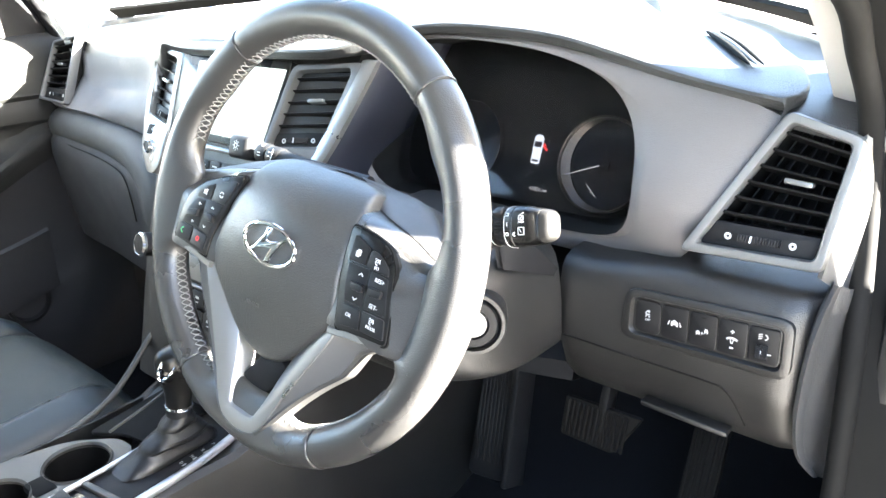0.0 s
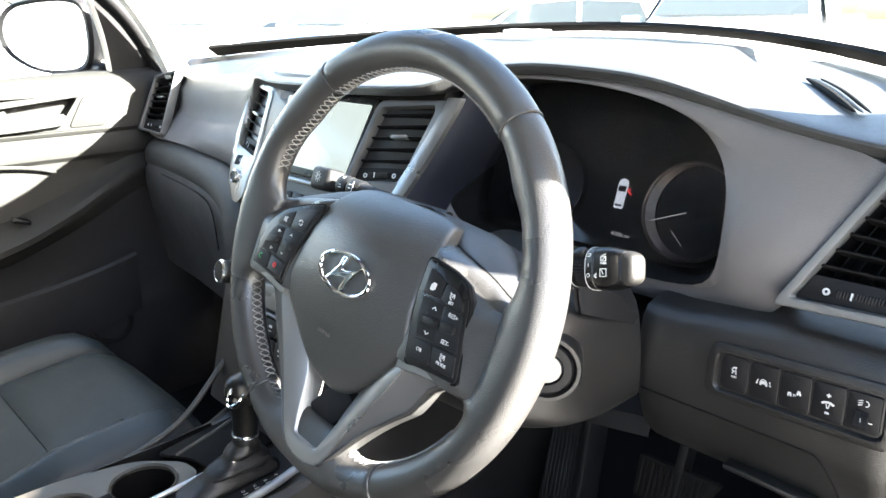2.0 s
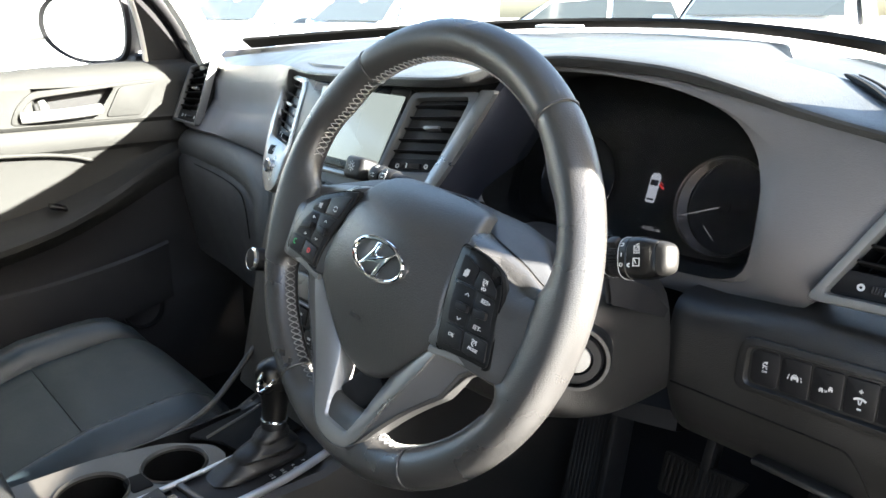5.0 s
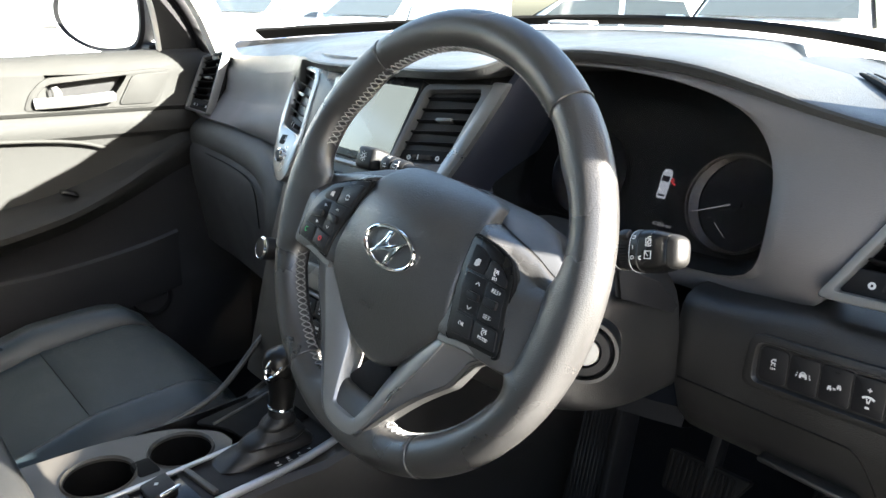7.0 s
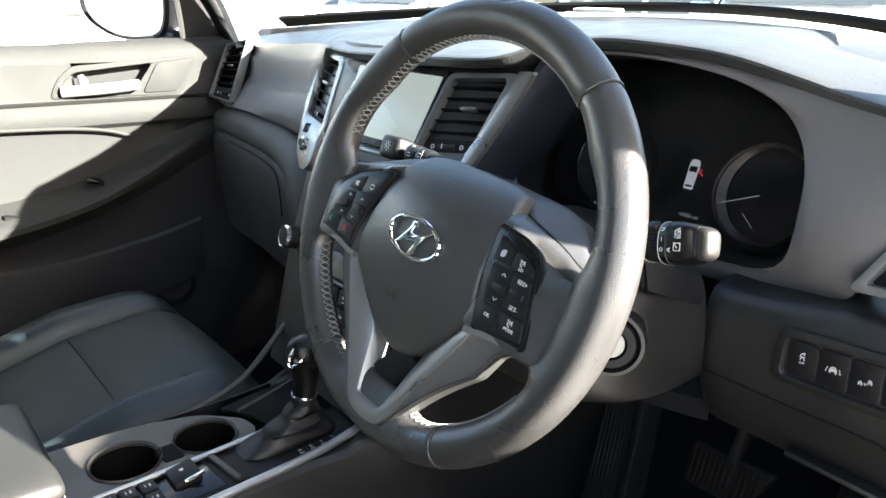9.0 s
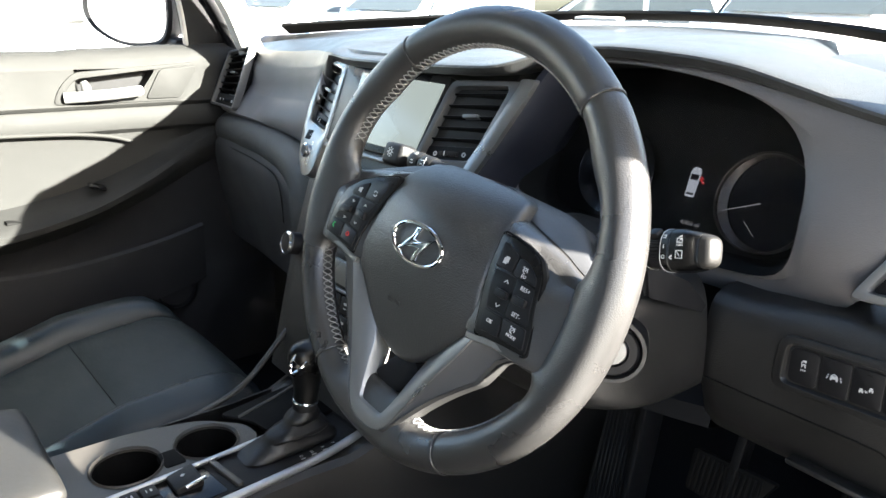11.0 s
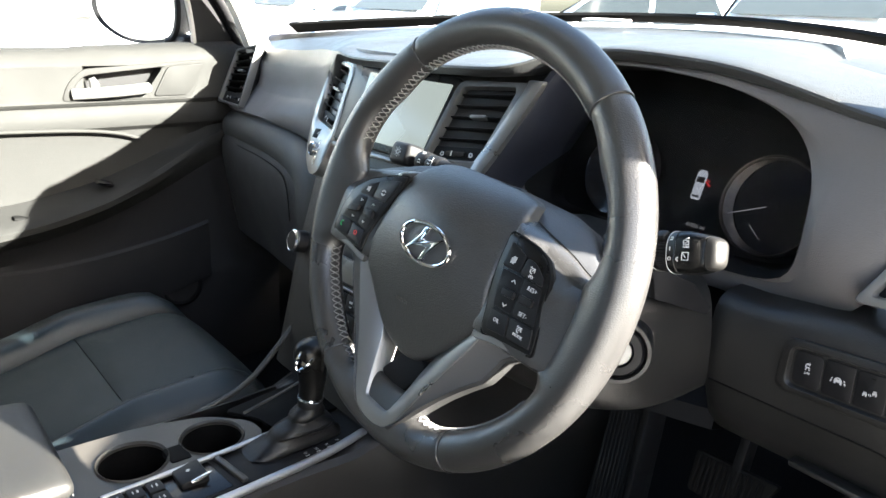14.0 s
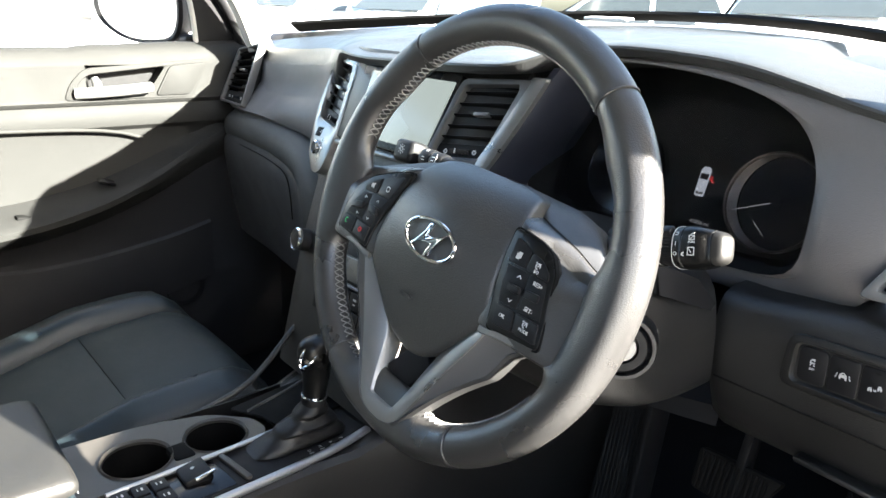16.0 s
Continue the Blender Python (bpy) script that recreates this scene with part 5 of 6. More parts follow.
def dashboard():
    dash = thing("dashboard", (0, 0.4, -0.2), "black and grey moulded car dashboard in bright sun", "dashboard", kind="structure")
    dash_top(dash)
    fascia(dash)
    lower_panel(dash)
    passenger_side(dash)
    # demister outlet just inside the pad's edge
    for pts, r, mat in ((((0.517, 0.428), (0.560, 0.372), (0.600, 0.322)), 0.0030, SEAM), (((0.529, 0.432), (0.572, 0.376), (0.612, 0.322)), 0.0016, SEAM), (((0.523, 0.430), (0.566, 0.374), (0.606, 0.322)), 0.0022, DASH)):
        line = smooth_line([(x, y, z) for (x, y), z in zip(pts, (0.1335, 0.1265, 0.1165))], 8)
        part("demister_slot" if mat is SEAM else "demister_rib", tube(line, [0.0004 + r * math.sin(math.pi * i / (len(line) - 1)) ** 0.6 for i in range(len(line))], 8), mat, dash, "dark demister slot" if mat is SEAM else "")
    tag = basis((-0.10, 0.735, 0.170), (1, 0, 0), (0, 1, 0.1))
    part("chassis_plate", slab(rounded([(-0.05, -0.012), (0.05, -0.012), (0.05, 0.012), (-0.05, 0.012)], 0.006), 0.004, tag, 0.001), WHITE, dash, "small white plate at the foot of the glass")
    instruments()
    switches()
    centre_stack()
    vent("side_vent", [(0.653, 0.268, 0.090), (0.7125, 0.2605, 0.076), (0.702, 0.237, -0.028), (0.585, 0.238, -0.034)], "trapezoid dash vent with silver surround at the driver's door", 6, 0.0085, 0.55, skirt=0.030)
    face = smooth_line([(0.711, 0.2655, 0.079), (0.709, 0.258, 0.045), (0.7055, 0.249, 0.005), (0.7015, 0.2395, -0.034)], 4)
    end = smooth_line([(0.7125, 0.274, 0.079), (0.7185, 0.276, 0.040), (0.7215, 0.276, -0.008), (0.7200, 0.272, -0.060)], 4)
    rows = [[(a[0] - 0.004, a[1] + 0.004, a[2]), a, tuple((p * 0.5 + q * 0.5) + o for p, q, o in zip(a, b, (0.0022, -0.0015, 0))), b, (b[0] + 0.001, b[1] + 0.03, b[2])] for a, b in zip(face, end)]
    part("vent_side", loft(rows), SILVER, dash, "satin silver flank beside the vent")
    vent("side_vent", [(-0.752, 0.3250, 0.0770), (-0.663, 0.3290, 0.0935), (-0.662, 0.2830, -0.0345), (-0.773, 0.282, -0.032)], "trapezoid dash vent with dark satin surround at the passenger door", 6, 0.0055, 0.5, VENTGREY)
    stack_plate = lambda s, pts: [(s * x, 0.1695 + 0.45 * z + 0.20 * (abs(x) - 0.12), z) for x, z in pts]
    corners = stack_plate(1, [(0.122, 0.0935), (0.203, 0.1005), (0.181, 0.010), (0.103, 0.003)])
    vent("centre_vent", corners, "centre dash vent with horizontal slats in a dark frame", 5, 0.004, 0.55, VENTGREY, 0.20, outline=stack_plate(1, [(0.116, 0.098), (0.205, 0.1030), (0.226, 0.1045), (0.229, 0.100), (0.212, 0.050), (0.193, 0.006), (0.180, -0.004), (0.150, -0.008), (0.098, -0.006)]))
    rows = []
    for x, z, w in smooth_line([(0.2195, 0.1060, 0.0100), (0.2180, 0.098, 0.0115), (0.2040, 0.055, 0.0115), (0.1870, 0.010, 0.0115), (0.1750, -0.012, 0.0100), (0.150, -0.030, 0.0060)], 5):
        y = 0.1695 + 0.45 * z + 0.20 * (x - 0.12)
        rows.append([(x - w, y + 0.004, z), (x - w, y - 0.0035, z), (x - w * 0.6, y - 0.0052, z), (x + w * 0.4, y - 0.0050, z), (x + w * 0.9, y - 0.0030, z), (x + w, y + 0.004, z)])
    part("stack_strip", loft(rows, caps=True), SILVER, dash, "satin silver strip beside the centre vent")
    rows = []
    for z, x in smooth_line([(0.118, 0.236), (0.100, 0.2285), (0.075, 0.220), (0.050, 0.2115), (0.028, 0.202), (0.006, 0.1925), (-0.02, 0.184), (-0.05, 0.178), (-0.09, 0.170)], 3):
        y0 = 0.1695 + 0.45 * z + 0.20 * (x - 0.12)
        y1 = 0.335 + 0.3 * z
        rows.append([(x - 0.010, y0 + 0.004, z), (x, y0 + 0.004, z), (x + 0.004, y0 + 0.012, z), (x + 0.007, y0 + 0.03, z), (x + 0.006, (y0 + y1) / 2, z), (x - 0.004, y1, z)])
    part("hood_cheek", loft(rows), CHEEK, dash, "smooth dark side wall of the instrument hood")
    m = [(-x, y, z) for x, y, z in corners]
    vent("centre_vent", [m[1], m[0], m[3], m[2]], "centre dash vent in a silver plate beside the screen", 5, 0.004, 0.5, None, 0.20, outline=stack_plate(-1, [(0.106, 0.100), (0.186, 0.104), (0.196, 0.085), (0.202, 0.025), (0.178, -0.036), (0.140, -0.058), (0.112, -0.052), (0.098, 0.0)]))


dashboard()


# ---------------------------------------------------------------- steering column, stalks, start button
def column():
    col = thing("steering_column", (XW, 0.15, -0.15), "grey-black plastic steering column shroud", "steering column")
    rows = []
    for z, w, lead in smooth_line([(-0.022, 0.045, 0.150), (-0.026, 0.064, 0.115), (-0.038, 0.085, 0.080), (-0.06, 0.106, 0.060), (-0.10, 0.113, 0.058), (-0.130, 0.114, 0.063), (-0.146, 0.114, 0.073), (-0.156, 0.112, 0.090), (-0.162, 0.104, 0.135)], 3):
        row = []
        for k in range(41):
            a = math.pi * k / 40
            c, s = math.cos(a), math.sin(a)
            x = XW - 0.002 - w * math.copysign(abs(c) ** 0.75, c)
            y = 0.26 - (0.26 - lead) * s ** 0.62 - 0.03 * (1 - s) - (0.168 + z) * 0.05
            row.append((x, y, z))
        rows.append(row)
    bm = loft(rows)
    own = bmesh.new()
    own.faces.new([own.verts.new(p) for p in rows[0]])
    merge(own, None, bm)
    own = bmesh.new()
    own.faces.new([own.verts.new(p) for p in rows[-1]])
    merge(own, None, bm)
    part("shroud", bm, LOWER, col, "moulded column shroud")
    part("stalk_boot", spin([(0.024, -0.012), (0.024, 0.002), (0.021, 0.005), (0.017, 0.003), (0.015, -0.004)], basis((0.462, 0.105, -0.006), (0.55, 0.83, 0.1), (0, -0.1, 1)), 32, caps=False), DARK, col, "round boot at the root of the stalk")
    flap = [[(0.462, 0.140, -0.024), (0.468, 0.150, -0.0265), (0.477, 0.182, -0.041), (0.4765, 0.218, -0.072)], [(0.468, 0.140, -0.050), (0.474, 0.150, -0.053), (0.478, 0.166, -0.0595), (0.476, 0.212, -0.078)]]
    part("column_gaiter", loft(flap + [[(x - 0.006, y, z) for x, y, z in r] for r in reversed(flap)], round_rows=True), DARK, col, "dark gaiter beside the column")
    return col


def stalks():
    # wiper stalk on the driver's right
    right = thing("wiper_stalk", (0.46, 0.09, -0.01), "black wiper stalk with worn silver-grey tip and white markings", "stalk", "column stalks")
    a, b = Vector((0.445, 0.085, -0.002)), Vector((0.5585, 0.0687, 0.0292))
    way = (b - a).normalized()
    m = basis(a, way, (0, -0.2, 1)) @ pose(0, 0, 0, -24)

    def sleeve(sections, caps=True):
        rows = []
        for d, hy, hz, e in sections:
            d = d if d < 0.045 else (d + 0.0083 * (d - 0.045) / 0.0322 if d < 0.0772 else 0.0855 + (d - 0.0772) * 0.766)
            rows.append([(d, hy * math.copysign(abs(math.cos(k * math.tau / 48)) ** e, math.cos(k * math.tau / 48)), hz * math.copysign(abs(math.sin(k * math.tau / 48)) ** e, math.sin(k * math.tau / 48))) for k in range(48)])
        return loft(rows, round_cols=True, caps=caps, m=m)
    part("arm", sleeve([(0, 0.0065, 0.0065, 1), (0.030, 0.0078, 0.0075, 1), (0.044, 0.0110, 0.0100, 0.95), (0.050, 0.0124, 0.0115, 0.9)]), BUTTON, right, "black stalk arm")
    part("ring", sleeve([(0.048, 0.0130, 0.0120, 0.9), (0.0495, 0.0140, 0.0130, 0.85), (0.0600, 0.0146, 0.0134, 0.82), (0.0625, 0.0138, 0.0126, 0.82)]), BUTTON, right, "black turning ring")
    part("ring_core", sleeve([(0.062, 0.0126, 0.0115, 0.85), (0.0775, 0.0130, 0.0118, 0.85)]), SEAM, right)
    bm = bmesh.new()
    for k in range(44):
        an = k * math.tau / 44
        c, s = math.cos(an), math.sin(an)
        block((0.0088, 0.0011, 0.0013), m @ pose(0.0779, 0.0132 * math.copysign(abs(c) ** 0.85, c), 0.0120 * math.copysign(abs(s) ** 0.85, s), math.degrees(an)), 0.0003, 1, bm=bm)
    part("ribbed_ring", bm, DARK, right, "ribbed ring")
    part("scale_line", sleeve([(0.0640, 0.0140, 0.0128, 0.85), (0.0644, 0.0141, 0.0129, 0.85), (0.0648, 0.0140, 0.0128, 0.85)], False), WHITE, right, "white scale line")
    part("tab", block((0.0095, 0.0075, 0.0065), m @ pose(0.0779, 0.0110, 0.0095, -48), 0.0018), BUTTON, right, "small black slide tab")
    part("collar", sleeve([(0.0772, 0.0140, 0.0125, 0.8), (0.0780, 0.0152, 0.0136, 0.74), (0.0858, 0.0153, 0.0137, 0.7), (0.0866, 0.0146, 0.0130, 0.7)]), HEAD, right, "black collar")
    part("collar_line", sleeve([(0.0773, 0.0154, 0.0138, 0.74), (0.0776, 0.0155, 0.0139, 0.74), (0.0780, 0.0154, 0.0138, 0.74), (0.0778, 0.0146, 0.0130, 0.74)], False), WHITE, right, "thin white ring line")
    part("head", sleeve([(0.0869, 0.0146, 0.0130, 0.68), (0.0880, 0.0152, 0.0136, 0.62), (0.0960, 0.0150, 0.0132, 0.55), (0.1060, 0.0138, 0.0120, 0.52), (0.1125, 0.0126, 0.0107, 0.52), (0.1160, 0.0119, 0.0098, 0.55), (0.1166, 0.0112, 0.0092, 0.6)]), HEAD, right, "black faceted stalk head")
    part("tip", sleeve([(0.1168, 0.0110, 0.0090, 0.6), (0.1174, 0.0117, 0.0096, 0.56), (0.1215, 0.0107, 0.0086, 0.56), (0.1245, 0.0095, 0.0074, 0.6), (0.1262, 0.0075, 0.0056, 0.7), (0.1268, 0.0040, 0.0028, 0.9)]), TIP, right, "worn silver-grey stalk tip")
    for dy, word in ((0.0075, ""), (0.0020, "I"), (-0.0052, "O")):
        spot = m @ pose(0.0892, dy, 0.0139)
        if word:
            writing("collar_mark", word, 0.0042, spot, WHITE, right)
        else:
            bars("collar_mark", [(0, 0.001, 0.0026, 0.0006, 0), (0, -0.001, 0.0026, 0.0006, 0), (0.001, 0, 0.0006, 0.0022, 0)], m @ pose(0.0892, 0.0092, 0.0128, -25), WHITE, right)
    bars("index_mark", [(0, 0.0007, 0.0024, 0.0009, 30), (0, -0.0007, 0.0024, 0.0009, -30)], m @ pose(0.0958, -0.0052, 0.0136, 0, 6), WHITE, right, "white pointer")
    for k in range(5):
        bars("ring_mark", [(0, 0, 0.0026, 0.0008, 20 * k)], m @ pose(0.0588, 0.010 - 0.005 * k, 0.0134 - 0.0006 * abs(k - 2)), WHITE, right)
    face = m @ pose(0.1022, 0, 0.0129, 0, 7)
    bars("symbol", [(-0.0024, -0.003, 0.0005, 0.0052, 0), (0.0026, -0.003, 0.0005, 0.0052, 0), (0.0001, -0.0004, 0.0055, 0.0005, 0), (0.0001, -0.0056, 0.0055, 0.0005, 0), (-0.0008, -0.0024, 0.0005, 0.0042, 35)], face, WHITE, right, "white wiper symbol")
    bars("symbol", [(-0.0018, 0.0065, 0.0005, 0.0030, 0), (0.0022, 0.0065, 0.0005, 0.0030, 0), (0.0002, 0.0080, 0.0045, 0.0005, 0), (0.0002, 0.0050, 0.0045, 0.0005, 0), (0.0004, 0.0066, 0.0030, 0.0004, 40), (0.0008, 0.0092, 0.003, 0.0005, 20)], face, WHITE, right, "white washer symbol")
    writing("lettering", "PUSH", 0.0021, face @ pose(0.0002, 0.0034, 0), WHITE, right)
    # light stalk on the left
    left = thing("light_stalk", (0.29, 0.10, 0.0), "black light stalk with white lamp symbols", "stalk", "column stalks")
    a, b = Vector((0.345, 0.102, 0.018)), Vector((0.133, 0.110, 0.0225))
    m = basis(a, (b - a).normalized(), (0, -0.2, -1))
    turn = m @ Matrix.Rotation(radians(90), 4, "Y")
    part("arm", spin([(0.006, 0), (0.007, 0.095), (0.0085, 0.123), (0.0095, 0.129)], turn, 24), BUTTON, left, "black stalk arm")
    part("ring", spin([(0.0098, 0.129), (0.0108, 0.131), (0.0108, 0.146), (0.0100, 0.148)], turn, 28), BUTTON, left, "black turning ring")
    part("collar", spin([(0.0108, 0.149), (0.0114, 0.151), (0.0114, 0.163), (0.0108, 0.165)], turn, 28), BUTTON, left, "black turning collar")
    front = basis((0.150, 0.110, 0.0228), (1, -0.04, 0.03), (0.0, 0.35, 1))
    head = part("head", block((0.034, 0.025, 0.025), front, 0.0055, 3), BUTTON, left, "black turning head")
    face = front @ pose(-0.001, 0.001, 0.0127)
    bm = bmesh.new()
    ring_print(bm, face, 0.0018, 0.0031)
    for k in range(8):
        block((0.0020, 0.0010, 0.0003), face @ pose(0, 0, 0, 0, 0, 45 * k) @ pose(0.0048, 0, 0), 0, bm=bm)
    part("lamp_symbol", bm, WHITE, head, "white lamp symbol")
    spot = lambda d, ang: Matrix.Translation(a + (b - a).normalized() * d) @ front.to_3x3().to_4x4() @ pose(0, 0, 0, ang)
    bars("ring_marking", [(0, 0.002, 0.005, 0.0010, 0), (0, 0.004, 0.005, 0.0010, 0), (0, 0.003, 0.0010, 0.003, 0)], spot(0.156, -35) @ pose(0, 0, 0.0116), WHITE, left)
    bars("ring_marking", [(0, -0.001, 0.005, 0.0010, 0), (0, 0.002, 0.004, 0.0010, 0)], spot(0.156, 5) @ pose(0, 0, 0.0116), WHITE, left)
    bars("ring_marking", [(0.003, 0, 0.0008, 0.012, 0), (-0.002, 0.002, 0.005, 0.0010, 0), (-0.002, -0.002, 0.004, 0.0010, 0)], spot(0.138, -10) @ pose(0, 0, 0.0110), WHITE, left)


def start_button():
    b = thing("start_button", (0.40, 0.2, -0.15), "round engine start button with silver ring", "button")
    m = basis((0.460, 0.106, -0.0905), (0.82, 0.55, 0.0), (0.03, 0.12, 1))
    part("collar", spin([(0.0300, -0.02), (0.0300, 0.002), (0.0285, 0.006), (0.0255, 0.006), (0.0235, 0.001)], m, 40, caps=False), LOWER, b, "black collar")
    part("ring", spin([(0.0235, -0.01), (0.0232, 0.003), (0.021, 0.006), (0.0145, 0.006), (0.0135, 0.002)], m, 40, caps=False), BUTTON, b, "black turning ring")
    part("cap", spin([(0.0130, -0.01), (0.0130, 0.004), (0.012, 0.0055), (0.0001, 0.0060)], m, 40), SILVER, b, "pale metal button cap")


column()
stalks()
start_button()

# ---------------------------------------------------------------- centre console
def console():
    con = thing("centre_console", (0.0, -0.1, -0.64), "grey-black centre console with cup holders and silver trim", "centre console")
    # left bay: plate with two cup wells
    plate = rounded([(-0.082, -0.30), (0.043, -0.30), (0.036, -0.03), (0.020, -0.014), (-0.012, -0.016), (-0.056, -0.06), (-0.078, -0.14)], 0.02, 6)
    wells = [(-0.006, -0.169, 0.0385), (-0.002, -0.073, 0.0365)]
    part("cup_plate", plate_with_holes(plate, wells, -0.346, 0.006), CONSOLE, con, "grey cup-holder plate")
    for cx, cy, r in wells:
        part("cup_well", spin([(r + 0.001, 0.0), (r, -0.004), (r - 0.003, -0.095), (r - 0.007, -0.102), (0.0001, -0.102)], pose(cx, cy, -0.3455), 40, caps=False), WELL, con, "round rubber cup well, blackened for its shade")
        part("well_lip", spin([(r + 0.004, 0.0002), (r + 0.0025, 0.0022), (r, 0.0)], pose(cx, cy, -0.3455), 40, caps=False), CONSOLE, con)
    # black block put where a shaded channel joins the two wells
    part("cup_channel_block", block((0.036, 0.026, 0.012), pose(0.008, -0.121, -0.3495), 0.004), SEAM, con, "black block for the dark channel between the wells")
    # body sides
    rows = []
    for y, zt in ((-0.6, -0.37), (-0.3, -0.352), (-0.1, -0.350), (0.0, -0.350), (0.06, -0.349), (0.10, -0.335), (0.16, -0.30), (0.22, -0.27), (0.32, -0.235), (0.50, -0.20), (0.70, -0.18)):
        w = 0.02 * max(0, min(1, (y - 0.02) / 0.15))
        rows.append([(-0.105 - w, y, -0.64), (-0.100 - w, y, zt - 0.03), (-0.094 - w, y, zt - 0.008), (-0.084 - w, y, zt - 0.004), (-0.080 - w, y, zt - (0.115 if y < 0.05 else 0.008)), (0.036, y, zt - (0.115 if y < 0.05 else 0.010)), (0.042, y, zt - 0.014), (0.112 + w, y, zt - 0.006), (0.120 + w, y, zt - 0.012), (0.126 + w, y, zt - 0.04), (0.135 + w, y, -0.64)])
    part("console_body", loft(rows), LOWER, con, "black console body")
    # silver strips
    for pts, r, nm in ((((0.051, -0.22, -0.342), (0.043, -0.10, -0.343), (0.036, 0.0, -0.342), (0.032, 0.05, -0.340)), 0.0032, "inner strip"), (((0.120, -0.20, -0.353), (0.115, -0.09, -0.352), (0.107, 0.02, -0.351), (0.098, 0.09, -0.345)), 0.0054, "outer strip")):
        part("silver_strip", tube(smooth_line(pts, 6), r, 10), EDGING, con, "satin silver edging")
    # selector plate
    part("selector_plate", slab(rounded([(0.046, -0.24), (0.116, -0.24), (0.105, 0.03), (0.096, 0.09), (0.032, 0.09), (0.038, -0.05)], 0.006), 0.012, pose(0, 0, -0.3475), 0.001), DARK, con, "black selector plate")
    part("cross_bar", block((0.070, 0.008, 0.006), pose(0.073, -0.083, -0.345, 0, 0, 8), 0.002), CONSOLE, con, "grey cross bar")
    # parking-brake tray and keys
    part("key_tray", slab(rounded([(0.048, -0.22), (0.112, -0.22), (0.106, -0.092), (0.044, -0.098)], 0.004), 0.02, pose(0, 0, -0.3465), 0.001), GLOSS, con, "gloss black tray")
    key = part("parking_brake_key", block((0.034, 0.032, 0.014), pose(0.064, -0.126, -0.344, 12), 0.003), BUTTON, con, "parking brake key")
    part("key_edge", block((0.004, 0.024, 0.004), pose(0.082, -0.120, -0.338, 12), 0.001), CHROME, key, "bright key edge")
    bars("key_marking", [(0, 0, 0.004, 0.004, 45)], pose(0.062, -0.128, -0.3365, 12), WHITE, key)
    for i in range(2):
        for j in range(3):
            b = part("console_key", block((0.022, 0.018, 0.008), pose(0.062 + 0.025 * i, -0.166 - 0.021 * j, -0.345), 0.002), BUTTON, con, "black console key")
            bars("key_marking", [(0, 0.002, 0.005, 0.002, 0), (0, -0.003, 0.005, 0.0010, 0)], pose(0.062 + 0.025 * i, -0.166 - 0.021 * j, -0.3408), WHITE, b)
    for i, ch in enumerate("PRND"):
        y = 0.052 - 0.0155 * i
        writing("selector_letter", ch, 0.0062, pose(0.0925 + 0.001 * i, y, -0.3471), WHITE, con)
        bars("selector_box", [(0, 0, 0.0018, 0.006, 0)], pose(0.0985 + 0.001 * i, y, -0.3471), WHITE, con)
    part("storage_tray", slab(rounded([(-0.052, -0.034), (-0.010, -0.006), (0.026, 0.000), (0.026, 0.10), (-0.075, 0.10)], 0.008), 0.004, pose(0, 0, -0.3448), 0.0005), SEAM, con, "dark storage tray")
    # brace on the passenger's side
    bar = smooth_line([(-0.088, -0.090, -0.362), (-0.098, -0.055, -0.364), (-0.102, 0.021, -0.342), (-0.106, 0.086, -0.287), (-0.110, 0.128, -0.246), (-0.115, 0.15, -0.20)], 6)
    part("knee_rail", tube(bar, 0.0042, 10), CONSOLE, con, "grey knee rail beside the console")
    rim = smooth_line([(0.0, -0.030, -0.325), (0.0, 0.0, -0.318), (0.0, 0.03, -0.311), (-0.005, 0.07, -0.302)], 5)
    part("tray_rim", tube(rim, 0.0018, 8), CONSOLE, con, "thin rim of the storage tray")


def plate_with_holes(outline, holes, z, thick):
    """A plate at height z with round wells cut through it."""
    own = bmesh.new()
    edges = []
    def ring(pts):
        vs = [own.verts.new((x, y, z)) for x, y in pts]
        for a, b in zip(vs, vs[1:] + vs[:1]):
            edges.append(own.edges.new((a, b)))
    ring(outline)
    for cx, cy, r in holes:
        ring([(cx + r * math.cos(k * math.tau / 40), cy + r * math.sin(k * math.tau / 40)) for k in range(40)])
    bmesh.ops.triangle_fill(own, use_beauty=True, use_dissolve=False, edges=edges)
    drop = [f for f in own.faces if any((f.calc_center_median().x - cx) ** 2 + (f.calc_center_median().y - cy) ** 2 < (r * 0.985) ** 2 and all(((v.co.x - cx) ** 2 + (v.co.y - cy) ** 2) < (r * 1.01) ** 2 for v in f.verts) for cx, cy, r in holes)]
    bmesh.ops.delete(own, geom=drop, context="FACES")
    g = bmesh.ops.extrude_face_region(own, geom=own.faces[:])
    bmesh.ops.translate(own, vec=(0, 0, -thick), verts=[v for v in g["geom"] if isinstance(v, bmesh.types.BMVert)])
    return own


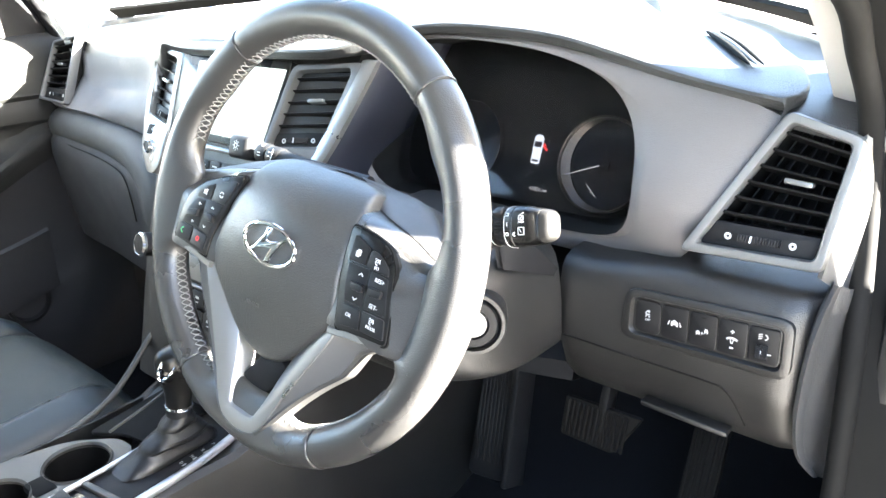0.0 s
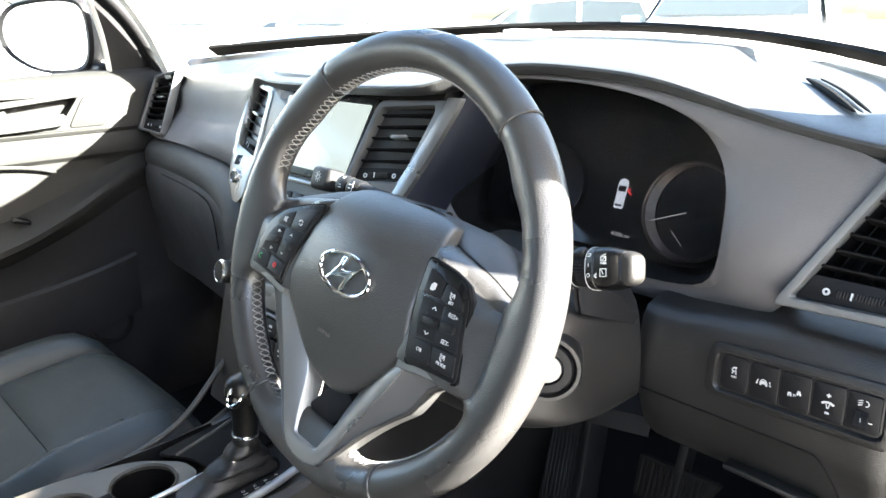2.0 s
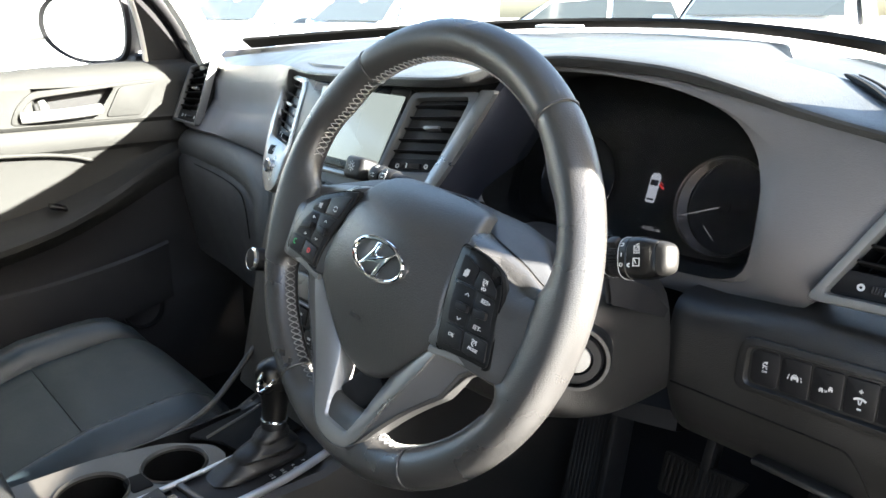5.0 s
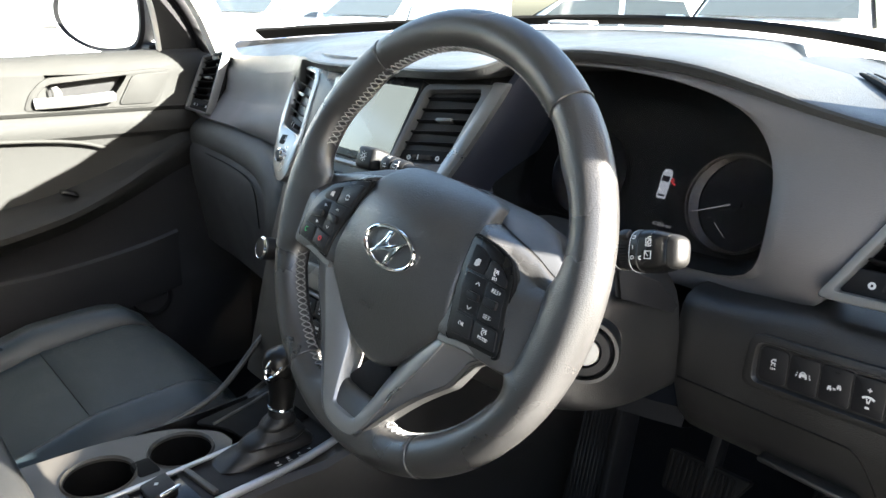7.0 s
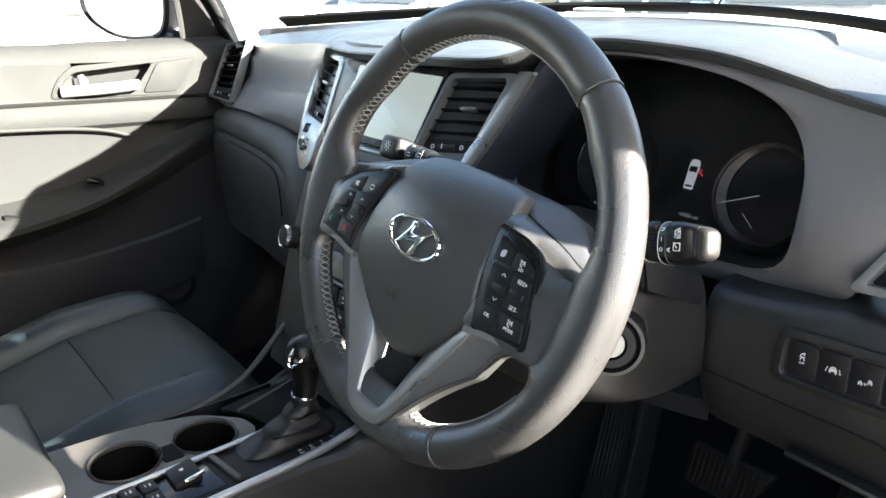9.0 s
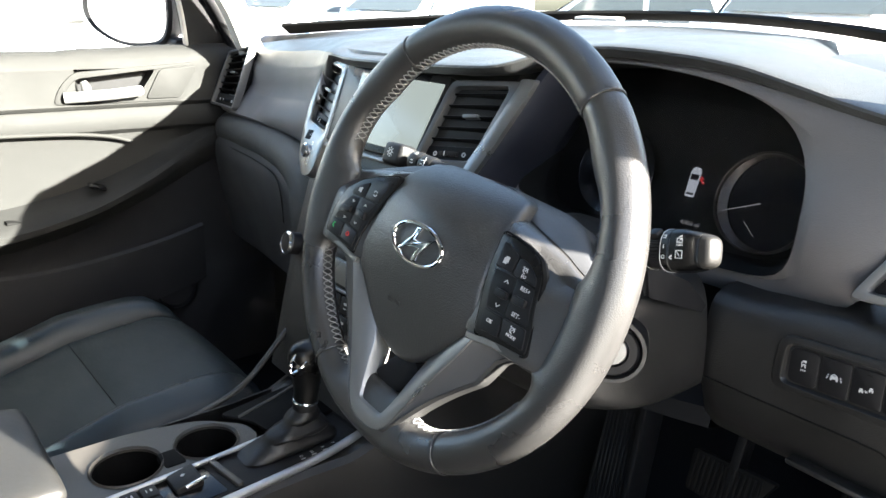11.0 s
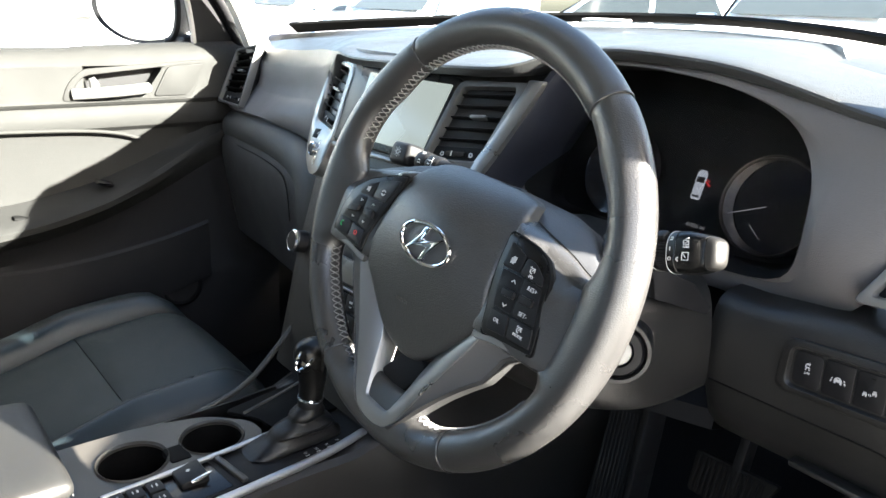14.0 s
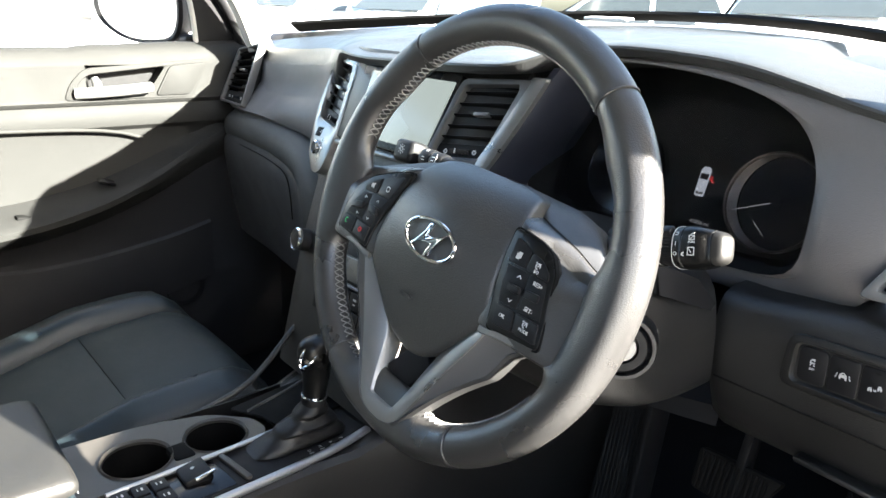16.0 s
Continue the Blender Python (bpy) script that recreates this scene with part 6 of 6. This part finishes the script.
def gear_lever():
    g = thing("gear_lever", (0.066, 0.01, -0.348), "black gear lever with chrome trim and leather gaiter", "gear lever")
    c = Vector((0.072, 0.026, -0.296))
    rows = []
    n = 32
    for k in range(13):
        t = k / 12
        s = (1 - t) ** 1.25
        cx, cy = 0.062 + (c.x - 0.062) * t ** 0.7, 0.006 + (c.y - 0.006) * t ** 0.7
        fold = 0.0034 * math.sin(t * math.pi) * math.sin(t * 17)
        hw, hl = 0.015 + 0.012 * s + fold, 0.014 + 0.050 * s + fold
        z = -0.346 + (c.z + 0.346) * t
        row = []
        for i in range(n):
            a = i * math.tau / n
            e = 0.55 + 0.45 * t
            row.append((cx + hw * math.copysign(abs(math.cos(a)) ** e, math.cos(a)), cy + hl * math.copysign(abs(math.sin(a)) ** e, math.sin(a)), z + 0.0012 * math.sin(5 * a + 9 * t)))
        rows.append(row)
    part("gaiter", loft(rows, round_cols=True, caps=True), GAITER, g, "black leather gaiter")
    top = Vector((0.074, 0.036, -0.214))
    m = basis(c, (1, 0, 0), (0, 1, -0.1)) 
    part("collar", spin([(0.0145, -0.004), (0.0155, 0.0), (0.0155, 0.006), (0.0145, 0.008)], m, 32), DARK, g, "black collar")
    part("collar_ring", spin([(0.0160, 0.007), (0.0166, 0.0085), (0.0160, 0.0105), (0.0150, 0.0105)], m, 32, caps=False), CHROME, g, "chrome ring")
    rows = []
    for h, wx, wy, dy in smooth_line([(0.010, 0.0150, 0.0150, 0.0), (0.03, 0.0160, 0.0165, 0.001), (0.05, 0.0175, 0.0195, -0.001), (0.065, 0.0190, 0.0220, -0.003), (0.077, 0.0180, 0.0215, -0.003), (0.084, 0.0135, 0.017, -0.002), (0.0875, 0.005, 0.007, -0.001)], 3):
        rows.append([(c.x + 0.012 * h + wx * math.cos(a), c.y + 0.08 * h + dy + wy * math.sin(a), c.z + h) for a in (i * math.tau / 28 for i in range(28))])
    part("knob", loft(rows, round_cols=True, caps=True), HEAD, g, "black leather lever knob")
    face = basis((c.x + 0.0085, c.y - 0.0090, c.z + 0.0700), (0.59, 0.60, -0.52), (0.0, 0.66, 0.74))
    loop = [face @ Vector((0.0072 * math.cos(k * math.tau / 32), 0.0185 * math.sin(k * math.tau / 32), 0.0050 - 0.005 * math.sin(k * math.tau / 32) ** 2)) for k in range(32)]
    part("knob_trim", tube(loop, 0.0019, 8, closed=True), CHROME, g, "chrome loop on the knob")
    part("shift_button", slab(rounded([(-0.0048, -0.012), (0.0048, -0.012), (0.0048, 0.012), (-0.0048, 0.012)], 0.004), 0.010, face @ pose(0, 0, 0.0046), 0.001), GLOSS, g, "gloss black release button")


def armrest():
    a = thing("armrest", (0.0, -0.4, -0.36), "grey leather console armrest lid with pale stitching", "armrest")
    cx, w = -0.012, 0.104
    def ring(y, grow, top, low):
        row = []
        for k in range(32):
            an = k * math.tau / 32
            c, s = math.cos(an), math.sin(an)
            row.append((cx + w * grow * math.copysign(abs(c) ** 0.4, c), y, (top + low) / 2 + (top - low) / 2 * math.copysign(abs(s) ** 0.45, s)))
        return row
    rows = [ring(y, g, t, l) for y, g, t, l in ((-0.2505, 0.90, -0.290, -0.302), (-0.2525, 0.95, -0.286, -0.305), (-0.258, 0.985, -0.282, -0.307), (-0.268, 1.0, -0.280, -0.308), (-0.36, 1.0, -0.276, -0.308), (-0.48, 1.0, -0.277, -0.308), (-0.60, 0.98, -0.282, -0.308))]
    part("lid", loft(rows, round_cols=True, caps=True), LIDHIDE, a, "padded grey leather lid")
    part("lid_base", block((0.205, 0.345, 0.044), pose(cx, -0.425, -0.3300), 0.010), SEAT, a, "dark leather lower edge of the lid")
    part("bin", block((0.19, 0.33, 0.05), pose(cx, -0.43, -0.378), 0.010), LOWER, a, "black bin under the lid")
    for z in (-0.3045, -0.3085):
        bm = bmesh.new()
        for k in range(40):
            x = cx - 0.088 + 0.176 * k / 39
            tube([(x - 0.0016, -0.2512, z), (x + 0.0016, -0.2512, z)], 0.00055, 5, bm=bm)
        part("stitching", bm, THREAD, a, "pale stitching")


# ---------------------------------------------------------------- passenger seat
def seat():
    s = thing("passenger_seat", (-0.35, -0.2, -0.62), "dark blue-grey leather passenger seat with sewn bolsters", "car seat")
    cx = -0.335
    def cushion(x0, x1, y0, y1, hump, name, lift0, lift1):
        rows = []
        for i in range(21):
            t = i / 20
            y = y0 + (y1 - y0) * t
            row = []
            for k in range(17):
                u = k / 16
                x = x0 + (x1 - x0) * u
                puff = hump * (1 - (2 * u - 1) ** 4) * (1 - (2 * t - 1) ** 6)
                front = max(0, (y - 0.00) / 0.10)
                z = -0.372 + lift0 + (lift1 - lift0) * u + puff + (0.30 if y < -0.12 else 0.10) * (y + 0.12) - 0.075 * front ** 2.4
                row.append((x, y, z))
            rows.append(row)
        top = rows
        bm = loft(top)
        under = [[(x, y, -0.52) for x, y, z in (r[0], r[-1])] for r in top]
        loft([[r[0], u[0]] for r, u in zip(top, under)], bm=bm)
        loft([[r[-1], u[1]] for r, u in zip(top, under)], bm=bm)
        loft([top[-1], [(x, y + 0.01, -0.52) for x, y, z in top[-1]]], bm=bm)
        bmesh.ops.remove_doubles(bm, verts=bm.verts, dist=0.0004)
        part(name, bm, SEATC if "panel" in name else SEAT, s, "padded leather " + name.replace("_", " "), sharp=60)
    cushion(-0.462, -0.190, -0.5, -0.1228, 0.010, "rear_panel", 0, 0)
    cushion(-0.462, -0.190, -0.1218, 0.105, 0.012, "front_panel", 0, 0)
    cushion(-0.1892, -0.122, -0.5, 0.085, 0.022, "side_bolster", 0.002, -0.03)
    cushion(-0.560, -0.4628, -0.5, 0.085, 0.034, "side_bolster", -0.012, 0.004)
    # back rest, upright behind
    rows = []
    for i in range(9):
        z = -0.36 + 0.62 * i / 8
        y = -0.52 - 0.10 * (z + 0.36)
        w = 0.24 - 0.05 * max(0, (i - 4) / 4)
        rows.append([(cx + w * math.copysign(abs(math.cos(a)) ** 0.5, math.cos(a)), y + 0.06 * math.copysign(abs(math.sin(a)) ** 0.6, math.sin(a)), z) for a in (k * math.tau / 24 for k in range(24))])
    part("backrest", loft(rows, round_cols=True, caps=True), SEAT, s, "leather backrest")
    part("seat_base", block((0.42, 0.5, 0.14), pose(cx, -0.23, -0.58), 0.02), DARK, s, "dark seat base")


# ---------------------------------------------------------------- passenger door
def passenger_door():
    d = thing("passenger_door", (-0.80, 0.0, -0.62), "closed passenger door with silver handle, armrest and map pocket", "car door")
    ys = [-0.62 + 1.03 * i / 60 for i in range(61)]
    belt = lambda y: 0.078 + 0.012 * (y / 0.33) if y > 0 else 0.076
    arm = [(-0.62, -0.245, 0.075), (-0.30, -0.245, 0.075), (-0.15, -0.237, 0.070), (0.0, -0.212, 0.055), (0.12, -0.172, 0.035), (0.20, -0.138, 0.012), (0.26, -0.11, 0.0), (0.36, -0.08, 0.0)]
    rows = []
    for y in ys:
        za, pa = interp(y, arm)
        b = belt(y)
        crease = -0.030
        sink = 0.040 if 0.018 < y < 0.172 else 0.0
        sec = [(-0.86, b - 0.010), (-0.825, b + 0.002), (-0.800, b + 0.001), (-0.786, b - 0.010), (-0.778, b - 0.026), (-0.776, 0.0455), (-0.776 - sink, 0.0435), (-0.774 - sink, -0.0190), (-0.773, -0.0225), (-0.772, crease + 0.006), (-0.776, crease), (-0.780, crease - 0.003), (-0.776, crease - 0.008), (-0.772, crease - 0.03), (-0.776, -0.075), (-0.790, -0.085)]
        top = -0.088
        sec += [(-0.795, top - 0.35 * (top - za)), (-0.792, za + 0.022), (-0.785 + pa * 0.45, za + 0.008), (-0.775 + pa * 0.85, za + 0.002), (-0.772 + pa, za - 0.008), (-0.774 + pa, za - 0.020), (-0.782 + pa * 0.8, za - 0.034), (-0.795 + pa * 0.3, za - 0.06), (-0.800, za - 0.10), (-0.798, -0.36), (-0.775, -0.40), (-0.765, -0.42), (-0.765, -0.665)]
        rows.append([(x, y, z) for x, z in sec])
    part("door_panel", loft([r[:-5] for r in rows]), DOORP, d, "moulded grey-black door trim")
    part("lower_panel", loft([r[-6:] for r in rows]), DOORLOW, d, "lower door trim, coloured darker for its shade")
    # cloth insert edged by a pale line
    line = smooth_line([(-0.772, -0.62, -0.062), (-0.772, -0.30, -0.068), (-0.772, -0.126, -0.072), (-0.773, 0.0, -0.078), (-0.777, 0.07, -0.088), (-0.784, 0.115, -0.103)], 6)
    part("insert_edge", tube(line, 0.0035, 8), DOORC, d, "pale edge line of the door insert")
    # handle bowl
    m = basis((-0.7735, 0.118, 0.004), (0, 1, 0), (0.0, 0.0, 1))
    bez = rounded([(-0.147, -0.025), (0.108, -0.027), (0.143, 0.051), (-0.104, 0.036), (-0.132, 0.010)], 0.014)
    inn = rounded([(-0.126, -0.0185), (0.0064, -0.0225), (0.0525, 0.0385), (-0.100, 0.0235), (-0.118, 0.008)], 0.010)
    loops = [[(x, y, -0.008) for x, y in bez], [(x, y, 0.0015) for x, y in bez], [(x + (a - x) * 0.2, y + (b - y) * 0.2, 0.0025) for (x, y), (a, b) in zip(bez, inn)], [(x + (a - x) * 0.9, y + (b - y) * 0.9, 0.0025) for (x, y), (a, b) in zip(bez, inn)], [(x, y, 0.001) for x, y in inn], [(x * 0.95, y * 0.9, -0.030) for x, y in inn]]
    plate = part("handle_surround", loft(loops, round_cols=True, m=m), DOORP, d, "raised plastic handle surround")
    own = bmesh.new()
    own.faces.new([own.verts.new(m @ Vector((x * 0.95, y * 0.9, -0.030))) for x, y in inn])
    part("handle_bowl", own, DARK, plate, "dark recess behind the handle")
    part("tweeter_cover", slab(rounded([(0.0270, -0.0200), (0.0997, -0.0198), (0.1370, 0.0445), (0.0600, 0.0385)], 0.010), 0.004, m @ pose(0, 0, 0.0062), 0.001), DOORP, plate, "small speaker cover")
    h = smooth_line([(-0.126, -0.011, 0.004), (-0.095, -0.009, 0.013), (-0.04, -0.006, 0.018), (0.0, -0.003, 0.017), (0.016, -0.002, 0.010)], 5)
    bm = tube([m @ Vector(p) for p in h], [0.0105] * len(h), 14, up=(1, 0, 0), flat=0.8)
    hd = part("door_handle", bm, SATIN, d, "bright satin silver door handle")
    part("lock_lever", tube([m @ Vector(p) for p in ((-0.084, -0.006, 0.006), (-0.087, 0.009, 0.012), (-0.091, 0.020, 0.012))], [0.008, 0.009, 0.006], 12), SATIN, hd, "satin silver lock lever")
    # armrest switch and slot
    part("window_switch", block((0.020, 0.034, 0.008), pose(-0.760, 0.030, -0.183, -18, 15), 0.003), GLOSS, d, "gloss black window switch")
    part("grab_slot", block((0.024, 0.05, 0.010), pose(-0.745, -0.118, -0.233, -8), 0.004), SEAM, d, "dark grab slot")
    # map pocket
    pocket = smooth_line([(-0.770, -0.20, -0.335), (-0.758, -0.12, -0.338), (-0.752, 0.0, -0.33), (-0.752, 0.14, -0.31), (-0.762, 0.24, -0.29)], 6)
    part("map_pocket", loft([[(x, y, z), (x + 0.006, y, z - 0.006), (x + 0.004, y, z - 0.13), (x - 0.02, y, z - 0.14)] for x, y, z in pocket]), DOORLOW, d, "shallow map pocket")
    part("speaker_grille", spin([(0.045, 0.0), (0.045, 0.010), (0.040, 0.012), (0.036, 0.002), (0.0001, 0.001)], basis((-0.768, 0.172, -0.436), (0, 1, 0), (0, 0, 1)), 32), DARK, d, "round door speaker grille")
    # window frame and glass
    part("door_glass", loft([[(-0.835, y, 0.07), (-0.80, y, 0.28), (-0.72, y * 0.9 - 0.03, 0.50)] for y in (-0.6, -0.3, 0.0, 0.2)]), GLASS, d, "clear side window")
    sail = [[(-0.806, 0.250, 0.082), (-0.806, 0.345, 0.088)], [(-0.800, 0.240, 0.150), (-0.800, 0.322, 0.150)], [(-0.792, 0.228, 0.215), (-0.792, 0.275, 0.215)], [(-0.780, 0.205, 0.27), (-0.780, 0.212, 0.27)]]
    part("mirror_sail", loft(sail + [[(x - 0.012, y, z) for x, y, z in r] for r in reversed(sail)], round_rows=True), DARK, d, "dark mirror sail panel")
    frame_line = smooth_line([(-0.800, 0.352, 0.075), (-0.798, 0.347, 0.095), (-0.793, 0.322, 0.152), (-0.785, 0.276, 0.213), (-0.77, 0.20, 0.28), (-0.73, 0.04, 0.40), (-0.70, -0.12, 0.47)], 6)
    part("window_frame", tube(frame_line, 0.013, 10), DARK, d, "black window frame")
    post = [(-0.803, 0.250, 0.082), (-0.800, 0.243, 0.15), (-0.795, 0.229, 0.211), (-0.785, 0.21, 0.27)]
    part("quarter_post", tube(smooth_line(post, 5), 0.0055, 8), PILLAR, d, "pale quarter-light post")


def door_mirror():
    mm = thing("door_mirror", (-0.92, 0.22, 0.07), "black-rimmed exterior door mirror on the passenger side", "mirror")
    m = basis((-0.955, 0.185, 0.150), (0.86, 0.51, 0.0), (0.03, 0.0, 1))
    shape = [(-0.093, 0.005), (-0.086, 0.040), (-0.060, 0.066), (-0.01, 0.078), (0.055, 0.080), (0.085, 0.062), (0.090, 0.0), (0.080, -0.048), (0.055, -0.066), (0.0, -0.070), (-0.045, -0.058), (-0.080, -0.030)]
    out = [(x * 1.25, y) for x, y in smooth_line(shape, 4, True)]
    loops = [[(x * k, y * k, h) for x, y in out] for k, h in ((0.45, -0.10), (0.85, -0.07), (1.02, -0.015), (1.05, 0.0), (1.0, 0.008), (0.90, 0.002))]
    part("housing", loft(loops, round_cols=True, caps=False, m=m), DARK, mm, "black mirror housing")
    own = bmesh.new()
    own.faces.new([own.verts.new(m @ Vector((x * 0.92, y * 0.92, 0.0030))) for x, y in out])
    part("mirror_glass", own, MIRROR, mm, "mirror glass")
    part("foot", block((0.09, 0.05, 0.03), pose(-0.870, 0.26, 0.085), 0.01), DARK, mm, "mirror foot")


# ---------------------------------------------------------------- footwell
def pedals():
    b = thing("brake_pedal", (0.40, 0.47, -0.40), "ribbed worn rubber brake pedal", "pedal", "pedals")
    m = basis((0.408, 0.45, -0.402), (1, 0, 0.02), (0, 0.35, 1))
    part("pad", slab(rounded([(-0.052, -0.028), (0.030, -0.030), (0.062, 0.030), (-0.054, 0.028)], 0.006), 0.012, m, 0.002), RUBBER, b, "rubber pad")
    for i in range(13):
        part("rib", block((0.0045, 0.050, 0.004), m @ pose(-0.046 + 0.0074 * i, 0.0, 0.0014), 0.0012, 1), RUBBER, b)
    part("arm", block((0.014, 0.03, 0.26), pose(0.412, 0.50, -0.29, -18), 0.004), DARK, b, "steel pedal arm")
    a = thing("accelerator_pedal", (0.55, 0.47, -0.45), "ribbed accelerator pedal of worn rubber", "pedal", "pedals")
    m = basis((0.552, 0.47, -0.432), (1, 0, 0.05), (0.10, 0.55, 1))
    part("pad", slab(rounded([(-0.024, -0.095), (0.022, -0.095), (0.022, 0.085), (-0.022, 0.085)], 0.006), 0.014, m, 0.002), RUBBER, a, "rubber pad")
    for i in range(5):
        part("rib", block((0.0045, 0.16, 0.004), m @ pose(-0.018 + 0.009 * i, -0.005, 0.0014), 0.0012, 1), RUBBER, a)
    f = thing("foot_rest", (0.22, 0.5, -0.55), "black plastic foot rest in the driver's footwell", "foot rest")
    m = basis((0.222, 0.47, -0.47), (1, 0, 0.15), (0.15, 0.42, 1))
    part("plate", slab(rounded([(-0.042, -0.10), (0.028, -0.10), (0.032, 0.09), (-0.034, 0.085)], 0.012), 0.02, m, 0.004), DARK, f, "black foot plate")
    for i in range(9):
        part("rib", block((0.003, 0.15, 0.003), m @ pose(-0.032 + 0.007 * i, 0, -0.0004), 0.001, 1), DARK, f)
    part("wedge", block((0.012, 0.05, 0.20), pose(0.263, 0.475, -0.47, -22, -8), 0.004), DARK, f, "side of the foot rest")


console()
gear_lever()
armrest()
seat()
passenger_door()
door_mirror()
pedals()


# ---------------------------------------------------------------- yard: parked cars
def parked_car(label, paint, at, turn, tall=1.0):
    """A parked five-door car; its nose points along its own y."""
    c = thing("parked_car", at, label, "car", "parked cars")
    m = pose(*at, 0, 0, turn)
    up = lambda z: z * tall
    prof = [(-2.15, 0.42, 0.66, 0.78), (-2.12, 0.30, 0.98, 0.86), (-1.7, 0.25, 1.04, 0.90), (-0.5, 0.22, 1.05, 0.91), (0.9, 0.22, 1.03, 0.91), (1.6, 0.24, 0.95, 0.89), (2.05, 0.28, 0.80, 0.82), (2.18, 0.36, 0.62, 0.70)]
    rows = []
    for y, z0, z1, w in smooth_line(prof, 4):
        rows.append([m @ Vector((x * w, y, up(z))) for x, z in ((-0.92, z0), (-0.99, z0 + 0.12), (-1.0, (z0 + z1) / 2), (-0.98, z1 - 0.10), (-0.93, z1 - 0.03), (-0.80, z1), (0.80, z1), (0.93, z1 - 0.03), (0.98, z1 - 0.10), (1.0, (z0 + z1) / 2), (0.99, z0 + 0.12), (0.92, z0))])
    part("body", loft(rows, round_cols=True, caps=True), paint, c, "painted car body")
    belt = 1.00
    top = [(-2.02, 1.02, 0.74), (-1.70, 1.42, 0.66), (-1.1, 1.55, 0.63), (-0.2, 1.58, 0.63), (0.35, 1.50, 0.63), (1.05, 1.06, 0.74), (1.15, 1.01, 0.76)]
    half = lambda z, zt, wt: 0.80 + (wt - 0.80) * max(0.0, min(1.0, (z - belt) / max(0.05, zt - 0.05 - belt)))
    rows = []
    for y, zt, wt in smooth_line(top, 4):
        rows.append([m @ Vector((x, y, up(z))) for x, z in ((-0.80, belt - 0.03), (-wt, max(belt, zt - 0.05)), (-wt * 0.92, zt), (0, zt + 0.015), (wt * 0.92, zt), (wt, max(belt, zt - 0.05)), (0.80, belt - 0.03))])
    part("cabin", loft(rows, round_cols=True, caps=True), paint, c, "painted pillars and roof")
    for sx in (-1, 1):
        for quad in (((-0.42, 1.06), (0.84, 1.06), (0.44, 1.40), (-0.40, 1.47)), ((-1.50, 1.07), (-0.50, 1.06), (-0.48, 1.47), (-1.30, 1.43))):
            pts = [m @ Vector((sx * (half(z, 1.56, 0.63) + 0.012), y, up(z))) for y, z in quad]
            part("side_window", loft([[pts[0], pts[1]], [pts[3], pts[2]]]), CARGLASS, c, "dark side window")
        part("door_mirror", block((0.20, 0.10, 0.14), m @ pose(sx * 0.98, 0.62, up(1.06)), 0.03), paint, c, "painted door mirror")
        part("headlamp", block((0.30, 0.16, 0.13), m @ pose(sx * 0.60, 2.02, up(0.72), 14, 0, -sx * 22), 0.04), MIRROR, c, "clear headlamp")
    for quad in ((0.99, 1.12, 0.66, 0.44, 1.455, 0.57), (-1.975, 1.10, 0.66, -1.735, 1.39, 0.58)):
        ya, za, wa, yb, zb, wb = quad
        d = 0.03 if ya > 0 else -0.03
        pts = [m @ Vector(p) for p in ((-wa, ya + d, up(za)), (wa, ya + d, up(za)), (wb, yb + d, up(zb)), (-wb, yb + d, up(zb)))]
        part("windscreen" if ya > 0 else "rear_window", loft([[pts[0], pts[1]], [pts[3], pts[2]]]), CARGLASS, c, "dark sloping glass")
    part("grille", block((0.9, 0.06, 0.16), m @ pose(0, 2.15, up(0.56)), 0.02), DARK, c, "black grille")
    for x in (-0.84, 0.84):
        for y in (-1.35, 1.35):
            wm = m @ pose(x, y, 0.33, 0, 90)
            wheel = part("wheel", spin([(0.18, -0.1), (0.32, -0.11), (0.335, -0.05), (0.335, 0.05), (0.32, 0.11), (0.18, 0.1)], wm, 28), TYRE, c, "black tyre")
            part("rim", spin([(0.2, -0.112), (0.2, 0.112), (0.05, 0.115), (0.05, -0.115)], wm, 20), SILVER, wheel, "silver wheel rim")


def gate_post():
    p = thing("gate_post", (-6.75, 7.0, GROUND_Z), "pale painted square post standing in the yard", "post")
    part("shaft", block((0.62, 0.30, 2.9), pose(-6.75, 7.0, GROUND_Z + 1.45, 0, 0, 45), 0.03), WHITE, p, "pale post shaft")
    part("foot", block((0.8, 0.46, 0.12), pose(-6.75, 7.0, GROUND_Z + 0.06, 0, 0, 45), 0.02), TARMAC, p, "concrete foot")


parked_car("white sport utility car parked nose-on in the yard", CARWHITE, (-2.75, 7.3, GROUND_Z), 196, 1.1)
parked_car("blue hatchback parked in the yard", CARBLUE, (-0.4, 9.4, GROUND_Z), 190)
parked_car("white hatchback parked side-on behind the post", CARWHITE, (-6.9, 9.6, GROUND_Z), 118)
parked_car("silver hatchback parked in the yard", CARGREY, (-9.6, 7.6, GROUND_Z), 200)
parked_car("white hatchback parked at the end of the row", CARWHITE, (-11.6, 6.4, GROUND_Z), 205)
parked_car("white car parked beside the passenger door", CARWHITE, (-4.6, 0.2, GROUND_Z), 4)
gate_post()
